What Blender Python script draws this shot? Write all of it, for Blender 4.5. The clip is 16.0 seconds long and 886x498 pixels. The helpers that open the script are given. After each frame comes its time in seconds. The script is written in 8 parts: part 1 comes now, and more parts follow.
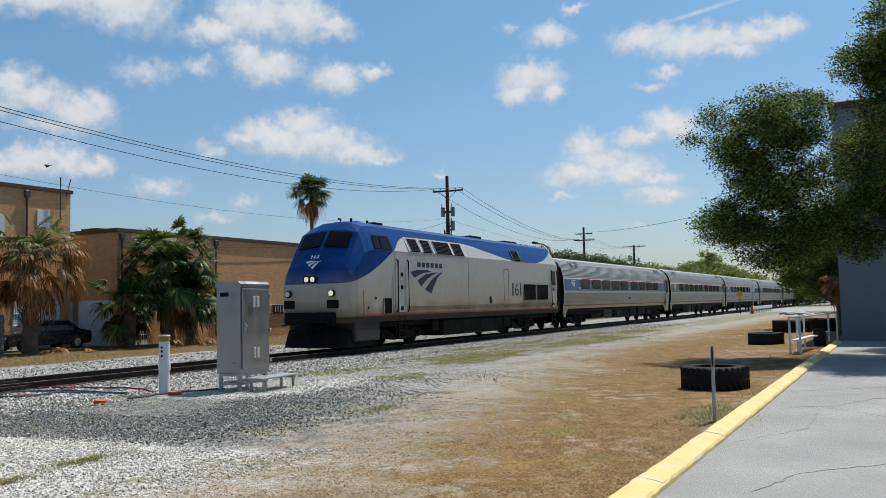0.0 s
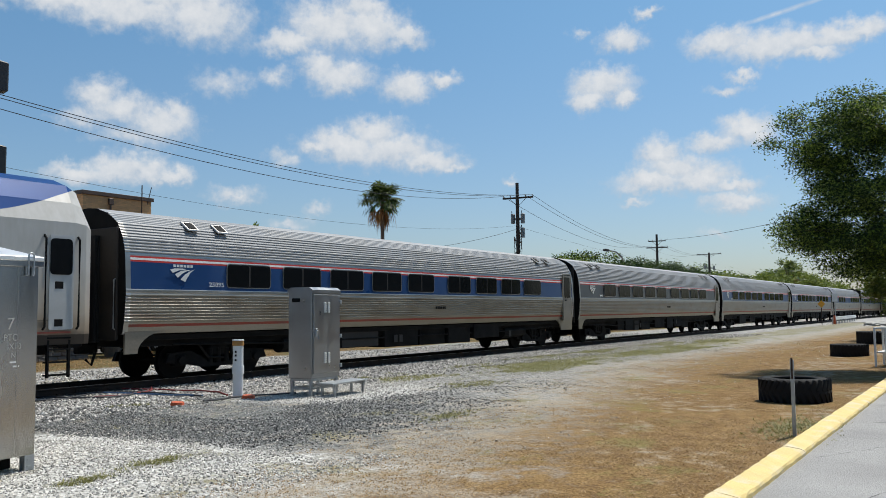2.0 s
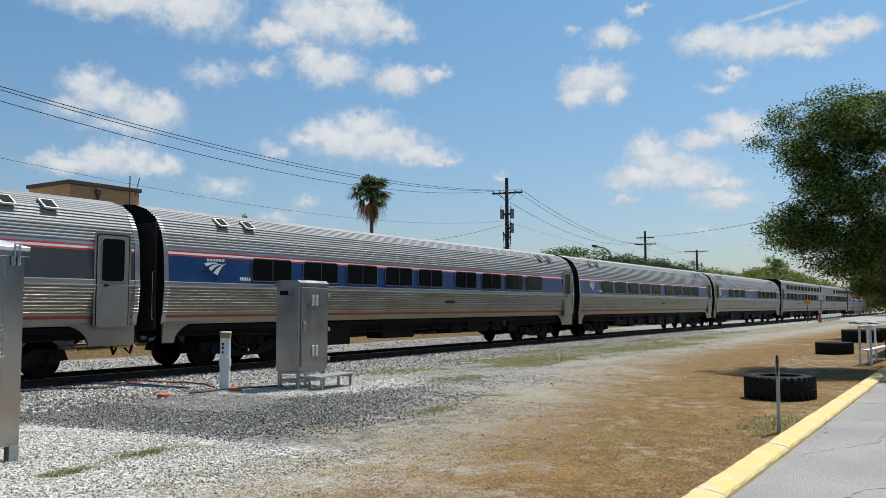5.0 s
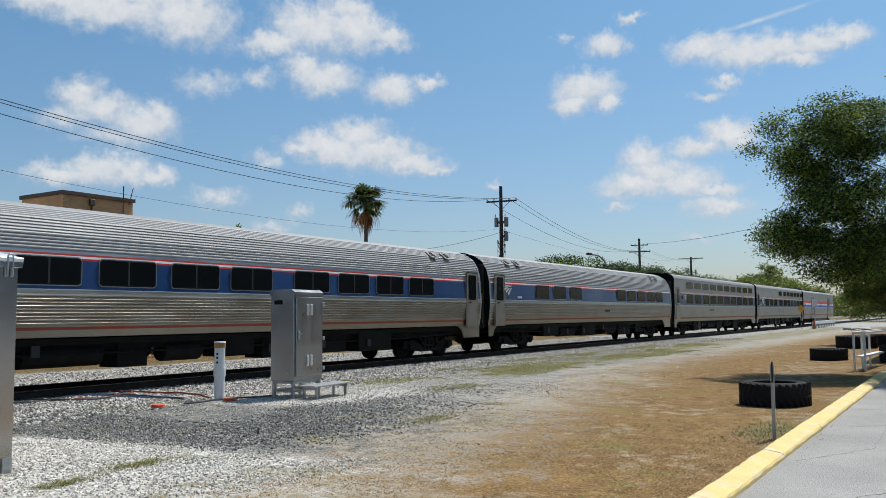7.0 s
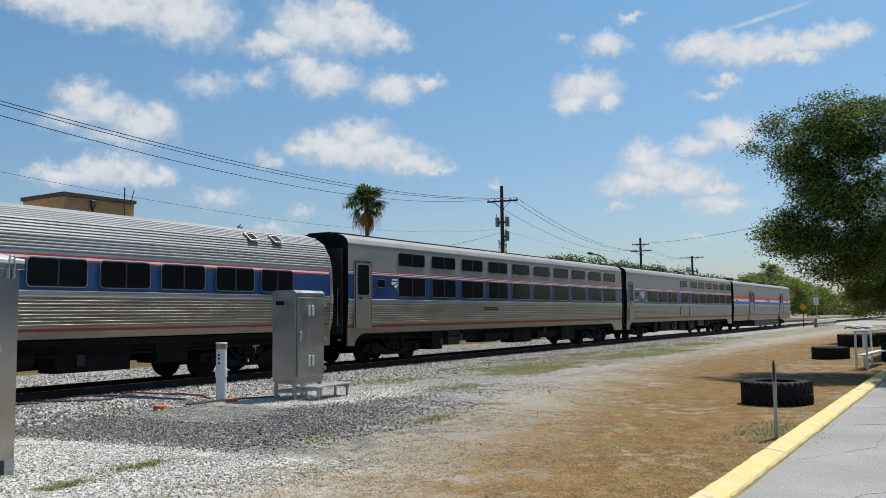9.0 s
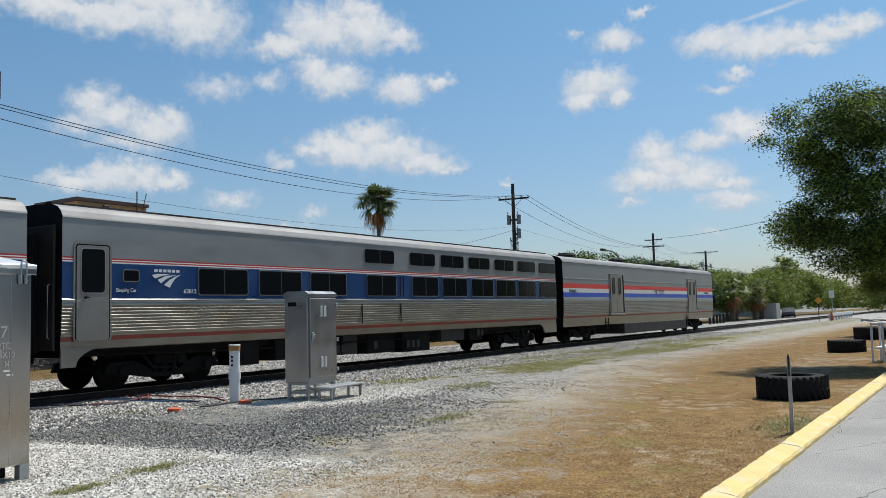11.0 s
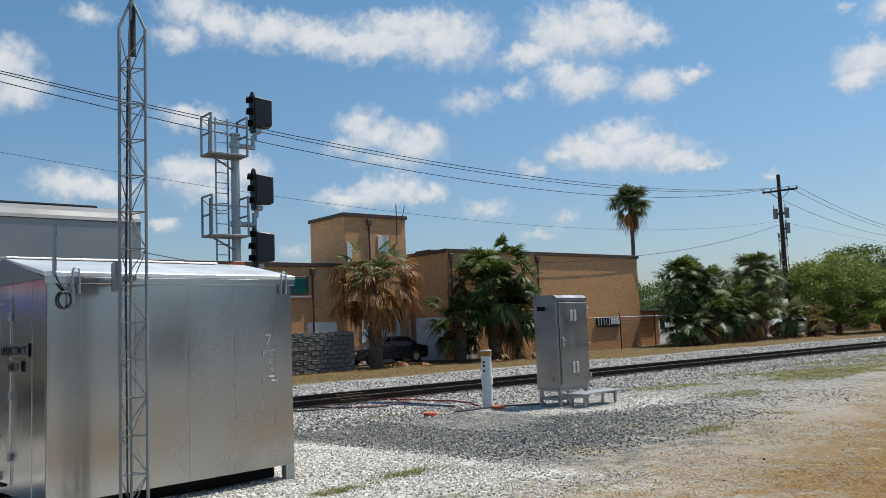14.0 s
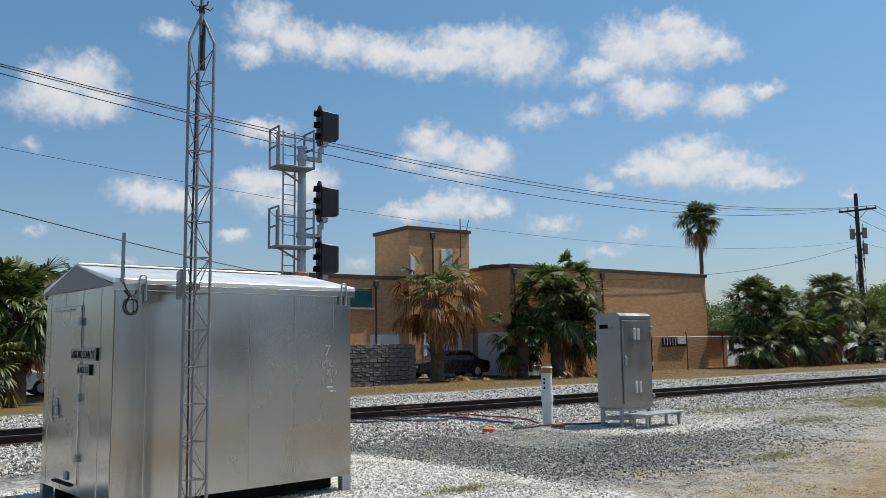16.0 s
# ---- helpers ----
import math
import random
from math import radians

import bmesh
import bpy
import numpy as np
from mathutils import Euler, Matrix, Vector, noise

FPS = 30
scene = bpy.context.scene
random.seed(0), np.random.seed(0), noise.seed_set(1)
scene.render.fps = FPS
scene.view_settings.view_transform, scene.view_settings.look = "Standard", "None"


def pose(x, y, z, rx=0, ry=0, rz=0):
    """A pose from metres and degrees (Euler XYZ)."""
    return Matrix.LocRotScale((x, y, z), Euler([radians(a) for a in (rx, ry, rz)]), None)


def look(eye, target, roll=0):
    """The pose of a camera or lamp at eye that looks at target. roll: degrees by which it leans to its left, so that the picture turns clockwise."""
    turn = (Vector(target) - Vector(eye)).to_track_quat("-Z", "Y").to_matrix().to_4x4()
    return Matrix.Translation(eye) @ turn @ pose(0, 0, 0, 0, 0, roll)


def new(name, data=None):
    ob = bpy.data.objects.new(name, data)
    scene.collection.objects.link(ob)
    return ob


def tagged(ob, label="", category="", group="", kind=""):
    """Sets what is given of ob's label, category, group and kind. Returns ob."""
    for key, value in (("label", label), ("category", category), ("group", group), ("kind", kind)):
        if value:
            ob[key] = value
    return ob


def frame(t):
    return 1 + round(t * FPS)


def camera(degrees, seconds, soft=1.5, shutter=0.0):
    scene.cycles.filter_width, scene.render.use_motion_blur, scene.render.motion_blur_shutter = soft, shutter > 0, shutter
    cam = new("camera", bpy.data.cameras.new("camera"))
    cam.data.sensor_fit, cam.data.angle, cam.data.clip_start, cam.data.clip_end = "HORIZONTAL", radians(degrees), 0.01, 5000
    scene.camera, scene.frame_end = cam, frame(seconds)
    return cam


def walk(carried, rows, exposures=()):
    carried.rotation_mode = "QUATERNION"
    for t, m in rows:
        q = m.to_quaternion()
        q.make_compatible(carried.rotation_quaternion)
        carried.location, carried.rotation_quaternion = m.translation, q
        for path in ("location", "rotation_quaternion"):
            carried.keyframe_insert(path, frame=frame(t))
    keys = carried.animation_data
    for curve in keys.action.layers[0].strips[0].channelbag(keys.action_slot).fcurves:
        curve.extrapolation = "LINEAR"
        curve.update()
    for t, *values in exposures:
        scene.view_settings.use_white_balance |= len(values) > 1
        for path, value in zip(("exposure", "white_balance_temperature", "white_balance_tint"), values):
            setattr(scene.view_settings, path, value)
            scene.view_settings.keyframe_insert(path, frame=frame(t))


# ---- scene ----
EYE_Z = 1.80
cam = camera(55.86, 16.0, soft=0.5, shutter=0.0)


def aim(bearing, tilt, roll, x=0.0, y=0.0):
    """Pose at eye height over (x, y): degrees to the left of the track's line, up, and of roll."""
    return pose(x, y, EYE_Z, 90 + tilt, 0, bearing - 90) @ pose(0, 0, 0, 0, 0, roll)


walk(cam, [
    (0.0, aim(28.59, 3.77, -1.18, -0.60, -0.19)),
    (0.5, aim(32.42, 3.97, -2.11, -0.56, -0.19)),
    (1.0, aim(33.40, 4.42, -2.02, -0.55, -0.18)),
    (1.5, aim(33.56, 4.43, -1.53, -0.55, -0.18)),
    (2.0, aim(33.39, 4.33, -0.69, -0.55, -0.18)),
    (2.5, aim(32.69, 3.65, -0.44, -0.55, -0.18)),
    (3.0, aim(32.66, 3.53, -0.43, -0.55, -0.18)),
    (5.5, aim(32.56, 4.08, -0.06, -0.55, -0.18)),
    (6.0, aim(32.40, 4.26, -0.11, -0.55, -0.18)),
    (6.5, aim(32.19, 4.55, -0.25, -0.55, -0.18)),
    (7.0, aim(32.25, 4.52, -0.45, -0.55, -0.18)),
    (7.5, aim(32.15, 4.43, -0.29, -0.55, -0.18)),
    (8.0, aim(32.12, 4.54, -0.31, -0.55, -0.18)),
    (10.5, aim(32.83, 4.37, -1.43, -0.55, -0.18)),
    (11.0, aim(33.17, 4.46, -1.53, -0.51, -0.19)),
    (11.5, aim(34.50, 4.69, -1.67, -0.46, -0.18)),
    (12.0, aim(36.19, 4.78, -1.71, -0.39, -0.18)),
    (12.5, aim(38.09, 4.87, -1.91, -0.31, -0.17)),
    (13.0, aim(42.68, 4.48, -2.06, -0.20, -0.12)),
    (13.5, aim(46.66, 4.77, -2.48, -0.13, -0.04)),
    (14.0, aim(50.51, 5.33, -2.26, -0.07, 0.00)),
    (14.5, aim(53.47, 5.62, -1.83, -0.03, 0.00)),
    (15.0, aim(54.53, 5.85, -1.58, 0.00, 0.00)),
    (15.5, aim(54.58, 6.38, -0.83, 0.00, 0.00)),
    (16.0, aim(54.92, 6.43, -0.76, 0.00, 0.00)),
])
scene.view_settings.exposure = 0.0


# ---- sky, sun ----
SUN_DIR = Vector((0.45, -0.10, 0.90)).normalized()      # towards the sun
world = bpy.data.worlds.new("sky")
scene.world = world
world.use_nodes = True
wt = world.node_tree
wt.nodes.clear()


def wn(kind, **props):
    n = wt.nodes.new(kind)
    for k, v in props.items():
        if k == "op":
            n.operation = v
    return n


def wlink(a, b):
    wt.links.new(a, b)


def wmath(op, a, b=None, clamp=False):
    n = wn("ShaderNodeMath", op=op)
    n.use_clamp = clamp
    for i, v in enumerate((a, b)):
        if v is None:
            continue
        if isinstance(v, (int, float)):
            n.inputs[i].default_value = v
        else:
            wlink(v, n.inputs[i])
    return n.outputs[0]


sky = wn("ShaderNodeTexSky")
sky.sky_type = "NISHITA"
sky.sun_disc = False
sky.sun_elevation = math.asin(SUN_DIR.z)
sky.sun_rotation = math.atan2(SUN_DIR.x, SUN_DIR.y)
sky.altitude = 20
sky.air_density, sky.dust_density, sky.ozone_density = 1.0, 1.1, 3.0
co = wn("ShaderNodeTexCoord")
sep = wn("ShaderNodeSeparateXYZ")
wlink(co.outputs["Generated"], sep.inputs[0])
az = wmath("MULTIPLY", wmath("ARCTAN2", sep.outputs[1], sep.outputs[0]), 180 / math.pi)
el = wmath("MULTIPLY", wmath("ARCSINE", sep.outputs[2]), 180 / math.pi)
uv = wn("ShaderNodeCombineXYZ")
wlink(az, uv.inputs[0]), wlink(el, uv.inputs[1])


def wnoise(scale, detail, rough=0.6):
    n = wn("ShaderNodeTexNoise")
    n.inputs["Scale"].default_value, n.inputs["Detail"].default_value, n.inputs["Roughness"].default_value = scale, detail, rough
    wlink(uv.outputs[0], n.inputs["Vector"])
    return n


# ragged edges: shift the sky's coordinates by three scales of noise
shift = uv.outputs[0]
for scale, amount in ((0.45, 0.9), (1.5, 0.55), (4.5, 0.22)):
    warp = wnoise(scale, 2, 0.5)
    v1 = wn("ShaderNodeVectorMath", op="SUBTRACT")
    wlink(warp.outputs["Color"], v1.inputs[0])
    v1.inputs[1].default_value = (0.5, 0.5, 0.5)
    v2 = wn("ShaderNodeVectorMath", op="SCALE")
    wlink(v1.outputs[0], v2.inputs[0])
    v2.inputs["Scale"].default_value = amount * 1.6
    v3 = wn("ShaderNodeVectorMath", op="ADD")
    wlink(shift, v3.inputs[0]), wlink(v2.outputs[0], v3.inputs[1])
    shift = v3.outputs[0]
nearest = None
lift = None
lumps = 0


def cloud(a, e, w, h, thin=0.0):
    """One lump of cumulus with a flattened base: bearing, elevation and half sizes in degrees; thin: how faint it is."""
    global nearest, lift, shift, lumps
    lumps += 1
    if nearest is not None and lumps % 10 == 0:
        # every tenth lump waits for those before it, which keeps the shader's store small
        n0 = wn("ShaderNodeVectorMath", op="MULTIPLY_ADD")
        wlink(nearest, n0.inputs[0]), wlink(shift, n0.inputs[2])
        n0.inputs[1].default_value = (1e-6, 1e-6, 0)
        shift = n0.outputs[0]
    kw, kh = 0.70 / (w * (1 + 0.7 * thin)), 0.70 / (h * (1 + 0.7 * thin))
    n2 = wn("ShaderNodeVectorMath", op="MULTIPLY_ADD")
    wlink(shift, n2.inputs[0])
    n2.inputs[1].default_value, n2.inputs[2].default_value = (kw, kh, 0), (-a * kw, -e * kh, 0)
    n3 = wn("ShaderNodeVectorMath", op="LENGTH")
    wlink(n2.outputs[0], n3.inputs[0])
    far = n3.outputs["Value"]
    if thin:
        far = wmath("ADD", far, thin * 0.9)
    # how high in its lump a point lies
    rise = wn("ShaderNodeSeparateXYZ")
    wlink(n2.outputs[0], rise.inputs[0])
    up = rise.outputs[1]
    if nearest is None:
        nearest, lift = far, up
        return
    closer = wmath("SUBTRACT", nearest, far)
    closer = wmath("MULTIPLY", closer, 2.5)
    closer = wmath("ADD", closer, 0.5, True)
    pick = wn("ShaderNodeMix")
    pick.data_type = "FLOAT"
    pick.clamp_factor = True
    wlink(closer, pick.inputs["Factor"])
    wlink(lift, pick.inputs["A"]), wlink(up, pick.inputs["B"])
    lift = pick.outputs["Result"]
    n4 = wn("ShaderNodeMath", op="SMOOTH_MIN")
    wlink(nearest, n4.inputs[0]), wlink(far, n4.inputs[1])
    n4.inputs[2].default_value = 0.22
    nearest = n4.outputs[0]


cloud(54.45, 19.20, 3.76, 1.01)
cloud(49.86, 19.16, 3.26, 1.56)
cloud(57.15, 19.52, 2.96, 0.49)
cloud(52.03, 20.31, 4.24, 1.02)
cloud(43.89, 17.98, 1.90, 0.79)
cloud(41.20, 19.19, 2.71, 1.61)
cloud(38.86, 20.34, 1.57, 0.89)
cloud(38.08, 19.11, 2.36, 1.26)
cloud(35.71, 18.60, 1.38, 0.66)
cloud(40.22, 15.94, 2.13, 1.11)
cloud(41.77, 16.63, 1.54, 0.80)
cloud(35.72, 15.21, 1.77, 0.97)
cloud(33.16, 15.73, 0.87, 0.52)
cloud(48.16, 15.29, 2.20, 1.01, 0.45)
cloud(44.82, 15.77, 1.13, 0.73, 0.40)
cloud(56.01, 14.06, 1.49, 0.97, 0.10)
cloud(54.65, 13.13, 2.37, 1.12, 0.10)
cloud(52.23, 12.43, 2.09, 1.15, 0.10)
cloud(51.18, 13.03, 1.06, 0.90, 0.20)
cloud(56.80, 12.43, 1.80, 0.76, 0.40)
cloud(53.93, 11.42, 3.23, 0.78, 0.45)
cloud(57.19, 8.91, 1.94, 0.63)
cloud(54.89, 9.22, 1.84, 0.89)
cloud(53.20, 9.49, 1.71, 0.90)
cloud(51.46, 9.14, 1.23, 0.55)
cloud(47.51, 7.89, 1.82, 0.63, 0.35)
cloud(38.08, 12.25, 1.95, 0.91)
cloud(40.01, 11.38, 2.70, 1.06)
cloud(36.91, 11.12, 3.12, 1.14)
cloud(34.57, 10.36, 2.35, 0.77)
cloud(32.81, 9.97, 1.17, 0.38, 0.20)
cloud(41.93, 11.23, 1.07, 0.53)
cloud(44.20, 10.42, 1.32, 0.68, 0.50)
cloud(43.79, 6.19, 1.69, 0.46, 0.45)
cloud(41.91, 7.05, 0.95, 0.53, 0.50)
cloud(22.23, 14.97, 2.10, 1.03)
cloud(23.40, 14.10, 1.34, 0.74)
cloud(20.72, 14.33, 0.83, 0.55)
cloud(20.90, 17.91, 1.44, 0.75)
cloud(19.15, 19.46, 0.94, 0.32, 0.10)
cloud(14.54, 17.10, 2.08, 0.77)
cloud(11.74, 16.46, 2.59, 0.97)
cloud(9.68, 16.56, 1.68, 0.96)
cloud(8.00, 16.69, 1.64, 0.74)
cloud(6.21, 16.77, 1.75, 0.60)
cloud(8.70, 15.75, 1.32, 0.51)
cloud(14.29, 14.05, 1.60, 0.36, 0.50)
cloud(13.20, 14.78, 0.88, 0.35, 0.35)
cloud(13.13, 11.62, 1.57, 0.79)
cloud(14.93, 10.84, 1.71, 0.62, 0.10)
cloud(12.28, 11.01, 1.04, 0.54)
cloud(18.58, 10.51, 1.33, 0.97)
cloud(17.69, 9.34, 2.19, 1.00)
cloud(19.19, 8.40, 2.52, 0.75)
cloud(15.90, 8.51, 2.15, 0.92)
cloud(13.79, 7.84, 1.47, 0.48)
cloud(13.82, 6.86, 2.03, 0.66, 0.15)
cloud(20.33, 7.24, 0.82, 0.30, 0.40)
cloud(28.72, 8.96, 0.70, 0.38, 0.40)
cloud(15.29, 4.96, 1.42, 0.37, 0.50)
cloud(23.88, 18.63, 0.97, 0.43, 0.55)
cloud(78.88, 16.81, 2.28, 1.35)
cloud(80.15, 15.34, 2.54, 1.28)
cloud(77.55, 15.56, 1.49, 1.10)
cloud(81.11, 16.08, 1.25, 1.33)
cloud(73.65, 20.37, 1.59, 0.68, 0.50)
cloud(67.24, 21.35, 2.08, 1.26, 0.10)
cloud(68.01, 19.37, 1.50, 0.89, 0.15)
cloud(64.97, 20.39, 1.92, 1.14)
cloud(61.87, 19.94, 2.34, 1.08)
cloud(58.73, 19.61, 2.37, 1.02)
cloud(67.11, 14.34, 1.87, 0.74)
cloud(67.33, 10.62, 2.22, 1.05)
cloud(64.33, 11.02, 1.90, 0.94)
cloud(65.48, 9.51, 2.81, 0.75, 0.30)
cloud(74.64, 9.91, 2.05, 0.94)
cloud(72.74, 9.42, 1.75, 0.73)
cloud(69.18, 7.43, 0.98, 0.52, 0.10)
cloud(81.32, 7.33, 0.73, 0.41, 0.40)
cloud(75.96, 5.57, 1.00, 0.36, 0.50)
cloud(60.60, 5.46, 1.15, 0.77, 0.50)
cloud(81.51, 12.34, 0.92, 0.51, 0.50)
# the same kind of cloud over the rest of the sky
for i in range(16):
    cloud(95 + i * 15.5 + random.uniform(-4, 4), random.uniform(5, 40), random.uniform(3, 8), random.uniform(1.5, 3))
fine = wnoise(1.1, 6, 0.6)
edge = wmath("ADD", wmath("SUBTRACT", 1.04, nearest), wmath("MULTIPLY", wmath("SUBTRACT", fine.outputs["Fac"], 0.5), 0.85))
cover = wn("ShaderNodeMapRange")
cover.interpolation_type = "SMOOTHSTEP"
wlink(edge, cover.inputs["Value"])
cover.inputs["From Min"].default_value, cover.inputs["From Max"].default_value = -0.06, 0.78
cover.inputs["To Max"].default_value = 0.95
soft_shade = wnoise(0.9, 4)
shade = wn("ShaderNodeValToRGB")
shade.color_ramp.elements[0].color, shade.color_ramp.elements[1].color = (0.50, 0.57, 0.655, 1), (0.79, 0.80, 0.81, 1)
shade.color_ramp.elements[0].position, shade.color_ramp.elements[1].position = 0.22, 0.60
wlink(wmath("ADD", wmath("ADD", wmath("MULTIPLY", soft_shade.outputs["Fac"], 0.35), wmath("MULTIPLY", edge, 0.25)), wmath("MULTIPLY", wmath("ADD", lift, 0.5), 0.17)), shade.inputs[0])
# one long thin trail of vapour
n1 = wn("ShaderNodeMapping")
n1.vector_type = "TEXTURE"
n1.inputs["Location"].default_value = (10.74, 18.46, 0)
n1.inputs["Rotation"].default_value = (0, 0, radians(169.1))
n1.inputs["Scale"].default_value = (4.3, 0.20, 1)
wlink(uv.outputs[0], n1.inputs["Vector"])
n2 = wn("ShaderNodeVectorMath", op="LENGTH")
wlink(n1.outputs[0], n2.inputs[0])
trail = wmath("MULTIPLY", wmath("SUBTRACT", 1.0, n2.outputs["Value"], clamp=True), wmath("MULTIPLY", fine.outputs["Fac"], 1.3))
mask = wmath("MAXIMUM", cover.outputs[0], trail)
blue_sky = wn("ShaderNodeVectorMath", op="MULTIPLY")
wlink(sky.outputs[0], blue_sky.inputs[0])
SKY = 0.096
haze = wn("ShaderNodeMapRange")
wlink(el, haze.inputs["Value"])
haze.inputs["From Min"].default_value, haze.inputs["From Max"].default_value = 0.0, 20.0
tint = wn("ShaderNodeMix")
tint.data_type = "RGBA"
tint.inputs["A"].default_value = (SKY * 0.98, SKY * 0.99, SKY * 1.05, 1)      # dusty air near the ground
tint.inputs["B"].default_value = (SKY * 0.85, SKY * 1.17, SKY * 1.22, 1)
wlink(haze.outputs[0], tint.inputs["Factor"]), wlink(tint.outputs["Result"], blue_sky.inputs[1])
mix = wn("ShaderNodeMix")
mix.data_type = "RGBA"
wlink(mask, mix.inputs["Factor"]), wlink(blue_sky.outputs[0], mix.inputs["A"]), wlink(shade.outputs[0], mix.inputs["B"])
bg = wn("ShaderNodeBackground")
bg.inputs["Strength"].default_value = 1.0
wlink(mix.outputs["Result"], bg.inputs["Color"])
wo = wn("ShaderNodeOutputWorld")
wlink(bg.outputs[0], wo.inputs[0])

sun_data = bpy.data.lights.new("sun", "SUN")
sun_data.energy, sun_data.angle, sun_data.color = 5.0, radians(0.55), (1.0, 0.955, 0.88)
sun = new("sun", sun_data)
sun.matrix_world = look(SUN_DIR * 60, (0, 0, 0))

# ---- materials ----
MATS = {}


def mat(name, color, rough=0.6, metal=0.0, vary=0.12, scale=6.0, fine_scale=60.0, bump=0.0, bump_scale=40.0, stretch=(1, 1, 1), stain=None, stain_amount=0.35, stain_scale=1.2, island=0.0, spec=0.5, rand=0.0, coat=0.0):
    """A plain surface with two scales of mottling, optional stains of another colour, grain relief and change from piece to piece."""
    m = bpy.data.materials.new(name)
    m.use_nodes = True
    t = m.node_tree
    b = t.nodes["Principled BSDF"]
    b.inputs["Roughness"].default_value, b.inputs["Metallic"].default_value = rough, metal
    b.inputs["Specular IOR Level"].default_value = spec
    b.inputs["Coat Weight"].default_value = coat
    tc = t.nodes.new("ShaderNodeTexCoord")
    mp = t.nodes.new("ShaderNodeMapping")
    mp.inputs["Scale"].default_value = stretch
    t.links.new(tc.outputs["Object"], mp.inputs["Vector"])

    def tex(s, detail=4):
        n = t.nodes.new("ShaderNodeTexNoise")
        n.inputs["Scale"].default_value, n.inputs["Detail"].default_value = s, detail
        t.links.new(mp.outputs[0], n.inputs["Vector"])
        return n.outputs["Fac"]

    def mixc(fac, a, bb, mode="MIX"):
        n = t.nodes.new("ShaderNodeMix")
        n.data_type, n.blend_type = "RGBA", mode
        for s, v in (("Factor", fac), ("A", a), ("B", bb)):
            if isinstance(v, (int, float)):
                n.inputs[s].default_value = v
            elif isinstance(v, tuple):
                n.inputs[s].default_value = (*v[:3], 1)
            else:
                t.links.new(v, n.inputs[s])
        return n.outputs["Result"]

    def rng(v, lo, hi, a, bb):
        n = t.nodes.new("ShaderNodeMapRange")
        t.links.new(v, n.inputs["Value"])
        for s, x in (("From Min", lo), ("From Max", hi), ("To Min", a), ("To Max", bb)):
            n.inputs[s].default_value = x
        return n.outputs[0]

    big, small = tex(scale), tex(fine_scale, 3)
    lo = tuple(c * (1 - vary) for c in color)
    hi = tuple(min(c * (1 + vary), 1) for c in color)
    c = mixc(rng(big, 0.3, 0.7, 0, 1), lo, hi)
    c = mixc(rng(small, 0.3, 0.7, 0, 0.5), c, tuple(x * (1 - vary * 1.4) for x in color))
    if stain:
        c = mixc(rng(tex(stain_scale, 6), 0.48, 0.7, 0, stain_amount), c, stain)
    if island or rand:
        if rand:
            g = t.nodes.new("ShaderNodeObjectInfo").outputs["Random"]
        else:
            g = t.nodes.new("ShaderNodeNewGeometry").outputs["Random Per Island"]
        k = rand or island
        n = t.nodes.new("ShaderNodeHueSaturation")
        t.links.new(c, n.inputs["Color"])
        t.links.new(rng(g, 0, 1, 1 - k, 1 + k), n.inputs["Value"])
        c = n.outputs[0]
    t.links.new(c, b.inputs["Base Color"])
    t.links.new(rng(big, 0.3, 0.7, max(rough - 0.1, 0.02), min(rough + 0.1, 1)), b.inputs["Roughness"])
    if bump:
        bp = t.nodes.new("ShaderNodeBump")
        bp.inputs["Strength"].default_value, bp.inputs["Distance"].default_value = bump, 0.02
        t.links.new(tex(bump_scale, 5), bp.inputs["Height"])
        t.links.new(bp.outputs[0], b.inputs["Normal"])
    MATS[name] = m
    return m


def leafy(name, color, tip, vary=0.35, through_light=0.35):
    """Leaves: two hues from leaf to leaf, some light passing through."""
    m = bpy.data.materials.new(name)
    m.use_nodes = True
    t = m.node_tree
    b = t.nodes["Principled BSDF"]
    b.inputs["Roughness"].default_value = 0.5
    b.inputs["Specular IOR Level"].default_value = 0.35
    g = t.nodes.new("ShaderNodeNewGeometry")
    ramp = t.nodes.new("ShaderNodeValToRGB")
    ramp.color_ramp.elements[0].color = (*[c * (1 - vary) for c in color], 1)
    ramp.color_ramp.elements[1].color = (*tip, 1)
    e = ramp.color_ramp.elements.new(0.55)
    e.color = (*color, 1)
    t.links.new(g.outputs["Random Per Island"], ramp.inputs[0])
    t.links.new(ramp.outputs[0], b.inputs["Base Color"])
    tr = t.nodes.new("ShaderNodeBsdfTranslucent")
    t.links.new(ramp.outputs[0], tr.inputs["Color"])
    ms = t.nodes.new("ShaderNodeMixShader")
    ms.inputs[0].default_value = through_light
    t.links.new(b.outputs[0], ms.inputs[1]), t.links.new(tr.outputs[0], ms.inputs[2])
    t.links.new(ms.outputs[0], t.nodes["Material Output"].inputs["Surface"])
    MATS[name] = m
    return m


STEEL = mat("stainless_steel", (0.42, 0.41, 0.39), 0.38, 0.88, 0.1, 0.7, 30, stretch=(1, 1, 4), stain=(0.30, 0.26, 0.20), stain_amount=0.35, stain_scale=0.6)
ROOF_STEEL = mat("weathered_roof_steel", (0.285, 0.29, 0.295), 0.6, 0.45, 0.12, 0.7, 25, stretch=(1, 1, 4), stain=(0.24, 0.23, 0.21), stain_amount=0.4, stain_scale=0.6)
# lower sides: the tan holds dust and the ground's warm reflection, put into the colour
STEEL_LOW = mat("dusty_stainless_steel", (0.35, 0.32, 0.27), 0.42, 0.85, 0.16, 0.8, 20, stretch=(1, 1, 3), stain=(0.25, 0.20, 0.14), stain_amount=0.5, stain_scale=0.7)
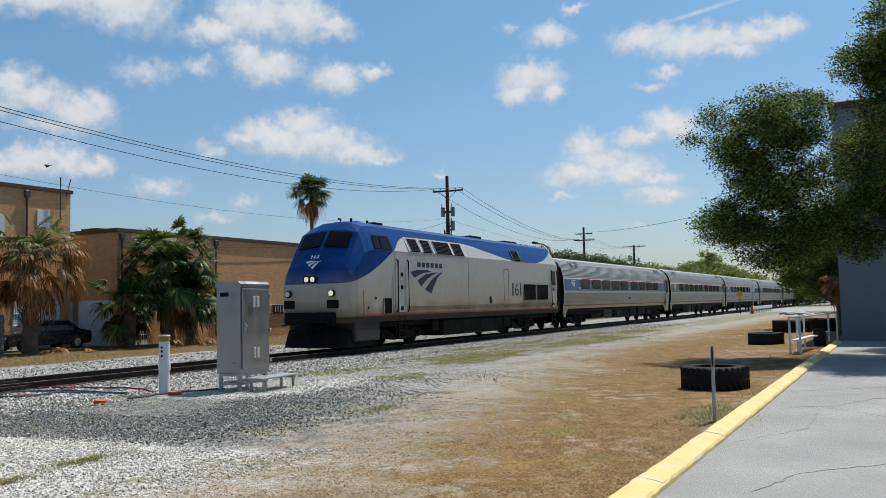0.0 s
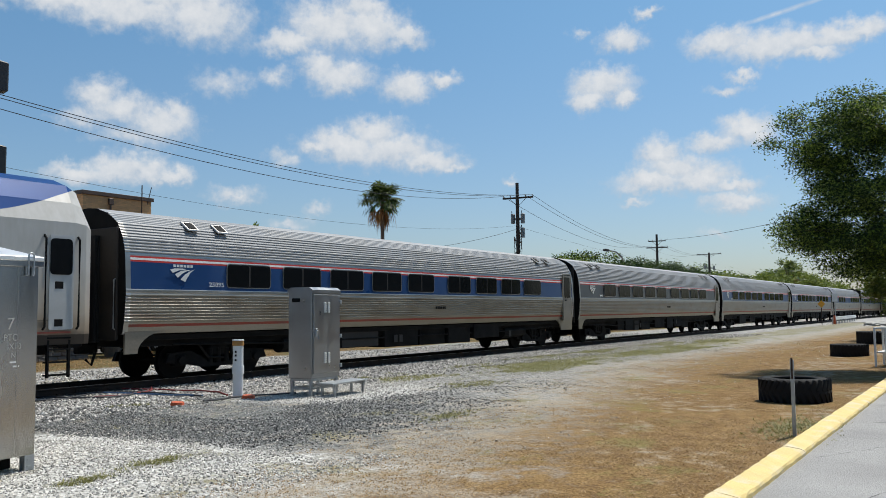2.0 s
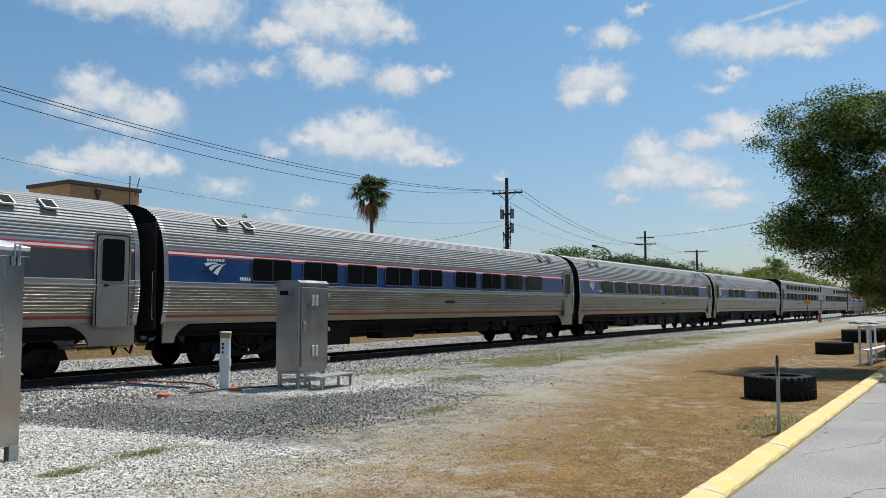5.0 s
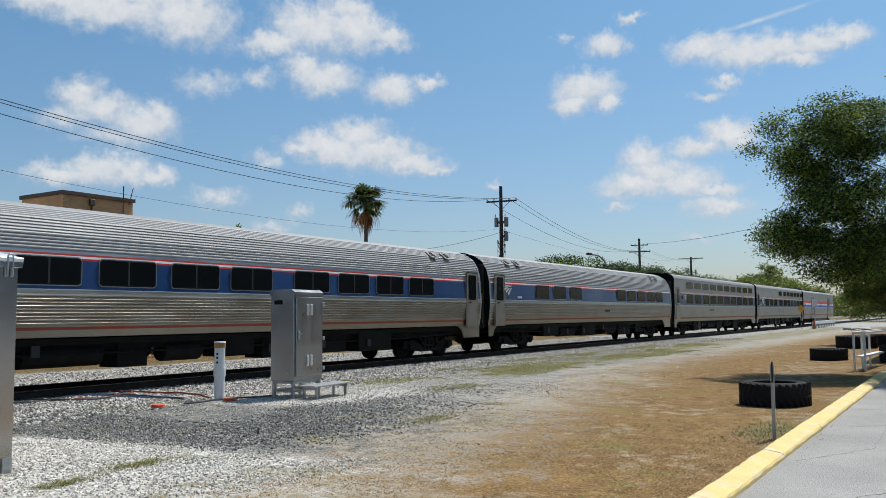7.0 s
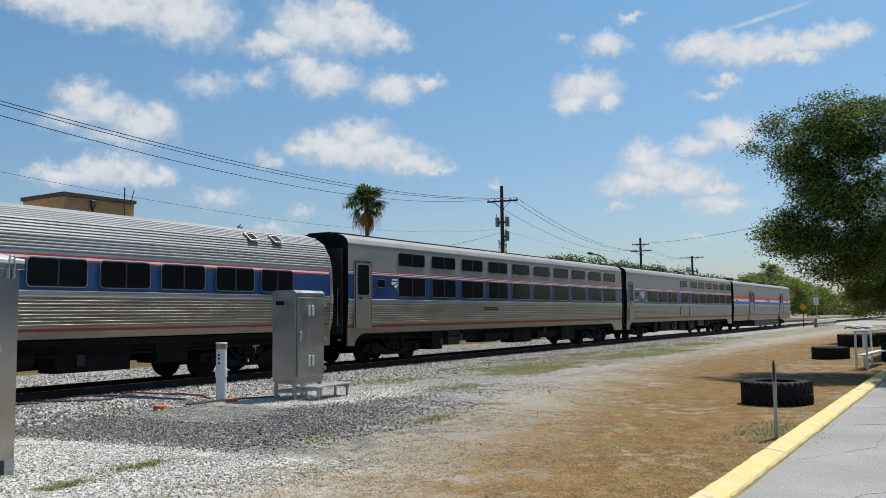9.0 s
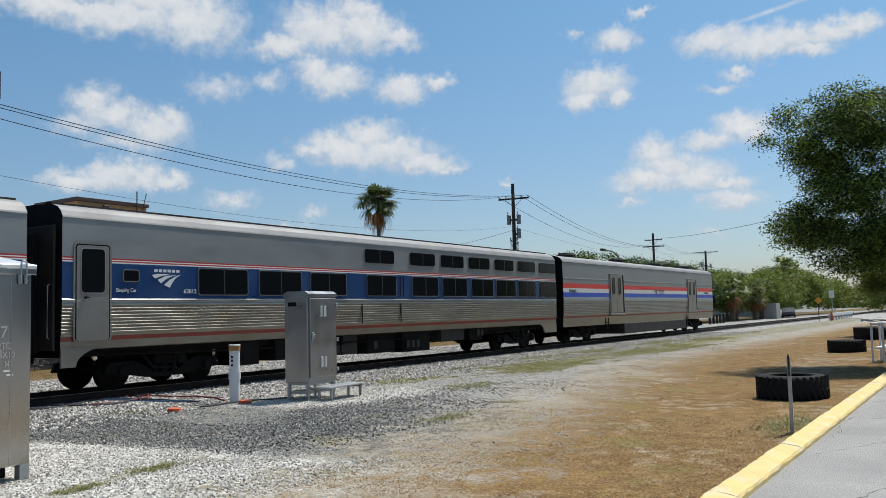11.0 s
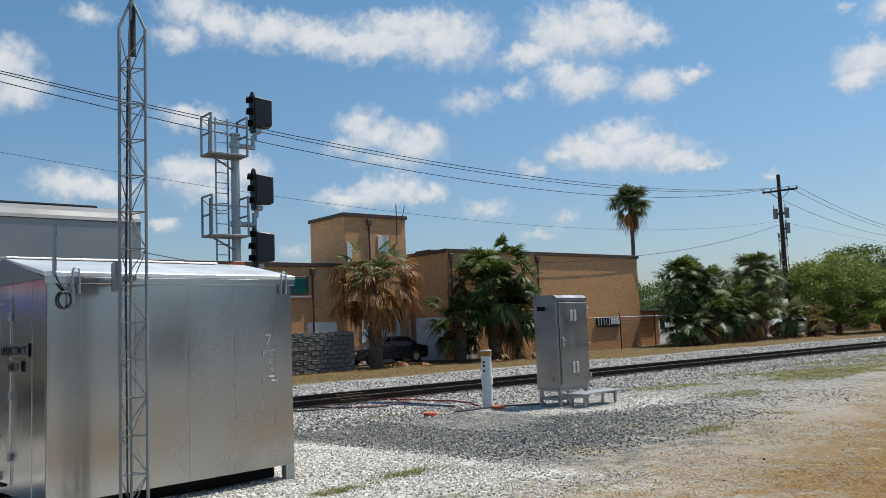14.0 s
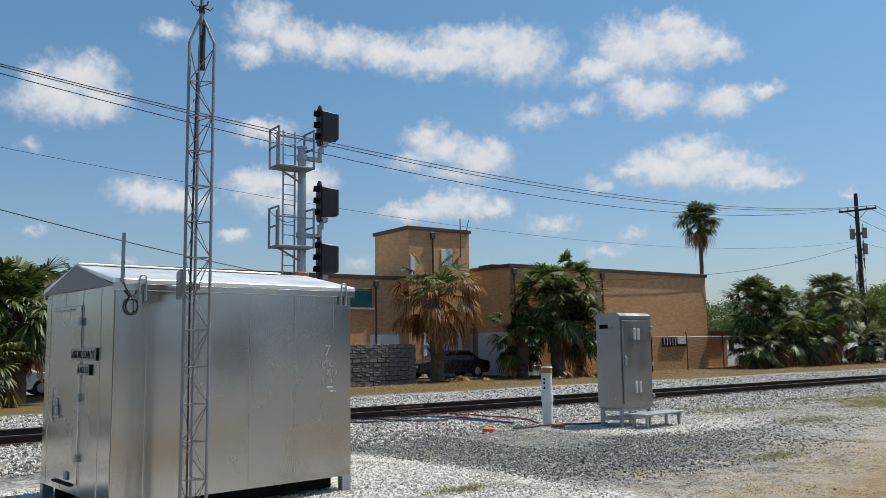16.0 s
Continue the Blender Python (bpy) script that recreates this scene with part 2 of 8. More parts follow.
SILVER = mat("silver_paint", (0.47, 0.47, 0.46), 0.42, 0.25, 0.06, 0.5, 20, stain=(0.33, 0.30, 0.25), stain_amount=0.3, stain_scale=0.7, stretch=(1, 1, 2.5))
GRIME = mat("road_grime_on_silver", (0.20, 0.165, 0.12), 0.7, 0.1, 0.25, 0.9, 14, stain=(0.08, 0.06, 0.045), stain_amount=0.6)
GRIME_GREY = mat("dust_grey_sheet", (0.034, 0.030, 0.026), 0.7, 0.0, 0.25, 0.9, 14, stain=(0.02, 0.017, 0.014), stain_amount=0.5)
CAR_BLUE = mat("coach_blue", (0.010, 0.046, 0.150), 0.36, 0.0, 0.12, 0.6, 30, stain=(0.025, 0.065, 0.15), stain_amount=0.4)
CHARCOAL = mat("charcoal_grey_band", (0.045, 0.047, 0.052), 0.38, 0.0, 0.12, 0.6, 30, stain=(0.07, 0.07, 0.07), stain_amount=0.4)
BRIGHT_BLUE = mat("bright_blue_stripe", (0.008, 0.075, 0.55), 0.4, 0, 0.08, 1, 30)
RED = mat("red_stripe", (0.48, 0.03, 0.02), 0.45, 0, 0.12, 0.8, 20, stain=(0.30, 0.05, 0.03), stain_amount=0.4)
BRIGHT_RED = mat("bright_red_stripe", (0.72, 0.03, 0.02), 0.4, 0, 0.08, 0.8, 20)
DULL_RED = mat("dull_red_sill_stripe", (0.30, 0.045, 0.025), 0.55, 0, 0.2, 0.8, 20, stain=(0.15, 0.07, 0.05), stain_amount=0.5)
WHITE = mat("white_paint", (0.74, 0.74, 0.72), 0.45, 0, 0.05, 1, 20, stain=(0.55, 0.53, 0.48), stain_amount=0.3)
DARK_BLUE = mat("dark_blue_lettering", (0.012, 0.02, 0.055), 0.5, 0, 0.1)
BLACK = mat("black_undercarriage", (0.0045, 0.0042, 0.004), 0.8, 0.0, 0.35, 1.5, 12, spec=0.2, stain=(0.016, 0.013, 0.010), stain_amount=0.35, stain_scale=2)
STEEL_DARK = mat("dull_dark_steel", (0.30, 0.28, 0.25), 0.45, 0.6, 0.12, 1.2, 20, stain=(0.12, 0.105, 0.085), stain_amount=0.4)
UNDER_GREY = mat("dusty_grey_equipment", (0.030, 0.028, 0.026), 0.7, 0.2, 0.25, 2, 15, stain=(0.05, 0.04, 0.035), stain_amount=0.5, stain_scale=2.5)
END_BROWN = mat("dirty_end_sheet", (0.022, 0.017, 0.013), 0.7, 0.0, 0.35, 1.2, 14, stain=(0.05, 0.036, 0.026), stain_amount=0.5)
RUBBER = mat("black_rubber", (0.016, 0.016, 0.016), 0.8, 0, 0.2, 5, 40, stain=(0.05, 0.046, 0.04), stain_amount=0.15, bump=0.2, spec=0.2)
GLASS = mat("dark_glazing", (0.008, 0.009, 0.010), 0.14, 0, 0.05, spec=0.09)
BODY_GREY = mat("pale_grey_car_body", (0.285, 0.287, 0.28), 0.42, 0.35, 0.08, 0.6, 20, stain=(0.33, 0.32, 0.30), stain_amount=0.35, stretch=(1, 1, 3))
ROOF_GREY = mat("silver_roof", (0.25, 0.25, 0.25), 0.6, 0.2, 0.10, 0.8, 20, stain=(0.17, 0.165, 0.155), stain_amount=0.5)
LAMP_GLASS = mat("lamp_glass", (0.75, 0.70, 0.58), 0.12, 0, 0.05)
HEAD_GLOW = mat("lit_headlamp", (0.9, 0.8, 0.6), 0.2)
b_ = HEAD_GLOW.node_tree.nodes["Principled BSDF"]
b_.inputs["Emission Color"].default_value, b_.inputs["Emission Strength"].default_value = (1.0, 0.88, 0.66, 1), 0.5

ALU = mat("mill_aluminium", (0.53, 0.525, 0.51), 0.22, 1.0, 0.03, 0.9, 8, bump=0.03, bump_scale=1.2, stain=(0.52, 0.51, 0.49), stain_amount=0.3, stain_scale=1.3, stretch=(1, 1, 0.5))
ALU_BRIGHT = mat("bright_aluminium_sheet", (0.80, 0.80, 0.79), 0.38, 0.6, 0.05, 2, 40)
GALV = mat("galvanised_steel", (0.42, 0.44, 0.45), 0.45, 0.7, 0.14, 12, 60, stain=(0.3, 0.31, 0.32), stain_amount=0.4, stain_scale=8)
MAST_GALV = mat("dull_galvanised_mast", (0.24, 0.25, 0.255), 0.6, 0.5, 0.14, 12, 60)
CAB_GREY = mat("weathered_cabinet_aluminium", (0.37, 0.375, 0.38), 0.36, 0.92, 0.07, 2.5, 40, stain=(0.30, 0.29, 0.27), stain_amount=0.35, stain_scale=2.0)
PVC = mat("white_pvc", (0.72, 0.73, 0.73), 0.4, 0, 0.04, 5, 40, stain=(0.5, 0.47, 0.4), stain_amount=0.25, stain_scale=5)
RUST_CAP = mat("tan_pipe_cap", (0.42, 0.21, 0.06), 0.7, 0, 0.2, 10, 50)
ORANGE = mat("orange_paint", (0.55, 0.11, 0.04), 0.75, 0, 0.25, 8, 50)
YELLOW = mat("worn_yellow_kerb_paint", (0.70, 0.535, 0.215), 0.8, 0, 0.10, 3, 60, bump=0.5, bump_scale=45, stain=(0.62, 0.55, 0.42), stain_amount=0.7, stain_scale=3.2)
ASPHALT = mat("pale_worn_asphalt", (0.335, 0.327, 0.312), 0.92, 0, 0.24, 0.6, 30, bump=1.0, bump_scale=55, stain=(0.29, 0.28, 0.27), stain_amount=0.45, stain_scale=0.7)
CRACK = mat("tarry_crack", (0.07, 0.067, 0.062), 0.9, 0, 0.3, 5, 40)
RAIL_SIDE = mat("rusty_rail", (0.055, 0.035, 0.025), 0.75, 0.3, 0.3, 3, 40, stain=(0.10, 0.055, 0.03), stain_amount=0.5, stain_scale=3)
RAIL_TOP = mat("polished_rail_head", (0.42, 0.41, 0.40), 0.3, 0.9, 0.1, 2, 20)
TIE = mat("creosoted_timber", (0.075, 0.055, 0.042), 0.85, 0, 0.3, 2, 25, stretch=(6, 1, 6), stain=(0.17, 0.15, 0.13), stain_amount=0.5, rand=0.25)
CONCRETE = mat("grey_concrete", (0.40, 0.39, 0.36), 0.85, 0, 0.12, 1.5, 40, bump=0.2, stain=(0.28, 0.26, 0.23), stain_amount=0.4)
BRICK = mat("tan_orange_brick", (0.60, 0.315, 0.145), 0.85, 0, 0.1, 0.6, 12, stain=(0.50, 0.25, 0.11), stain_amount=0.35, stain_scale=0.35, island=0.12)
BROWN_TRIM = mat("brown_metal_trim", (0.09, 0.055, 0.04), 0.6, 0.1, 0.15)
DOOR_WHITE = mat("dull_white_door", (0.76, 0.76, 0.75), 0.6, 0, 0.08, 1, 15, stain=(0.6, 0.59, 0.57), stain_amount=0.4)
TEAL = mat("teal_glazing", (0.01, 0.09, 0.085), 0.12, 0, 0.05)
STONE = mat("dark_split_stone", (0.13, 0.12, 0.11), 0.9, 0, 0.35, 3, 30, bump=0.6, bump_scale=25, island=0.35)
GREY_WALL = mat("blue_grey_stucco", (0.21, 0.235, 0.275), 0.9, 0, 0.08, 0.6, 40, bump=0.25, bump_scale=60, stain=(0.16, 0.18, 0.21), stain_amount=0.35)
WOOD_POLE = mat("dark_creosote_pole", (0.055, 0.042, 0.034), 0.9, 0, 0.3, 3, 30, stretch=(3, 3, 0.5))
WIRE = mat("black_cable", (0.035, 0.036, 0.04), 0.6)
RED_WIRE = mat("red_cable", (0.20, 0.022, 0.02), 0.6)
BLUE_WIRE = mat("blue_cable", (0.05, 0.12, 0.25), 0.5)
SIGNAL_BLACK = mat("flat_black_signal", (0.008, 0.008, 0.009), 0.6, 0, 0.2, 5, 30, spec=0.25)
SIGNAL_CASE = mat("dark_signal_case", (0.02, 0.0205, 0.022), 0.5, 0.0, 0.2, 5, 30)
BARK = mat("grey_brown_bark", (0.12, 0.09, 0.065), 0.9, 0, 0.3, 3, 25, bump=0.8, bump_scale=18, stretch=(1, 1, 0.3))
BOOT = mat("palm_leaf_bases", (0.16, 0.115, 0.075), 0.9, 0, 0.35, 4, 30, bump=0.7, bump_scale=20)
SIGN_YELLOW = mat("orange_yellow_sign", (0.70, 0.33, 0.02), 0.5)
ROUGH_STONE = mat("ballast_stone", (0.43, 0.405, 0.365), 0.9, 0, 0.25, 9, 60, island=0.8)
SLATE = mat("dark_slate_chips", (0.165, 0.165, 0.155), 0.9, 0, 0.25, 9, 60, island=0.8)
SPALL = mat("pale_limestone_chips", (0.52, 0.495, 0.445), 0.9, 0, 0.15, 9, 60, island=0.45)
DRY_GRASS = leafy("dry_grass", (0.30, 0.185, 0.075), (0.45, 0.31, 0.14), 0.3, 0.35)
GREEN_GRASS = leafy("green_weeds", (0.19, 0.19, 0.055), (0.32, 0.29, 0.10), 0.3, 0.35)
LEAF = leafy("fine_green_leaves", (0.038, 0.075, 0.012), (0.30, 0.40, 0.055), 0.65, 0.38)
DARK_LEAF = leafy("dark_green_leaves", (0.034, 0.066, 0.018), (0.095, 0.145, 0.035), 0.5, 0.35)
BUSH_LEAF = leafy("hedge_leaves", (0.075, 0.125, 0.03), (0.19, 0.25, 0.06), 0.5, 0.4)
BRIGHT_LEAF = leafy("sunlit_yellow_green_leaves", (0.15, 0.20, 0.035), (0.30, 0.34, 0.075), 0.45, 0.42)
FROND = leafy("palm_fronds", (0.062, 0.092, 0.020), (0.23, 0.29, 0.062), 0.6, 0.28)
PALE_FROND = leafy("pale_green_palm_fronds", (0.11, 0.14, 0.04), (0.24, 0.24, 0.09), 0.4, 0.25)
DEAD_FROND = leafy("dead_palm_fronds", (0.27, 0.115, 0.035), (0.52, 0.28, 0.09), 0.55, 0.25)
YELLOW_FROND = leafy("yellowing_palm_fronds", (0.26, 0.20, 0.05), (0.38, 0.30, 0.08), 0.4, 0.25)


# ---- small building helpers ----
def part(name, bm, material, parent=None, label="", smooth=False):
    """Link a bmesh as one mesh object, under a thing where a parent is given. material: one, or a list for the faces' indices."""
    me = bpy.data.meshes.new(name)
    bm.normal_update()
    bm.to_mesh(me)
    bm.free()
    for m in (material if isinstance(material, (list, tuple)) else [material]):
        me.materials.append(m)
    if smooth:
        for p in me.polygons:
            p.use_smooth = True
    ob = new(name, me)
    if parent:
        ob.parent = parent
    if label:
        ob["label"] = label
    return ob


def pieces(name, bm, material, parent, label=""):
    """Link each loose piece of a bmesh as a part of its own."""
    bm.verts.index_update()
    todo, out = set(bm.verts), []
    while todo:
        stack, group = [todo.pop()], []
        while stack:
            v = stack.pop()
            group.append(v)
            for e in v.link_edges:
                o = e.other_vert(v)
                if o in todo:
                    todo.discard(o)
                    stack.append(o)
        group.sort(key=lambda v: v.index)
        num = {v: i for i, v in enumerate(group)}
        faces = sorted({f for v in group for f in v.link_faces}, key=lambda f: min(num[v] for v in f.verts))
        me = bpy.data.meshes.new(name)
        me.from_pydata([v.co[:] for v in group], [], [[num[v] for v in f.verts] for f in faces])
        for m in (material if isinstance(material, (list, tuple)) else [material]):
            me.materials.append(m)
        me.polygons.foreach_set("material_index", [f.material_index for f in faces])
        ob = new(name, me)
        ob.parent = parent
        if label:
            ob["label"] = label
        out.append((group[0].index, ob))
    bm.free()
    return [o for _, o in sorted(out, key=lambda q: q[0])]


def twin(name, source, m, parent):
    """Another object on the same mesh, at the pose m in its parent's space."""
    ob = new(name, source.data)
    ob.parent = parent
    ob.matrix_basis = m
    return ob


def thing(name, label, category, group="", m=None, kind=""):
    ob = tagged(new(name), label, category, group, kind)
    if m is not None:
        ob.matrix_basis = m
    return ob


def box(bm, x0, y0, z0, x1, y1, z1, bevel=0.0, m=None, mi=0):
    """An axis-aligned block with bevelled edges."""
    r = bmesh.ops.create_cube(bm, size=1.0)
    vs = r["verts"]
    t = Matrix.Translation(((x0 + x1) / 2, (y0 + y1) / 2, (z0 + z1) / 2)) @ Matrix.Diagonal((abs(x1 - x0), abs(y1 - y0), abs(z1 - z0), 1))
    bmesh.ops.transform(bm, matrix=(m @ t) if m else t, verts=vs)
    faces = list({f for v in vs for f in v.link_faces})
    for f in faces:
        f.material_index = mi
    if bevel:
        es = list({e for v in vs for e in v.link_edges})
        bmesh.ops.bevel(bm, geom=es, offset=bevel, segments=1, affect="EDGES", profile=0.5)
    return bm


def rod(bm, a, b, r0, r1=None, n=10, mi=0):
    """A round bar from a to b."""
    a, b = Vector(a), Vector(b)
    d = b - a
    r1 = r0 if r1 is None else r1
    res = bmesh.ops.create_cone(bm, cap_ends=True, segments=n, radius1=r0, radius2=r1, depth=d.length)
    bmesh.ops.transform(bm, matrix=Matrix.Translation((a + b) / 2) @ d.to_track_quat("Z", "Y").to_matrix().to_4x4(), verts=res["verts"])
    for f in {f for v in res["verts"] for f in v.link_faces}:
        f.material_index = mi
    return bm


def pipe(bm, pts, r, n=6):
    """A tube along a line of points."""
    pts = [Vector(p) for p in pts]
    rings = []
    for i, p in enumerate(pts):
        d = (pts[min(i + 1, len(pts) - 1)] - pts[max(i - 1, 0)]).normalized()
        side = d.cross(Vector((0, 0, 1)))
        side = side.normalized() if side.length > 1e-3 else Vector((1, 0, 0))
        up = side.cross(d)
        rr = r[i] if isinstance(r, (list, tuple)) else r
        rings.append([bm.verts.new(p + (side * math.cos(2 * math.pi * k / n) + up * math.sin(2 * math.pi * k / n)) * rr) for k in range(n)])
    for a, b in zip(rings, rings[1:]):
        for k in range(n):
            bm.faces.new((a[k], a[(k + 1) % n], b[(k + 1) % n], b[k]))
    bm.faces.new(rings[0][::-1]), bm.faces.new(rings[-1])
    return bm


def slab(bm, outline, thick, m=None, mi=0):
    """A flat plate of that outline in its x-y plane, thick along z."""
    lo = [bm.verts.new((x, y, 0)) for x, y in outline]
    hi = [bm.verts.new((x, y, thick)) for x, y in outline]
    n = len(lo)
    fs = [bm.faces.new(lo[::-1]), bm.faces.new(hi)] + [bm.faces.new((lo[i], lo[(i + 1) % n], hi[(i + 1) % n], hi[i])) for i in range(n)]
    for f in fs:
        f.material_index = mi
    if m:
        bmesh.ops.transform(bm, matrix=m, verts=lo + hi)
    return bm


def round_rect(w, h, r, n=4):
    """Outline of a rounded rectangle from (0, 0) to (w, h)."""
    out = []
    for cx, cy, a0 in ((w - r, r, -90), (w - r, h - r, 0), (r, h - r, 90), (r, r, 180)):
        for i in range(n + 1):
            a = radians(a0 + 90 * i / n)
            out.append((cx + r * math.cos(a), cy + r * math.sin(a)))
    return out


def words(name, body, size, m, material, parent, width=None, depth=0.004):
    """Lettering in the built-in font, turned into a mesh; width: metres that it is fitted to."""
    cu = bpy.data.curves.new(name, "FONT")
    cu.body, cu.size, cu.extrude = body, size, depth
    ob = bpy.data.objects.new(name, cu)
    scene.collection.objects.link(ob)
    me = bpy.data.meshes.new_from_object(ob.evaluated_get(bpy.context.evaluated_depsgraph_get()))
    bpy.data.objects.remove(ob)
    xs = [v.co.x for v in me.vertices]
    if width and xs:
        k = width / (max(xs) - min(xs))
        me.transform(Matrix.Diagonal((k, 1, 1, 1)) @ Matrix.Translation((-min(xs), 0, 0)))
    me.materials.clear()
    me.materials.append(material)
    o = new(name, me)
    o.parent = parent
    o.matrix_basis = m
    return o


def mesh_from(name, verts, faces, material, smooth=False):
    me = bpy.data.meshes.new(name)
    me.from_pydata([tuple(v) for v in verts], [], faces)
    me.materials.append(material)
    if smooth:
        me.polygons.foreach_set("use_smooth", [True] * len(me.polygons))
    return me


# ---- ground ----
RAIL_Z = 0.17           # top of the rail above the ground
TRACK_Y = 18.64         # middle of the track


def ground_material():
    m = bpy.data.materials.new("gravel_sand_and_dry_grass")
    m.use_nodes = True
    t = m.node_tree
    b = t.nodes["Principled BSDF"]
    b.inputs["Roughness"].default_value = 0.95
    b.inputs["Specular IOR Level"].default_value = 0.2
    tc = t.nodes.new("ShaderNodeTexCoord").outputs["Object"]
    sp = t.nodes.new("ShaderNodeSeparateXYZ")
    t.links.new(tc, sp.inputs[0])
    X, Y = sp.outputs[0], sp.outputs[1]

    def M(op, a, b2=0.0, c=None):
        n = t.nodes.new("ShaderNodeMath")
        n.operation = op
        for i, v in enumerate((a, b2, c)):
            if v is None:
                continue
            if isinstance(v, (int, float)):
                n.inputs[i].default_value = v
            else:
                t.links.new(v, n.inputs[i])
        return n.outputs[0]

    def noise_tex(s, detail=4, rough=0.55):
        n = t.nodes.new("ShaderNodeTexNoise")
        n.inputs["Scale"].default_value, n.inputs["Detail"].default_value, n.inputs["Roughness"].default_value = s, detail, rough
        t.links.new(tc, n.inputs["Vector"])
        return n.outputs["Fac"]

    def cells(s):
        n = t.nodes.new("ShaderNodeTexVoronoi")
        n.inputs["Scale"].default_value = s
        t.links.new(tc, n.inputs["Vector"])
        return n

    def step(v, lo, hi, top=1.0):
        n = t.nodes.new("ShaderNodeMapRange")
        n.interpolation_type = "SMOOTHSTEP"
        t.links.new(v, n.inputs["Value"])
        n.inputs["From Min"].default_value, n.inputs["From Max"].default_value, n.inputs["To Max"].default_value = lo, hi, top
        return n.outputs[0]

    def mixc(f, a, c2):
        n = t.nodes.new("ShaderNodeMix")
        n.data_type = "RGBA"
        for s, v in (("Factor", f), ("A", a), ("B", c2)):
            if isinstance(v, tuple):
                n.inputs[s].default_value = (*v, 1)
            elif isinstance(v, (int, float)):
                n.inputs[s].default_value = v
            else:
                t.links.new(v, n.inputs[s])
        return n.outputs["Result"]

    big, mid, small, grit = noise_tex(0.35, 5), noise_tex(1.3, 5), noise_tex(9, 4), noise_tex(45, 3)
    warp = M("ADD", M("MULTIPLY", M("SUBTRACT", big, 0.5), 3.2), M("MULTIPLY", M("SUBTRACT", mid, 0.5), 2.4))
    rough_edge = M("MULTIPLY", M("SUBTRACT", small, 0.5), 1.6)
    warp2 = M("ADD", warp, rough_edge)
    stones = cells(21)
    tone = t.nodes.new("ShaderNodeSeparateColor")
    t.links.new(stones.outputs["Color"], tone.inputs[0])
    stone_mix = tone.outputs[0]
    blue_gravel = mixc(stone_mix, (0.12, 0.118, 0.11), (0.44, 0.425, 0.39))
    dark_gravel = mixc(stone_mix, (0.05, 0.052, 0.05), (0.25, 0.25, 0.235))
    white_gravel = mixc(stone_mix, (0.28, 0.27, 0.25), (0.68, 0.66, 0.61))
    ballast = mixc(stone_mix, (0.08, 0.08, 0.08), (0.50, 0.49, 0.47))
    fibre, patch = noise_tex(34, 5, 0.75), noise_tex(2.6, 6, 0.65)
    straw = mixc(step(patch, 0.35, 0.65), mixc(step(fibre, 0.32, 0.68), (0.072, 0.037, 0.013), (0.255, 0.150, 0.056)), mixc(step(fibre, 0.32, 0.68), (0.11, 0.061, 0.022), (0.385, 0.25, 0.102)))
    olive = mixc(step(fibre, 0.3, 0.7), (0.10, 0.092, 0.025), (0.26, 0.225, 0.075))
    sand = mixc(step(patch, 0.3, 0.7), mixc(step(grit, 0.3, 0.7), (0.19, 0.16, 0.12), (0.36, 0.315, 0.245)), mixc(step(grit, 0.3, 0.7), (0.28, 0.245, 0.19), (0.47, 0.425, 0.345)))
    # stone chips thin out into sandy soil away from the track
    c = mixc(step(M("ADD", X, M("MULTIPLY", warp2, 1.4)), 15.5, 11.5), blue_gravel, dark_gravel)
    c = mixc(step(M("ADD", mid, M("MULTIPLY", rough_edge, 0.2)), 0.50, 0.70, 0.75), c, sand)
    white = M("MULTIPLY", step(M("ADD", M("ADD", X, M("MULTIPLY", Y, 0.10)), M("MULTIPLY", warp2, 0.5)), 8.9, 7.9), step(M("ADD", Y, warp), 13.2, 12.0))
    c = mixc(white, c, white_gravel)
    # white chips spread round the grey cabinet
    heap = M("SQRT", M("ADD", M("POWER", M("MULTIPLY", M("SUBTRACT", X, 14.6), 0.62), 2.0), M("POWER", M("MULTIPLY", M("SUBTRACT", Y, 12.9), 0.85), 2.0)))
    c = mixc(step(M("ADD", heap, M("MULTIPLY", warp2, 0.5)), 2.0, 1.3, 0.9), c, white_gravel)
    # soil and grass
    edge = M("ADD", M("MINIMUM", M("ADD", M("MULTIPLY", X, 0.2), 5.0), 10.4), warp)
    soil = M("SUBTRACT", edge, Y)
    c = mixc(step(M("ADD", M("ADD", soil, M("MULTIPLY", rough_edge, 1.4)), M("MULTIPLY", M("SUBTRACT", patch, 0.5), 5.0)), -1.9, 0.9, 0.85), c, sand)
    worn = step(M("ADD", big, M("MULTIPLY", M("SUBTRACT", patch, 0.5), 0.7)), 0.54, 0.68, 0.6)
    grass = mixc(worn, straw, sand)
    grass = mixc(step(M("ADD", noise_tex(0.55, 4), M("MULTIPLY", M("SUBTRACT", small, 0.5), 0.4)), 0.58, 0.70, 0.40), grass, olive)
    c = mixc(step(M("ADD", M("ADD", soil, M("MULTIPLY", rough_edge, 1.3)), M("MULTIPLY", M("SUBTRACT", patch, 0.5), 5.0)), 0.2, 2.6), c, grass)
    # ballast under the track, fading into a grassy verge beyond
    off = M("ABSOLUTE", M("SUBTRACT", Y, TRACK_Y + 1.3))
    c = mixc(step(M("ADD", off, M("MULTIPLY", warp2, 0.45)), 5.6, 4.6), c, ballast)
    # darker stones between the rails
    c = mixc(step(M("ADD", M("ABSOLUTE", M("SUBTRACT", Y, TRACK_Y)), M("MULTIPLY", rough_edge, 0.15)), 1.35, 1.1, 0.85), c, mixc(stone_mix, (0.03, 0.028, 0.026), (0.17, 0.16, 0.15)))
    beyond = M("ADD", M("SUBTRACT", Y, 25.6), M("MULTIPLY", warp2, 0.35))
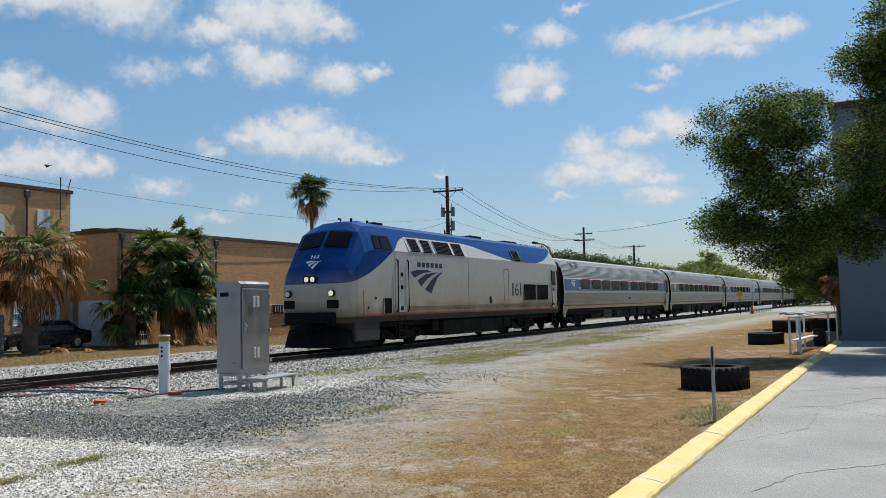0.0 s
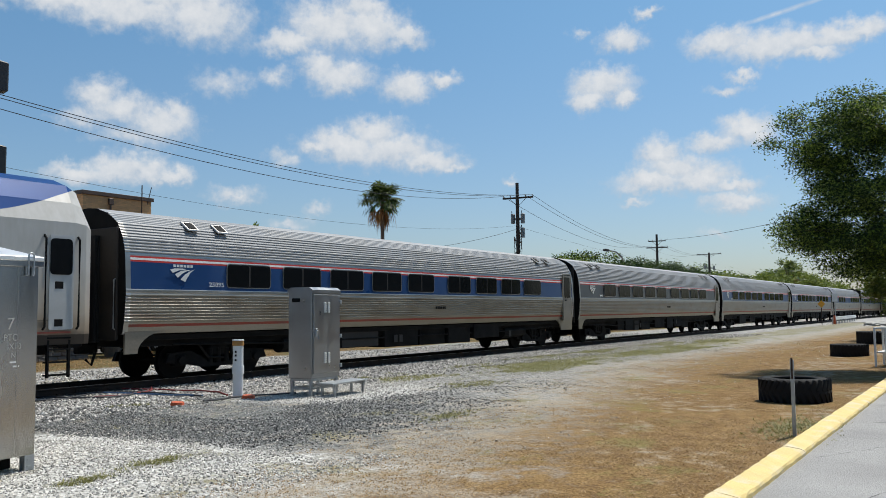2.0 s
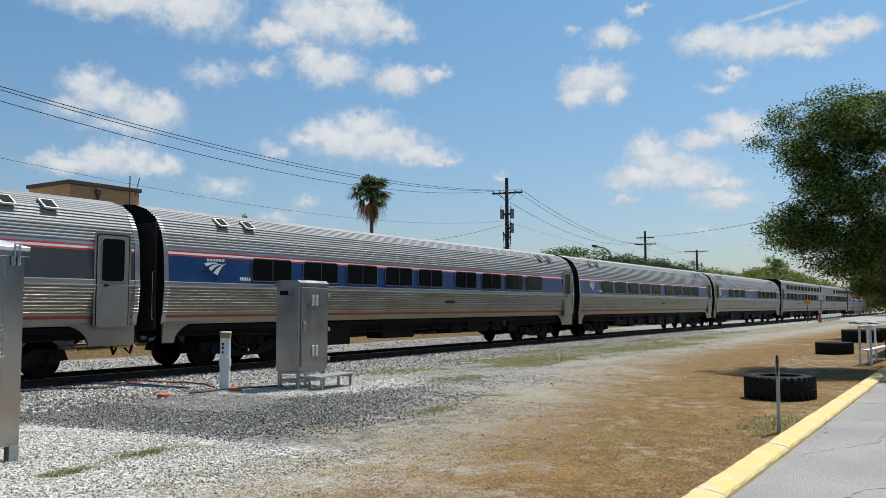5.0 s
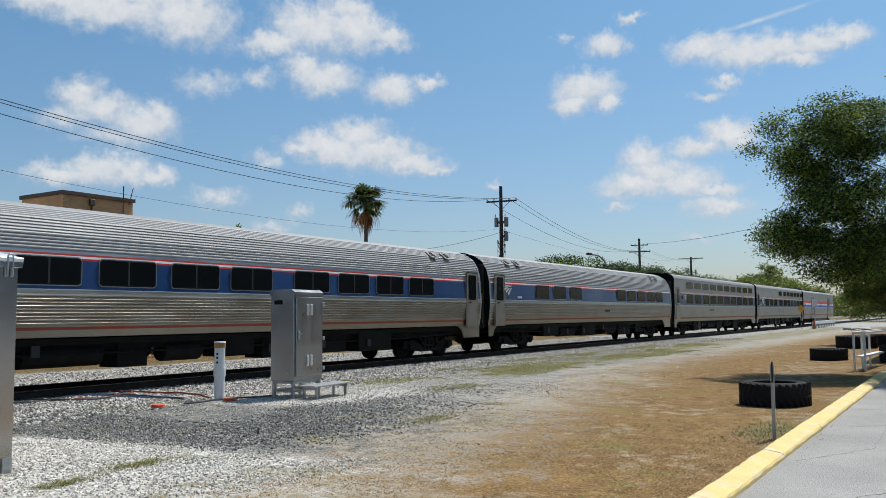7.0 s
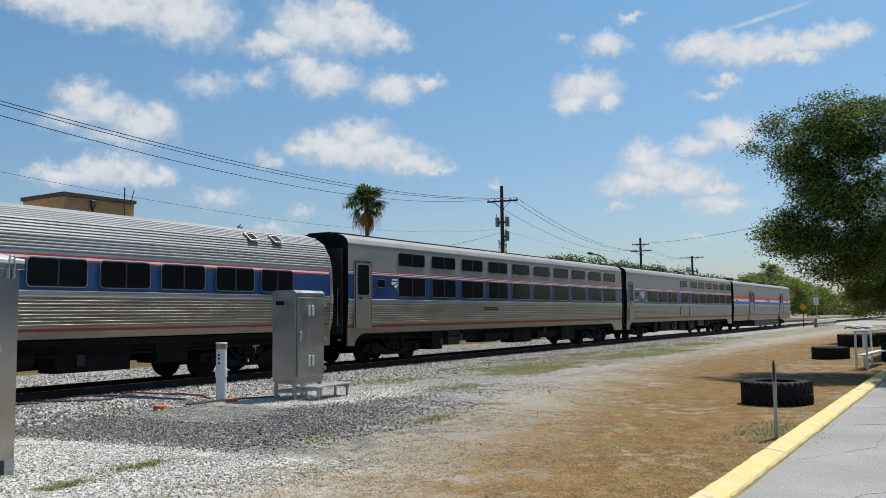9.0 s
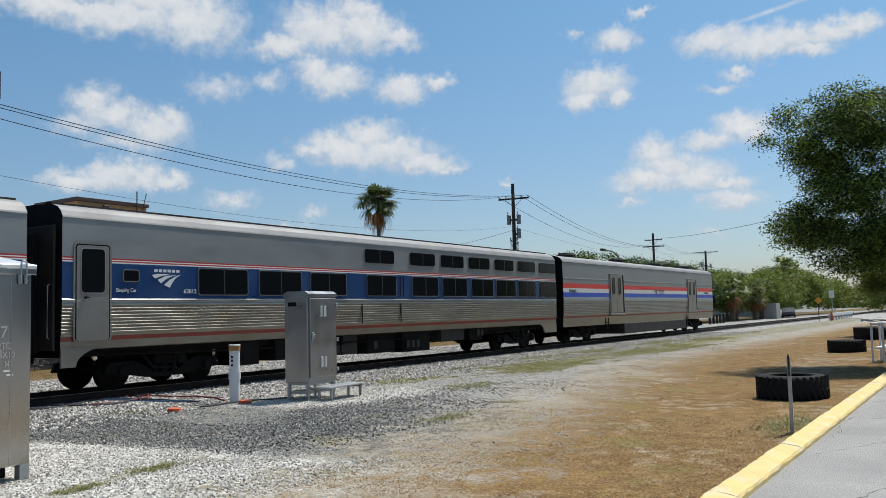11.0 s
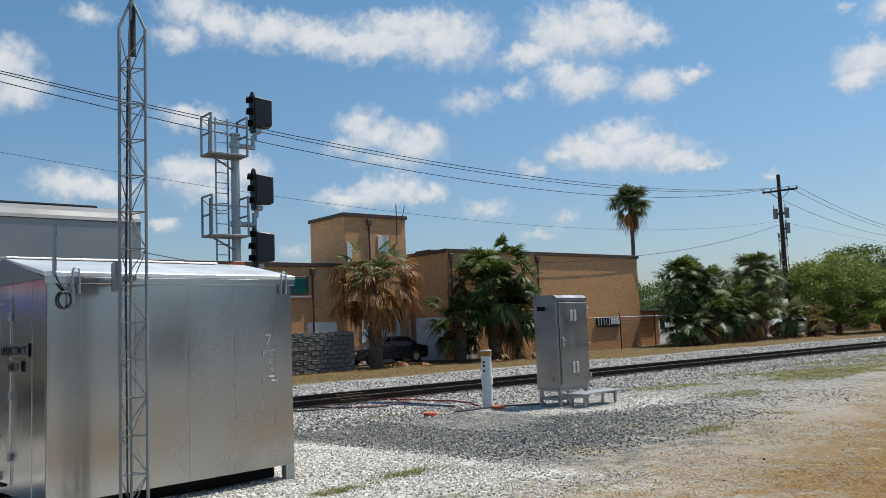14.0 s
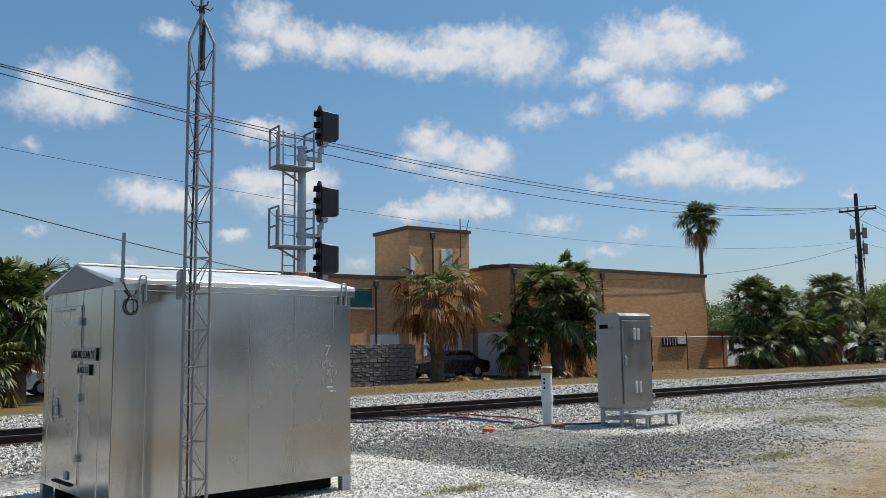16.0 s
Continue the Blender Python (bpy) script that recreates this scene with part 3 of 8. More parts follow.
    c = mixc(step(beyond, 0.0, 0.9), c, mixc(step(mid, 0.42, 0.62), mixc(0.4, straw, (0.06, 0.05, 0.03)), mixc(0.6, olive, (0.05, 0.045, 0.025))))
    c = mixc(step(M("ADD", Y, warp), 36, 37.5), c, mixc(step(small, 0.3, 0.7), (0.20, 0.195, 0.185), (0.27, 0.26, 0.25)))
    band = M("MULTIPLY", step(M("ABSOLUTE", M("SUBTRACT", Y, 13.2)), 2.6, 0.8), step(X, 18.0, 25.0, 0.2))
    weeds = step(M("ADD", M("ADD", noise_tex(0.8, 5), band), M("MULTIPLY", M("SUBTRACT", small, 0.5), 0.3)), 0.57, 0.68, 0.8)
    c = mixc(weeds, c, mixc(0.75, c, olive))
    t.links.new(c, b.inputs["Base Color"])
    bp = t.nodes.new("ShaderNodeBump")
    bp.inputs["Strength"].default_value, bp.inputs["Distance"].default_value = 0.7, 0.03
    t.links.new(M("ADD", M("MULTIPLY", stones.outputs["Distance"], 1.0), M("MULTIPLY", grit, 0.8)), bp.inputs["Height"])
    t.links.new(bp.outputs[0], b.inputs["Normal"])
    return m


def lie(x, y):
    """Height of the ground: gentle unevenness, a low bed of ballast under the track."""
    if y < 2.7:
        return 0.0
    z = 0.035 * noise.noise((x * 0.35, y * 0.35, 0.2)) + 0.02 * noise.noise((x * 1.1, y * 1.1, 4.2))
    z *= min((y - 2.7) / 1.5, 1.0)
    k = max(0.0, 1 - abs(y - TRACK_Y) / 2.4)
    return z * (1 - min(k * 2, 1)) - 0.01


xs = [-900, -300, -90, -40, -20] + [i * 0.5 for i in range(-20, 121)] + [64, 70, 80, 95, 120, 160, 220, 320, 500, 900, 1800]
ys = [-900, -200, -60, -20, -5, 0, 2.2] + [2.5 + i * 0.4 for i in range(0, 80)] + [36, 40, 50, 70, 110, 200, 500, 1800]
gv = [(x, y, lie(x, y) if (-15 < x < 64 and y < 35) else -0.01) for y in ys for x in xs]
nx = len(xs)
gf = [(j * nx + i, j * nx + i + 1, (j + 1) * nx + i + 1, (j + 1) * nx + i) for j in range(len(ys) - 1) for i in range(nx - 1)]
ground = tagged(new("ground", mesh_from("ground", gv, gf, ground_material(), True)), "gravel, sand and dry straw-coloured grass beside a railway", "ground", kind="structure")

# car park: a slab of worn asphalt, with a painted kerb along its edge
bm = bmesh.new()
box(bm, -60, -60, -0.30, 37.05, 1.92, 0.004)
road = tagged(part("pavement", bm, ASPHALT), "pale worn asphalt of a car park with thin cracks", "pavement", kind="structure")


def crack(points, w):
    bm = bmesh.new()
    out = []
    for (x0, y0), (x1, y1) in zip(points, points[1:]):
        n = max(2, int(math.hypot(x1 - x0, y1 - y0) / 0.12))
        for i in range(n):
            f = i / n
            out.append((x0 + (x1 - x0) * f + random.uniform(-0.02, 0.02), y0 + (y1 - y0) * f + random.uniform(-0.03, 0.03)))
    rows = []
    for i, (x, y) in enumerate(out):
        ww = w * random.uniform(0.3, 1.0)
        rows.append((bm.verts.new((x - ww, y - ww * 0.4, 0.006)), bm.verts.new((x + ww, y + ww * 0.4, 0.006))))
    for a, c in zip(rows, rows[1:]):
        bm.faces.new((a[0], a[1], c[1], c[0]))
    part("crack", bm, CRACK, road).matrix_basis = pose(-0.55, -0.18, 0)


crack([(8.2, 1.3), (9.3, 0.95), (10.1, 0.2), (11.5, -1.4), (12.0, -4)], 0.012)
crack([(14.7, 1.7), (15.2, 0.95), (16.4, 0.5), (17.5, -1.0)], 0.014)
crack([(14.9, 1.2), (14.2, 0.4), (13.0, -0.6)], 0.010)
crack([(20.5, 1.8), (21.5, 0.4), (24.0, -1.5)], 0.014)
crack([(11.0, 1.9), (12.4, 1.2), (14.8, 1.2)], 0.008)
crack([(17.2, 1.9), (18.6, 0.2), (19.0, -3.0)], 0.010)
crack([(26.0, 1.7), (27.0, -0.5), (30.0, -2.0)], 0.014)


def kerb_piece(x0, x1):
    """One cast length of kerb with a rounded top edge and chipped paint."""
    bm = bmesh.new()
    prof = [(1.84, -0.2), (1.855, 0.045), (1.875, 0.07), (1.92, 0.082), (2.09, 0.105), (2.12, 0.10), (2.135, 0.08), (2.14, -0.2)]
    n = max(2, int((x1 - x0) / 0.15))
    rings = []
    for i in range(n + 1):
        x = x0 + (x1 - x0) * i / n
        rings.append([bm.verts.new((x, y + random.uniform(-0.007, 0.007) + 0.012 * noise.noise((x * 1.7, 3, z)), z + (random.uniform(-0.006, 0.003) + 0.008 * noise.noise((x * 2.3, y * 9, 1)) if z > 0 else 0))) for y, z in prof])
    for a, c in zip(rings, rings[1:]):
        for k in range(len(prof) - 1):
            bm.faces.new((a[k], c[k], c[k + 1], a[k + 1]))
    bm.faces.new(rings[0]), bm.faces.new(rings[-1][::-1])
    return bm


kerb = tagged(new("kerb"), "worn yellow painted concrete kerb along the car park", "kerb", kind="structure")
x = -20.0
while x < 34.0:
    part("kerb_stone", kerb_piece(x, x + 3.047), YELLOW, kerb)
    x += 3.05

# ---- track ----
track = tagged(new("railway_track"), "single railway track with dark rusty rails on ballast", "railway track", kind="structure")


def rail_profile(bm, x0, x1, y):
    half = [(0.075, 0.0), (0.075, 0.012), (0.012, 0.03), (0.009, 0.125), (0.036, 0.14), (0.036, 0.166)]
    prof = [(y + a, RAIL_Z - 0.172 + h) for a, h in half] + [(y - a, RAIL_Z - 0.172 + h) for a, h in half[::-1]]
    n = 2
    rings = [[bm.verts.new((x0 + (x1 - x0) * i / n, yy, z)) for yy, z in prof] for i in range(n + 1)]
    for a, c in zip(rings, rings[1:]):
        for k in range(len(prof)):
            k2 = (k + 1) % len(prof)
            f = bm.faces.new((a[k], c[k], c[k2], a[k2]))
            f.material_index = 0
    # worn running band on the head
    box(bm, x0, y - 0.026, RAIL_Z - 0.0055, x1, y + 0.026, RAIL_Z, mi=1)


for y in (TRACK_Y - 0.7525, TRACK_Y + 0.7525):
    bm = bmesh.new()
    rail_profile(bm, -160, 420, y)
    part("rail", bm, [RAIL_SIDE, RAIL_TOP], track, "rusty steel rail with a worn head")
for xj, y in ((11.6, TRACK_Y - 0.7525), (12.4, TRACK_Y + 0.7525)):
    bm = bmesh.new()
    box(bm, xj - 0.45, y - 0.062, 0.03, xj + 0.45, y - 0.03, 0.115, 0.006)
    for i in range(6):
        rod(bm, (xj - 0.38 + i * 0.15, y - 0.062, 0.075), (xj - 0.38 + i * 0.15, y - 0.095, 0.075), 0.016, n=6)
    part("joint_bar", bm, RAIL_SIDE, track)
bm = bmesh.new()
box(bm, -0.115, -1.30, -0.17, 0.115, 1.30, 0.0, 0.008)
tie0 = part("sleeper", bm, TIE, track)
tie0.matrix_basis = pose(-6, TRACK_Y, 0.012)
for i in range(1, 150):
    twin("sleeper", tie0, pose(-6 + i * 0.52, TRACK_Y + random.uniform(-0.04, 0.04), random.uniform(0.0, 0.016), 0, 0, random.uniform(-1.2, 1.2)), track)
bm = bmesh.new()
for i in range(230):
    xx = -6 + (150 + i) * 0.52
    box(bm, xx - 0.11, TRACK_Y - 1.3, -0.1, xx + 0.11, TRACK_Y + 1.3, 0.008)
far_ties = tagged(part("sleepers_far", bm, TIE, track), "distant row of timber sleepers", kind="stuff")
# tie plates and spikes as small dark lumps along the rails
bm = bmesh.new()
for i in range(150):
    for s in (-1, 1):
        xx, yy = -6 + i * 0.52, TRACK_Y + s * 0.7525
        box(bm, xx - 0.09, yy - 0.16, 0.0, xx + 0.09, yy + 0.16, 0.022)
        for q in (-0.13, -0.10, 0.10, 0.13):
            box(bm, xx - 0.012 + random.uniform(-0.05, 0.05), yy + q - 0.012, 0.02, xx + 0.012 + random.uniform(-0.02, 0.02), yy + q + 0.012, 0.05)
tagged(part("tie_plates", bm, RAIL_SIDE, track), kind="stuff")


def stone_field(name, count, place, size, material, label):
    """Broken stone as one mesh: lopsided eight-faced chips."""
    base = np.array([(1, 0, 0), (-1, 0, 0), (0, 1, 0), (0, -1, 0), (0, 0, 1), (0, 0, -1)], float)
    tri = np.array([(0, 2, 4), (2, 1, 4), (1, 3, 4), (3, 0, 4), (2, 0, 5), (1, 2, 5), (3, 1, 5), (0, 3, 5)])
    rng = np.random.default_rng(len(name) * 7 + count)
    V, F = [], []
    pts = place(rng, count)
    for i, (px_, py_, k) in enumerate(pts):
        s = size * rng.uniform(0.5, 1.25) * k
        v = base * rng.uniform(0.55, 1.2, (6, 1)) * s * np.array([1.0, 0.85, 0.7])
        a, c = rng.uniform(0, 6.28, 2)
        ca, sa, cc, sc = math.cos(a), math.sin(a), math.cos(c), math.sin(c)
        r = np.array([[ca, -sa, 0], [sa, ca, 0], [0, 0, 1]]) @ np.array([[1, 0, 0], [0, cc, -sc], [0, sc, cc]])
        v = v @ r.T + np.array([px_, py_, lie(px_, py_) + s * 0.25])
        V.append(v)
        F.append(tri + 6 * i)
    V, F = np.concatenate(V), np.concatenate(F)
    me = bpy.data.meshes.new(name)
    me.from_pydata(V.tolist(), [], F.tolist())
    me.materials.append(material)
    return tagged(new(name, me), label, "gravel", kind="stuff")


def weedy(a, b):
    """Patches along the foot of the ballast where low weeds have grown."""
    return a > 17 and 11.0 < b < 15.2 and noise.noise((a * 0.22, b * 0.55, 11)) + 0.35 * noise.noise((a * 1.1, b * 1.6, 5)) > 0.02


def near_bed(rng, n):
    x = rng.uniform(0, 1, n) ** 1.5 * 62 - 1
    y = TRACK_Y + rng.uniform(-4.6, 6.6, n)
    y = np.where(rng.uniform(0, 1, n) < 0.4, TRACK_Y - rng.uniform(0.8, 5.2, n), y)
    keep = np.abs(y - TRACK_Y) > 1.12
    return [(a, b, 1.0) for a, b, k in zip(x, y, keep) if k and not (weedy(a, b) and rng.uniform() < 0.8)]


def thinning(rng, a, b):
    """Chips lie thick near the track and thin out over the soil."""
    if weedy(a, b) and rng.uniform() < 0.8:
        return False
    edge = min(5.8 + 0.2 * a, 10.5) + 2.4 * noise.noise((a * 0.35, b * 0.35, 3)) + 1.0 * noise.noise((a * 1.3, b * 1.3, 8))
    return rng.uniform() < min(max((b - edge + 1.3) / 3.4, 0.03), 1.0)


def fore_chips(rng, n):
    x = rng.uniform(4, 40, n)
    y = rng.uniform(5.0, 14.5, n)
    return [(a, b, rng.uniform(0.6, 1.0)) for a, b in zip(x, y) if thinning(rng, a, b)]


def dark_chips(rng, n):
    x = rng.uniform(7.0, 20, n)
    y = rng.uniform(7.6, 15.0, n)
    out = []
    for a, b in zip(x, y):
        lo = 7.2 + 1.2 * noise.noise((a * 0.4, b * 0.4, 9)) + max(0.0, 7.6 - a) * 9
        hi = (15.0 if a < 9.6 else 11.7) + 1.2 * noise.noise((a * 0.5, b * 0.5, 2))
        if lo < b < hi and thinning(rng, a, b) and rng.uniform() < (19 - a) / 7 and rng.uniform() < min((b - lo) / 1.4, (hi - b) / 1.0, 1.0):
            out.append((a, b, 1.0))
    return out


def white_chips(rng, n):
    x = rng.uniform(1, 9.5, n)
    y = rng.uniform(6.2, 12.2, n)
    a = [(p, q, 1.0) for p, q in zip(x, y) if p + 0.10 * q < 8.3 + 0.9 * noise.noise((p * 0.8, q * 0.8, 6))]
    x2, y2 = rng.normal(14.4, 1.0, n // 3), rng.normal(13.0, 0.6, n // 3)
    return a + [(p, q, 1.0) for p, q in zip(x2, y2)]


stone_field("ballast", 54000, near_bed, 0.046, ROUGH_STONE, "loose grey ballast stones along the track")
def between_rails(rng, n):
    x = rng.uniform(0, 1, n) ** 1.4 * 60 - 3
    y = TRACK_Y + rng.uniform(-1.15, 1.15, n)
    return [(a, b, 1.0) for a, b in zip(x, y) if abs(abs(b - TRACK_Y) - 0.7525) > 0.09]


stone_field("track_stones", 9000, between_rails, 0.042, SLATE, "dark ballast stones between the rails")
stone_field("gravel", 62000, fore_chips, 0.021, ROUGH_STONE, "scattered blue-grey gravel on sandy soil")
stone_field("slate_chips", 48000, dark_chips, 0.023, SLATE, "dark blue-grey stone chips in a band across the ground")
stone_field("limestone_chips", 19000, white_chips, 0.021, SPALL, "pale limestone chips strewn on the ground")


def blades(name, count, place, height, material, label):
    """Short blades of grass in tufts, one mesh."""
    rng = np.random.default_rng(count)
    V, F = [], []
    k = 0
    for x, y, s in place(rng, count):
        z = lie(x, y)
        for _ in range(4):
            a = rng.uniform(0, 6.28)
            h = height * s * rng.uniform(0.5, 1.3)
            lean = rng.uniform(0.8, 2.6) * h
            w = 0.005 + 0.004 * rng.uniform()
            ox, oy = rng.normal(0, 0.03, 2)
            dx, dy = math.cos(a), math.sin(a)
            V += [(x + ox - dy * w, y + oy + dx * w, z), (x + ox + dy * w, y + oy - dx * w, z), (x + ox + dx * lean, y + oy + dy * lean, z + h)]
            F.append((k, k + 1, k + 2))
            k += 3
    me = bpy.data.meshes.new(name)
    me.from_pydata(V, [], F)
    me.materials.append(material)
    return tagged(new(name, me), label, "grass", kind="stuff")


def lawn(rng, n):
    x = 4 + rng.uniform(0, 1, n) ** 1.6 * 46
    y = 2.17 + rng.uniform(0, 1, n) ** 1.2 * 8
    return [(a, b, 1.0) for a, b in zip(x, y) if b < min(5.4 + 0.2 * a, 10.6) + rng.normal(0, 0.5) and noise.noise((a * 0.45, b * 0.45, 7)) > -0.25]


def weeds(rng, n):
    out = []
    for cx, cy, r, share in ((6.2, 8.5, 0.32, 0.035), (5.1, 8.3, 0.25, 0.03), (13.0, 2.5, 0.8, 0.12), (23, 12.2, 1.6, 0.14), (27, 12.9, 2.4, 0.3), (33, 13.3, 3, 0.35), (39, 13.4, 3, 0.3), (45, 13.8, 3, 0.25), (17.4, 10.7, 0.8, 0.06), (28, 14.2, 1.0, 0.05), (11.8, 7.9, 0.5, 0.04), (10.2, 14.6, 0.4, 0.03)):
        k = int(n * share)
        out += [(cx + p * r * 1.6, cy + q * r * 0.6, 1.0) for p, q in rng.normal(0, 0.5, (k, 2))]
    out += [(a, b, 1.5) for a, b in zip(rng.uniform(17, 50, 4 * n), rng.uniform(11, 15.2, 4 * n)) if weedy(a, b)]
    return out


def verge(rng, n):
    x = rng.uniform(8, 75, n)
    y = rng.uniform(25.8, 33, n)
    return [(a, b, 1.6) for a, b in zip(x, y) if noise.noise((a * 0.3, b * 0.4, 3)) > -0.2]


blades("dry_grass", 42000, lawn, 0.014, DRY_GRASS, "short dry straw-coloured grass")
blades("green_weeds", 4200, weeds, 0.035, GREEN_GRASS, "patches of low green weeds in the gravel")
blades("verge_grass", 9000, verge, 0.06, DRY_GRASS, "dry grass on the verge behind the track")

# ---- train: things whose front end is x = 0 and rail top z = 0, running towards -x ----
def loft_body(bm, prof, x0, x1, cap=None):
    """Sweep a half section [(half width, height, material)] and its mirror along x. A section's material holds up to its next point."""
    pts = [(-w, z) for w, z, _ in prof] + [(w, z) for w, z, _ in prof[::-1] if w > 1e-6]
    mats_ = [m for _, _, m in prof]
    n = len(prof)
    a = [bm.verts.new((x0, y, z)) for y, z in pts]
    c = [bm.verts.new((x1, y, z)) for y, z in pts]
    for i in range(len(pts) - 1):
        f = bm.faces.new((a[i], a[i + 1], c[i + 1], c[i]))
        f.material_index = mats_[i] if i < n - 1 else mats_[max(len(pts) - 2 - i, 0)]
    f = bm.faces.new((a[-1], a[0], c[0], c[-1]))
    f.material_index = cap
    for ring in (a[::-1], c):
        f = bm.faces.new(ring)
        f.material_index = cap
    return bm


def flutes(w0, z0, w1, z1, n, m, depth=0.020):
    """Corrugated sheet between two points of a section."""
    out = []
    for i in range(n):
        f0, f1 = i / n, (i + 0.5) / n
        dx, dz = w1 - w0, z1 - z0
        l = math.hypot(dx, dz)
        ox, oz = dz / l * depth, -dx / l * depth
        for g, k in ((0.0, 0.0), (0.2, 0.0), (0.45, 1.0), (0.75, 1.0)):
            out.append((w0 + dx * (f0 + g / n) + ox * k, z0 + dz * (f0 + g / n) + oz * k, m))
    return out


BODY_MATS = [STEEL, STEEL_LOW, CAR_BLUE, RED, WHITE, DULL_RED, BLACK, BODY_GREY, ROOF_GREY, BRIGHT_RED, BRIGHT_BLUE, ROOF_STEEL]
S, SL, CB, R_, W_, DR, BK, BG, RG, BR, BB, RS = range(12)
COACH_PROF = ([(1.40, 1.19, SL), (1.47, 1.20, SL), (1.50, 1.36, DR), (1.515, 1.43, SL)] + flutes(1.52, 1.46, 1.575, 2.16, 9, SL) +
           [(1.58, 2.18, S), (1.588, 2.20, S), (1.588, 2.26, S), (1.58, 2.28, CB), (1.545, 2.94, R_), (1.541, 2.985, W_), (1.536, 3.04, R_), (1.53, 3.085, S), (1.525, 3.13, S)] +
           flutes(1.52, 3.15, 1.42, 3.53, 5, RS, 0.020) + flutes(1.42, 3.53, 1.20, 3.90, 5, RS, 0.020) + flutes(1.20, 3.90, 0.80, 4.16, 5, RS, 0.020) +
           [(0.80, 4.16, RS), (0.4, 4.29, RS), (0.0, 4.33, RS)])
SLEEPER_PROF = ([(1.45, 1.04, SL), (1.52, 1.06, SL), (1.53, 1.24, DR), (1.535, 1.34, SL)] + flutes(1.54, 1.38, 1.57, 2.08, 9, SL, 0.018) +
           [(1.575, 2.10, S), (1.59, 2.11, S), (1.59, 2.18, S), (1.575, 2.20, CB), (1.575, 3.03, W_), (1.575, 3.06, R_), (1.575, 3.09, W_), (1.575, 3.115, R_), (1.575, 3.15, BG), (1.57, 4.02, BG),
            (1.585, 4.03, RG), (1.57, 4.07, RG), (1.50, 4.19, RG), (1.38, 4.29, RG), (1.20, 4.35, BK), (1.14, 4.36, BK), (1.12, 4.41, BK), (0.9, 4.415, BK), (0.88, 4.37, RG), (0.4, 4.40, RG), (0.0, 4.41, RG)])
BAG_PROF = ([(1.50, 0.85, SL), (1.53, 1.28, DR), (1.535, 1.36, SL)] + flutes(1.54, 1.38, 1.57, 2.12, 9, SL, 0.018) +
            [(1.575, 2.14, S), (1.585, 2.16, S), (1.585, 2.20, S), (1.575, 2.30, BB), (1.575, 2.53, W_), (1.575, 2.74, BR), (1.575, 2.98, BG), (1.575, 3.20, BG), (1.585, 3.21, BG), (1.585, 3.235, BG), (1.575, 3.245, BG), (1.57, 3.98, BG),
             (1.585, 3.99, BK), (1.575, 4.01, RG), (1.55, 4.08, RG), (1.47, 4.19, RG), (1.32, 4.27, RG), (1.1, 4.33, RG), (0.5, 4.39, RG), (0.0, 4.40, RG)])


def wheel_mesh():
    bm = bmesh.new()
    rod(bm, (0, -0.065, 0), (0, 0.065, 0), 0.455, n=28)
    rod(bm, (0, 0.04, 0), (0, 0.075, 0), 0.48, n=28)
    rod(bm, (0, -0.085, 0), (0, -0.06, 0), 0.14, n=12)
    return bm


def truck_frame(bm, base=2.6):
    """Side frames, springs and bolster of a two-axle bogie, centred on x = 0."""
    for s in (-1, 1):
        y = s * 1.06
        h = base / 2
        out = [(-h - 0.45, 0.42), (-h - 0.35, 0.66), (-h + 0.35, 0.70), (-0.55, 0.52), (-0.35, 0.36), (0.35, 0.36), (0.55, 0.52), (h - 0.35, 0.70), (h + 0.35, 0.66), (h + 0.45, 0.42), (h - 0.2, 0.36), (0.5, 0.26), (-0.5, 0.26), (-h + 0.2, 0.36)]
        slab(bm, out, 0.12, Matrix.Translation((0, y + 0.06, 0)) @ Matrix.Rotation(radians(90), 4, "X"))
        for q in (-h, h):
            box(bm, q - 0.17, y - s * 0.03 - 0.11, 0.32, q + 0.17, y - s * 0.03 + 0.11, 0.62, 0.02)
            rod(bm, (q, y + s * 0.06, 0.46), (q, y + s * 0.17, 0.46), 0.12, n=12)
        for q in (-0.28, 0.0, 0.28):
            rod(bm, (q, y, 0.36), (q, y, 0.74), 0.085, n=10)
        pipe(bm, [(-0.75, y + s * 0.10, 0.86), (-0.42, y + s * 0.10, 0.52), (0.1, y + s * 0.1, 0.48)], 0.035)
        box(bm, 0.35, y + s * 0.08, 0.55, 0.62, y + s * 0.14, 0.80, 0.02)
    box(bm, -0.3, -1.1, 0.55, 0.3, 1.1, 0.84, 0.03)
    for q in (-base / 2, base / 2):
        rod(bm, (q, -0.75, 0.457), (q, 0.75, 0.457), 0.085, n=10)
    return bm


PARTS = {}


def share(key, make, material, smooth=False):
    """Meshes that several things use."""
    if key not in PARTS:
        bm = make()
        me = bpy.data.meshes.new(key)
        bm.normal_update()
        bm.to_mesh(me)
        bm.free()
        for m in (material if isinstance(material, (list, tuple)) else [material]):
            me.materials.append(m)
        PARTS[key] = me
    return PARTS[key]


def put(name, me, parent, m):
    o = new(name, me)
    o.parent, o.matrix_basis = parent, m
    return o


def bogie(parent, x, base=2.6):
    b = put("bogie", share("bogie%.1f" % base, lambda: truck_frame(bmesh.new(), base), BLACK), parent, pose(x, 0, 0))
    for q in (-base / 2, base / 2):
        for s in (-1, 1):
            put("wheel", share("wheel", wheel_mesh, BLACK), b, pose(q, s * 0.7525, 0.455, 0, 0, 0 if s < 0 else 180))


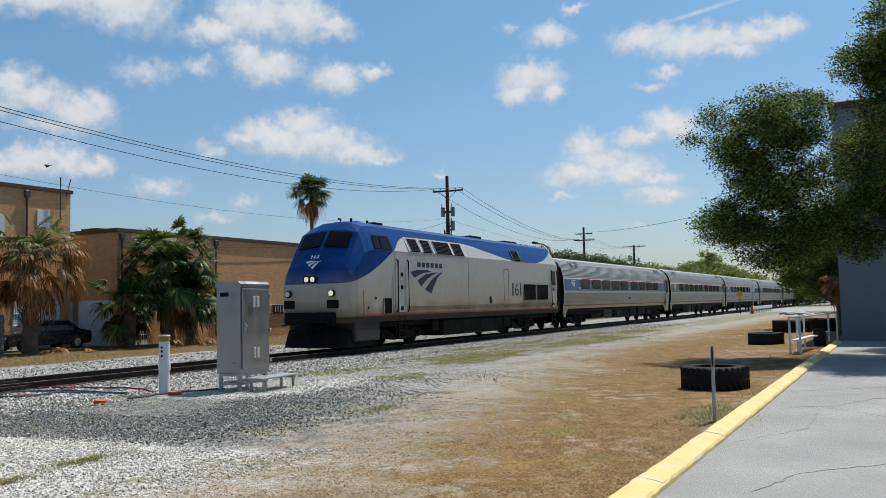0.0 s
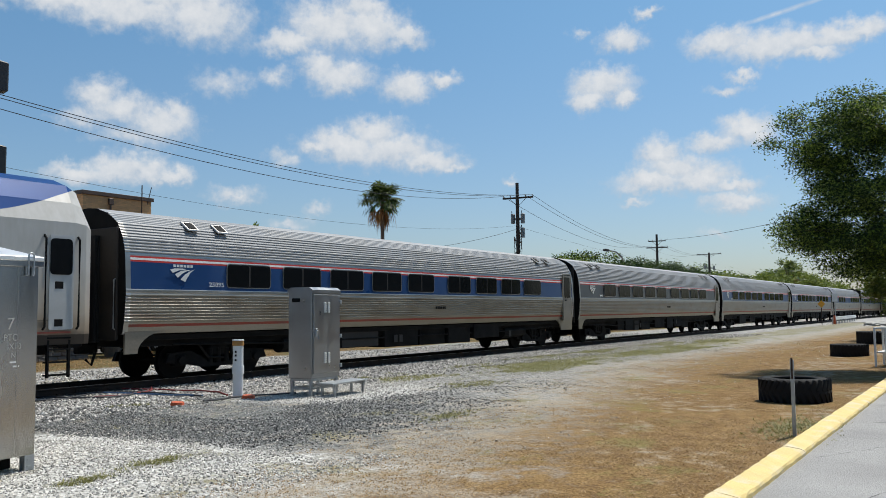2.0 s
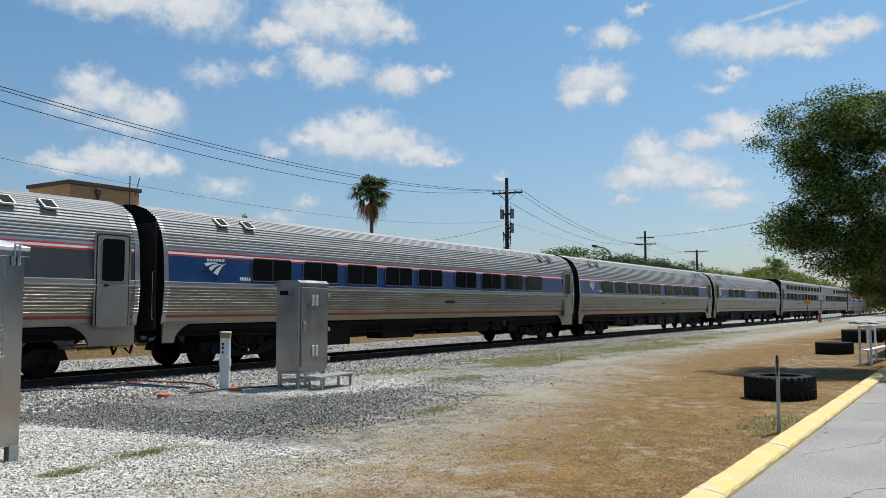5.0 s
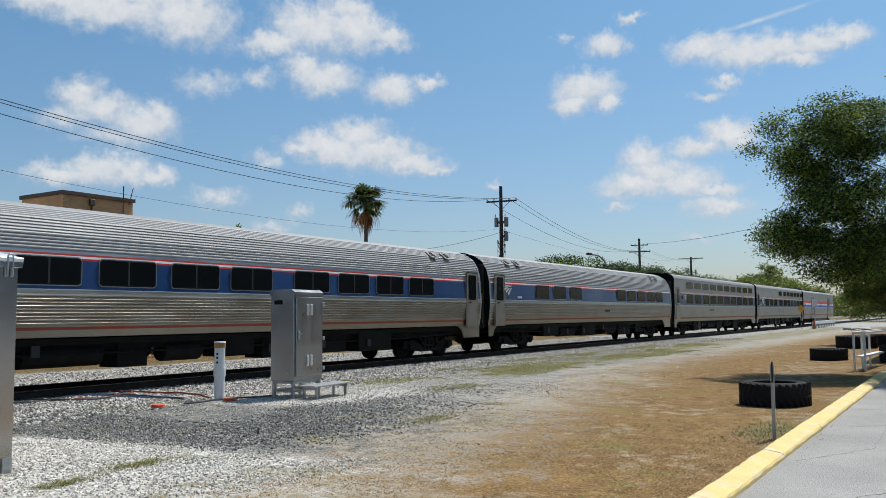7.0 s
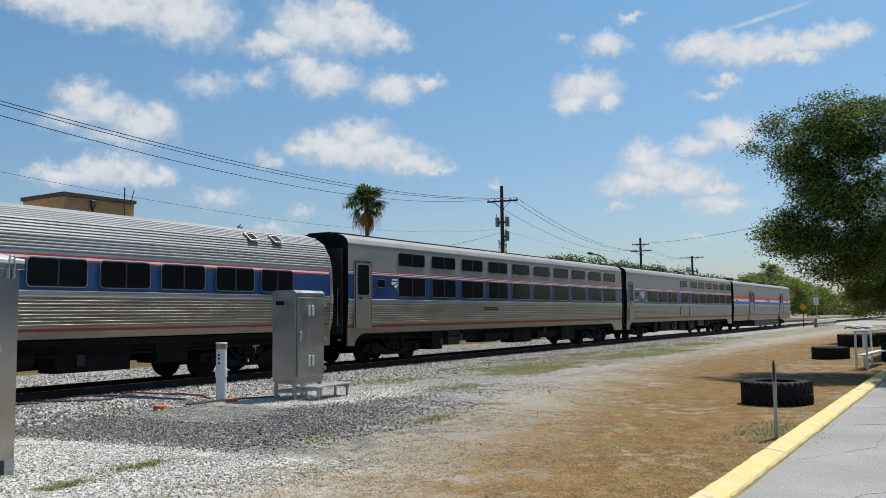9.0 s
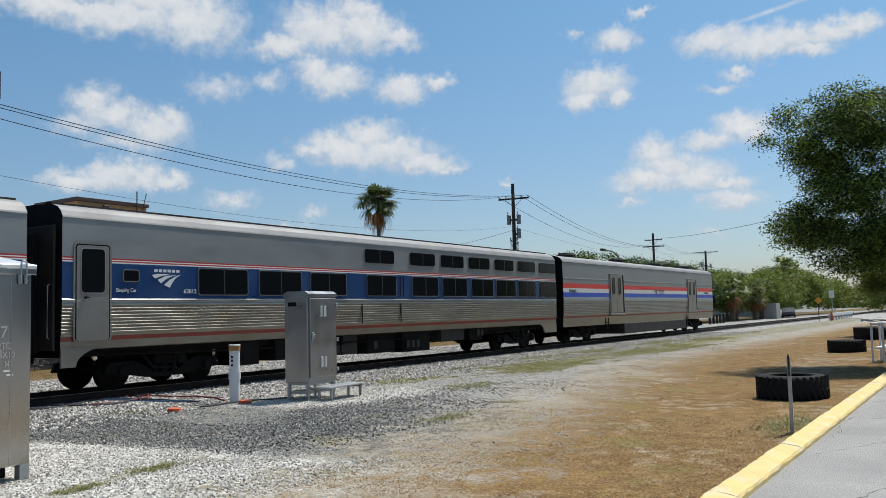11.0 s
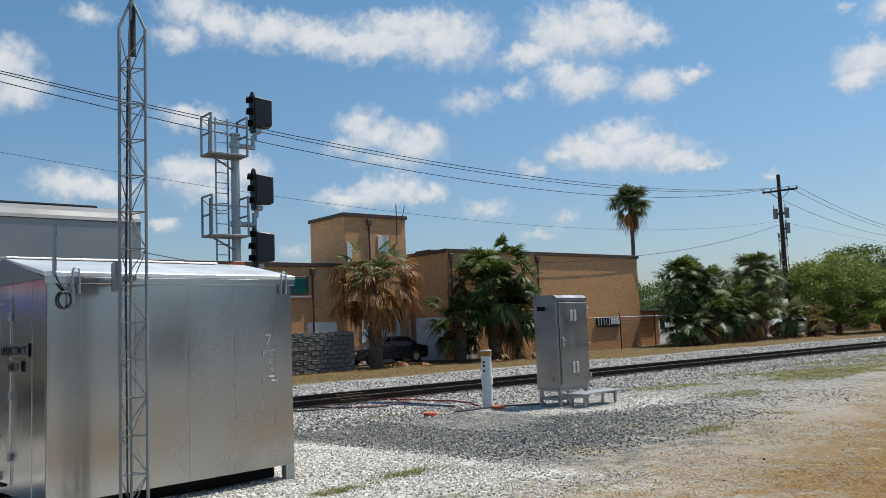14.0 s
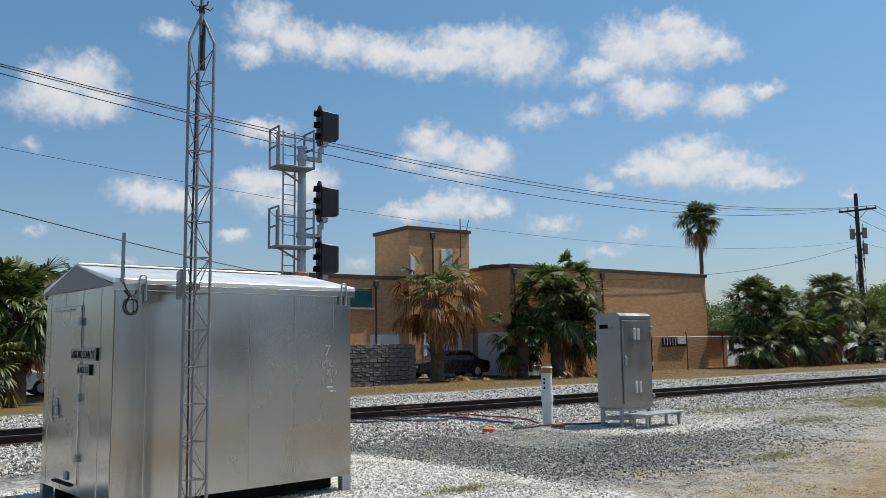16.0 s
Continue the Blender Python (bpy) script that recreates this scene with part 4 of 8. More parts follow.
def window(parent, x, z, w, h, side, y, double=True, r=0.09, frame_mat=None):
    """A rounded gasket with its panes; x and z are the lower corner, side -1 faces -y."""
    key = "window%.2f_%.2f_%.2f_%d" % (w, h, r, frame_mat is None)
    fr = share("f" + key, lambda: slab(slab(bmesh.new(), [(a - 0.022, b - 0.022) for a, b in round_rect(w + 0.044, h + 0.044, r + 0.02)], 0.022, mi=0), round_rect(w, h, r), 0.027, mi=1) if not double else box(slab(slab(bmesh.new(), [(a - 0.022, b - 0.022) for a, b in round_rect(w + 0.044, h + 0.044, r + 0.02)], 0.022, mi=0), round_rect(w, h, r), 0.027, mi=1), w / 2 - 0.022, 0.03, 0.026, w / 2 + 0.022, h - 0.03, 0.035, 0, None, 2), [frame_mat or STEEL, RUBBER, UNDER_GREY])
    m = pose(x, -y, z, 90, 0, 0) if side < 0 else pose(x + w, y, z, 90, 0, 180)
    f = put("window", fr, parent, m)
    if double:
        pw = w / 2 - 0.045
        me = share("p" + key, lambda: slab(bmesh.new(), round_rect(pw, h - 0.05, max(r - 0.03, 0.02)), 0.006), GLASS)
        put("pane", me, f, pose(0.025, 0.025, 0.026))
        put("pane", me, f, pose(w / 2 + 0.015, 0.025, 0.026))
    else:
        put("pane", share("s" + key, lambda: slab(bmesh.new(), round_rect(w - 0.05, h - 0.05, max(r - 0.03, 0.02)), 0.006), GLASS), f, pose(0.025, 0.025, 0.026))
    return f


def swoosh(parent, x, z, w, h, material, side, y):
    """The three tapering bands of the operator's emblem, sweeping down to one side."""
    m = pose(x, -y, z, 90, 0, 0) if side < 0 else pose(x + w, y, z, 90, 0, 180)

    def make():
        bm = bmesh.new()
        for band in (((0, 0.89), (0.18, 0.98), (0.49, 1.0), (0.64, 0.93), (0.36, 0.86), (0.11, 0.65)),
                     ((0.20, 0.55), (0.44, 0.81), (0.67, 0.90), (0.85, 0.91), (0.67, 0.81), (0.49, 0.62), (0.31, 0.30)),
                     ((0.42, 0.18), (0.60, 0.55), (0.80, 0.81), (1.0, 0.98), (0.82, 0.70), (0.69, 0.31), (0.61, 0.0))):
            slab(bm, [(a * w, b * h) for a, b in band[::-1]], 0.005)
        return bm

    return put("emblem", share("swoosh%.2f_%s" % (w, material.name), make, material), parent, m)


def bars(parent, x, z, w, h, n, material, side, y):
    """Lettering too small to read: plain upright bars."""
    m = pose(x, -y, z, 90, 0, 0) if side < 0 else pose(x + w, y, z, 90, 0, 180)

    def make():
        bm = bmesh.new()
        for i in range(n):
            bw = w / n
            box(bm, i * bw, 0, 0, i * bw + bw * 0.72, h, 0.004)
        return bm

    return put("lettering", share("bars%.2f_%.2f_%d_%s" % (w, h, n, material.name), make, material), parent, m)


def vestibule_door(parent, x, side, y, w=0.86, z0=1.15, h=2.25):
    """A recessed steel door with a tall window, in a dark surround."""
    m = pose(x, -y, z0, 90, 0, 0) if side < 0 else pose(x + w, y, z0, 90, 0, 180)
    def leaf():
        bm = slab(bmesh.new(), round_rect(w, h, 0.10), 0.012, mi=0)
        slab(bm, [(a + 0.05, b + 0.02) for a, b in round_rect(w - 0.10, h - 0.07, 0.08)], 0.016, mi=1)
        return slab(bm, [(a + 0.075, b + 0.02) for a, b in round_rect(w - 0.15, h - 0.10, 0.07)], 0.02, mi=2)

    d = put("door", share("door%.2f" % w, leaf, [STEEL_LOW, BLACK, STEEL_DARK]), parent, m)
    put("pane", share("doorpane%.2f" % w, lambda: slab(slab(bmesh.new(), [(a - 0.025, b - 0.025) for a, b in round_rect(w * 0.60 + 0.05, 1.0 + 0.05, 0.1)], 0.006, mi=0), round_rect(w * 0.60, 1.0, 0.08), 0.012, mi=1), [STEEL, GLASS]), d, pose(w * 0.2, h - 1.16, 0.02))
    bm = lambda: rod(rod(bmesh.new(), (0, 0, 0), (0, 0, 0.05), 0.03, n=8), (0, 0, 0.04), (0.09, 0, 0.04), 0.014, n=6)
    put("handle", share("doorhandle", bm, BLACK), d, pose(w * 0.3, h * 0.44, 0.02))
    return d


def underfloor(parent, seed, x0, x1, low=0.38):
    """Equipment boxes, tanks and pipes hung below the floor; some have pale covers."""
    rng = random.Random(seed)
    bm = bmesh.new()
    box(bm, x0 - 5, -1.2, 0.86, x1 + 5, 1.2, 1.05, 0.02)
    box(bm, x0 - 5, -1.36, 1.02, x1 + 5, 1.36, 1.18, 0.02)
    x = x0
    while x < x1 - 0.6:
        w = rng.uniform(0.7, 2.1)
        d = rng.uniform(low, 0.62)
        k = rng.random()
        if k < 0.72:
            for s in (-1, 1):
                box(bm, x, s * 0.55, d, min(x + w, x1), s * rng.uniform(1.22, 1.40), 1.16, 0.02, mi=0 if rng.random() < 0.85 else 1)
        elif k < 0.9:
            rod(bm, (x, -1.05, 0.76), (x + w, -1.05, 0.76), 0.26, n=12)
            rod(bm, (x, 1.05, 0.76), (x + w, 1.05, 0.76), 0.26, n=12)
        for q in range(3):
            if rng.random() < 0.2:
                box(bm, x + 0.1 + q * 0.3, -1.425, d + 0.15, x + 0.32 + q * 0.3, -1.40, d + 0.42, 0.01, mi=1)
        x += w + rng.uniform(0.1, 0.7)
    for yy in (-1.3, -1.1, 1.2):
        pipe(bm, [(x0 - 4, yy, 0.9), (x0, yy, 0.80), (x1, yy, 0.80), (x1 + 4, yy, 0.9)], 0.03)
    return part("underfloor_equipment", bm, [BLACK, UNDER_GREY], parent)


def car_ends(parent, length, top, w=0.62):
    """Rubber gangway bellows, couplers and hand rails at both ends."""
    for x, d in ((0.0, -1), (length, 1)):
        bm = bmesh.new()
        for i in range(4):
            g = 0.02 * (i % 2)
            box(bm, x + d * 0.05 * i, -w - g, 1.0, x + d * (0.05 * i + 0.045), w + g, top - 0.75 + g, 0.01)
        part("gangway", bm, RUBBER, parent)
        bm = bmesh.new()
        box(bm, x - d * 0.3, -0.12, 0.72, x + d * 0.24, 0.12, 0.96, 0.03)
        pipe(bm, [(x, -0.45, 0.8), (x + d * 0.12, -0.46, 0.45), (x + d * 0.24, -0.4, 0.6)], 0.035)
        part("coupler", bm, BLACK, parent)
        for s in (-1, 1):
            bm = bmesh.new()
            pipe(bm, [(x + d * 0.02, s * 1.25, 1.3), (x + d * 0.09, s * 1.25, 1.34), (x + d * 0.09, s * 1.25, 2.5), (x + d * 0.02, s * 1.25, 2.54)], 0.018)
            part("hand_rail", bm, STEEL, parent)


def end_skirts(parent, length, low, high, y):
    """Sheet that hangs below the sill at the ends and curves up clear of the bogie; wider under the door at the tail."""
    def outline(flat):
        return [(0.06, high), (0.06, low), (flat, low)] + [(flat + 0.85 * (1 - math.cos(a)), low + (high - low) * math.sin(a)) for a in np.linspace(0.25, math.pi / 2, 7)]

    for flat, x, turn in ((0.42, 0.0, 0), (1.30, length, 180)):
        me = share("skirt%.2f_%.2f" % (low, flat), lambda: slab(bmesh.new(), outline(flat), 0.05), STEEL_LOW)
        for s in (-1, 1):
            if turn:
                put("end_skirt", me, parent, pose(x, s * y - 0.025, 0, 90, 0, 180))
            else:
                put("end_skirt", me, parent, pose(x, s * y + 0.025, 0, 90, 0, 0))


def end_face(parent, length, top, w):
    """Dark end walls with a diaphragm plate, an uneven shade of road dirt on them."""
    for x, d in ((0.0, -1), (length, 1)):
        bm = bmesh.new()
        box(bm, x - d * 0.02, -w, 1.05, x + d * 0.05, w, top - 0.55, 0.02)
        part("end_wall", bm, END_BROWN, parent, "dirty dark brown end wall")


def day_coach(label, wins, door_x, number, seed, grey=False):
    c = thing("passenger_coach", label, "train car", "coaches of the train")
    L = 25.28
    bm = bmesh.new()
    loft_body(bm, COACH_PROF, 0.12, L - 0.12, BK)
    # the steps' skirts drop away over the bogies
    part("body", bm, [CHARCOAL if q is CAR_BLUE and grey else q for q in BODY_MATS], c, "fluted stainless steel shell with a %s window band and red and white pinstripes" % ("charcoal" if grey else "blue"))
    for x0, x1 in ((0.0, 0.14), (L - 0.14, L)):
        bm = bmesh.new()
        loft_body(bm, [(w * 1.006, z, S) for w, z, _ in COACH_PROF], x0, x1, BK)
        part("end_rim", bm, BODY_MATS, c)
    for s in (-1, 1):
        for x, w in wins:
            window(c, x, 2.37, w, 0.62, s, 1.568)
        vestibule_door(c, door_x, s, 1.572, 1.0)
        swoosh(c, 1.27, 2.48, 0.78, 0.34, WHITE, s, 1.585)
        bars(c, 1.38, 2.85, 0.64, 0.065, 6, WHITE, s, 1.575)
        if not number:
            bars(c, 2.55, 2.36, 0.42, 0.09, 5, WHITE, s, 1.592)
        bars(c, 13.2, 1.75, 0.7, 0.10, 6, BLACK, s, 1.575)
    for x in (2.2, 3.2, L - 3.2, L - 2.2):
        for s in (-1, 1):
            bm = bmesh.new()
            m = pose(x, s * 1.18, 3.935, s * -36)
            box(bm, -0.20, -0.21, 0, 0.20, 0.21, 0.05, 0.02, m, 0)
            box(bm, -0.13, -0.15, 0.045, 0.13, 0.15, 0.06, 0.0, m, 1)
            part("roof_hatch", bm, [STEEL, BLACK], c)
    end_skirts(c, L, 0.72, 1.25, 1.47)
    end_face(c, L, 4.33, 1.3)
    car_ends(c, L, 4.33)
    if number:
        words("lettering", number, 0.17, pose(2.52, -1.594, 2.37, 90, 0, 0), WHITE, c, 0.50)
    bogie(c, 3.3), bogie(c, L - 3.3)
    underfloor(c, seed, 5.6, L - 5.6)
    return c


COACH_WINS = [(x - 0.1, w) for x, w in ((3.25, 1.6), (5.38, 1.6), (7.46, 1.6), (9.55, 1.6), (11.58, 1.6), (14.15, 1.6), (16.22, 1.6), (18.26, 1.6), (20.25, 1.6))]
LONG_WINS = [(x - 0.12, w) for x, w in COACH_WINS]
CAFE_WINS = [(4.45, 1.45), (6.42, 1.45), (8.45, 1.45), (15.05, 1.45), (16.85, 1.4), (18.6, 1.4), (20.4, 1.4), (22.1, 1.3)]


def sleeper_car(label, lower, upper, door_x, seed, words_on=False):
    c = thing("sleeping_car", label, "train car", "coaches of the train")
    L = 25.28
    bm = bmesh.new()
    loft_body(bm, SLEEPER_PROF, 0.05, L - 0.05, BK)
    part("body", bm, BODY_MATS, c, "stainless steel shell with blue window band and pale grey upper side")
    for s in (-1, 1):
        for x, w in lower:
            window(c, x, 2.31, w, 0.68, s, 1.575, r=0.06)
        for x, w in upper:
            window(c, x, 3.40, w, 0.46, s, 1.57, r=0.1)
        vestibule_door(c, door_x, s, 1.576, 0.98, 1.22, 2.28)
        swoosh(c, 2.42, 2.48, 0.88, 0.34, WHITE, s, 1.58)
        bars(c, 2.50, 2.86, 0.80, 0.07, 6, WHITE, s, 1.575)
        window(c, 1.62, 2.62, 0.42, 0.26, s, 1.575, False, 0.05)
    if words_on:
        words("lettering", "Sleeping Car", 0.13, pose(1.42, -1.582, 2.36, 90, 0, 0), WHITE, c, 0.56)
        words("lettering", "62012", 0.15, pose(3.40, -1.582, 2.34, 90, 0, 0), WHITE, c, 0.40)
        bm = bmesh.new()
        for x in (10.6, 12.75):
            box(bm, x, -1.60, 1.40, x + 0.03, -1.575, 2.04)
        for q in (12.75, 12.95):
            box(bm, q, -1.585, 2.3, q + 0.03, -1.57, 3.0)
        pieces("panel_seam", bm, BLACK, c)
    else:
        bars(c, 3.42, 2.36, 0.40, 0.09, 5, WHITE, -1, 1.58)
        bars(c, 9.0, 1.82, 1.3, 0.13, 9, BLACK, -1, 1.575)
    end_skirts(c, L, 0.66, 1.10, 1.52)
    end_face(c, L, 4.42, 1.4)
    car_ends(c, L, 4.42, 0.75)
    bm = bmesh.new()
    box(bm, 0.4, -0.5, 4.40, 1.6, 0.5, 4.50, 0.03)
    box(bm, L - 1.3, -0.5, 4.40, L - 0.3, 0.5, 4.52, 0.03)
    pieces("roof_vent", bm, BLACK, c)
    bogie(c, 3.2), bogie(c, L - 3.2)
    underfloor(c, seed, 5.4, L - 5.4, 0.30)
    return c


def baggage_car():
    c = thing("baggage_car", "silver baggage car with red, white and blue stripes and double doors", "train car", "coaches of the train")
    L = 25.8
    bm = bmesh.new()
    loft_body(bm, BAG_PROF, 0.05, L - 0.05, BK)
    part("body", bm, BODY_MATS, c, "grey shell with broad red, white and blue stripes over fluted steel")
    for s in (-1, 1):
        for x in (5.85, 19.65):
            w, h = 2.16, 2.22
            m = pose(x, s * 1.57 - (0.0 if s < 0 else 0.0), 1.40, 90, 0, 0) if s < 0 else pose(x + w, 1.57, 1.40, 90, 0, 180)
            fr = put("door_frame", share("bagframe", lambda: slab(slab(bmesh.new(), round_rect(w, h, 0.06), 0.03, mi=0), [(a + 0.06, b + 0.04) for a, b in round_rect(w - 0.12, h - 0.1, 0.05)], 0.034, mi=1), [STEEL, BLACK]), c, m)
            for k in range(2):
                leaf = put("door_leaf", share("bagleaf", lambda: slab(bmesh.new(), round_rect(0.86, 2.08, 0.03), 0.02), STEEL_DARK), fr, pose(0.10 + k * 0.88, 0.06, 0.032))
                put("pane", share("bagpane", lambda: slab(slab(bmesh.new(), [(a - 0.035, b - 0.035) for a, b in round_rect(0.49, 0.97, 0.14)], 0.006, mi=0), round_rect(0.42, 0.90, 0.12), 0.012, mi=1), [ROOF_GREY, GLASS]), leaf, pose(0.22, 1.02, 0.02))
            put("door_sill", share("bagsill", lambda: box(bmesh.new(), 0, -0.07, 0, w, 0.0, 0.07, 0.01), ROOF_GREY), fr, pose(0, 0, 0))
    words("lettering", "Baggage", 0.20, pose(0.72, -1.582, 2.575, 90, 0, 0), DARK_BLUE, c, 0.82)
    bars(c, 23.7, 2.59, 0.95, 0.11, 8, DARK_BLUE, -1, 1.577)
    swoosh(c, 13.0, 2.52, 0.72, 0.26, DARK_BLUE, -1, 1.582)
    bars(c, 13.8, 2.68, 1.15, 0.09, 6, DARK_BLUE, -1, 1.577)
    bars(c, 13.9, 2.56, 1.05, 0.05, 9, UNDER_GREY, -1, 1.577)
    for x in (2.75, 9.6, 16.3, 22.6):
        bm = bmesh.new()
        rod(bm, (x, -0.55, 4.33), (x, -0.55, 4.50), 0.42, n=20)
        rod(bm, (x, -0.55, 4.50), (x, -0.55, 4.60), 0.46, 0.40, n=20)
        part("roof_vent", bm, UNDER_GREY, c)
    bm = bmesh.new()
    box(bm, 23.2, -0.6, 4.36, 25.2, 0.6, 4.46, 0.03)
    part("roof_walk", bm, BLACK, c)
    bm = bmesh.new()
    box(bm, 8.0, -1.52, 0.28, 19.6, 1.52, 0.86, 0.03)
    part("skirt", bm, UNDER_GREY, c)
    bm = bmesh.new()
    for x in (5.3, 19.3):
        for z in (0.42, 0.68, 0.94):
            box(bm, x, -1.55, z, x + 0.42, -1.42, z + 0.03)
        for q in (x, x + 0.4):
            box(bm, q, -1.55, 0.40, q + 0.03, -1.50, 1.2)
    pieces("step", bm, BLACK, c)
    car_ends(c, L, 4.42, 0.75)
    bogie(c, 3.2), bogie(c, L - 3.2)
    return c


def loco_paint():
    """Silver sides, blue nose and roof: the blue begins above a line that runs along the body; road dirt gathers low down."""
    m = bpy.data.materials.new("silver_and_blue_paint")
    m.use_nodes = True
    t = m.node_tree
    b = t.nodes["Principled BSDF"]
    b.inputs["Roughness"].default_value, b.inputs["Metallic"].default_value, b.inputs["Coat Weight"].default_value = 0.5, 0.1, 0.0
    b.inputs["Specular IOR Level"].default_value = 0.2
    tc = t.nodes.new("ShaderNodeTexCoord").outputs["Object"]
    sp = t.nodes.new("ShaderNodeSeparateXYZ")
    t.links.new(tc, sp.inputs[0])

    def M(op, a, c):
        n = t.nodes.new("ShaderNodeMath")
        n.operation = op
        for i, v in enumerate((a, c)):
            if isinstance(v, (int, float)):
                n.inputs[i].default_value = v
            else:
                t.links.new(v, n.inputs[i])
        return n.outputs[0]

    def ramp(v, lo, hi, a=0.0, z=1.0):
        n = t.nodes.new("ShaderNodeMapRange")
        t.links.new(v, n.inputs["Value"])
        for s, q in (("From Min", lo), ("From Max", hi), ("To Min", a), ("To Max", z)):
            n.inputs[s].default_value = q
        return n.outputs[0]

    def mixc(f, a, c):
        n = t.nodes.new("ShaderNodeMix")
        n.data_type = "RGBA"
        for s, v in (("Factor", f), ("A", a), ("B", c)):
            if isinstance(v, tuple):
                n.inputs[s].default_value = (*v, 1)
            else:
                t.links.new(v, n.inputs[s])
        return n.outputs["Result"]

    line = t.nodes.new("ShaderNodeFloatCurve")
    cv = line.mapping.curves[0]
    pts = [(-0.5, 2.42), (0.3, 2.48), (1.0, 2.66), (2.0, 3.06), (3.3, 3.78), (4.5, 4.36), (6, 4.38), (9.5, 4.37), (12, 4.08), (14, 3.82), (15.5, 3.72), (17.2, 3.72), (18.6, 3.85), (19.6, 4.1), (20.4, 4.4)]
    while len(cv.points) < len(pts):
        cv.points.new(0.5, 0.5)
    for p, (x, z) in zip(cv.points, pts):
        p.location = ((x + 1) / 22, z / 5)
        p.handle_type = "AUTO_CLAMPED"
    line.mapping.update()
    t.links.new(ramp(sp.outputs[0], -1, 21), line.inputs["Value"])
    height = M("SUBTRACT", sp.outputs[2], M("MULTIPLY", line.outputs[0], 5.0))
    n1 = t.nodes.new("ShaderNodeTexNoise")
    n1.inputs["Scale"].default_value, n1.inputs["Detail"].default_value = 0.9, 6
    n2 = t.nodes.new("ShaderNodeTexNoise")
    n2.inputs["Scale"].default_value, n2.inputs["Detail"].default_value = 7, 5
    mp = t.nodes.new("ShaderNodeMapping")
    mp.inputs["Scale"].default_value = (1, 1, 0.25)
    t.links.new(tc, mp.inputs[0]), t.links.new(tc, n1.inputs[0]), t.links.new(mp.outputs[0], n2.inputs[0])
    silver = mixc(ramp(n2.outputs[0], 0.35, 0.7), (0.48, 0.47, 0.445), (0.43, 0.415, 0.385))
    bl = mixc(ramp(n1.outputs[0], 0.3, 0.7), (0.003, 0.036, 0.155), (0.004, 0.050, 0.205))
    c = mixc(ramp(height, -0.008, 0.008), silver, bl)
    # dust thrown up by the wheels
    low = M("ADD", sp.outputs[2], M("MULTIPLY", M("SUBTRACT", n1.outputs[0], 0.5), 0.9))
    c = mixc(ramp(low, 2.9, 1.5, 0.0, 0.75), c, (0.37, 0.29, 0.195))
    c = mixc(ramp(low, 1.75, 1.25, 0.0, 0.85), c, (0.17, 0.12, 0.08))
    c = mixc(ramp(M("ADD", sp.outputs[2], M("MULTIPLY", n2.outputs[0], 0.04)), 1.27, 1.25), c, (0.06, 0.047, 0.036))
    t.links.new(c, b.inputs["Base Color"])
    t.links.new(ramp(low, 2.2, 1.2, 0.36, 0.8), b.inputs["Roughness"])
    return m


def grille(parent, x, z, w, h, n, y=-1.58, tilt=0.0):
    """A dark recessed frame with slats; tilt leans it with the upper side."""
    bm = bmesh.new()
    box(bm, 0, 0, -0.01, w, h, 0.004, 0, None, 0)
    for q in (0, w - 0.03):
        box(bm, q, 0, 0, q + 0.03, h, 0.024, 0, None, 1)
    g = part("grille", bm, [BLACK, SILVER], parent, "dark louvred grille")
    g.matrix_basis = pose(x, y, z, 90 - tilt, 0, 0)
    for i in range(n):
        zz = (i + 0.5) * h / n
        put("slat", share("slat%.2f_%.2f" % (w, h / n), lambda: box(bmesh.new(), 0.03, -h / n * 0.22, 0.004, w - 0.03, h / n * 0.22, 0.02), BLACK), g, pose(0, zz, 0))
    return g


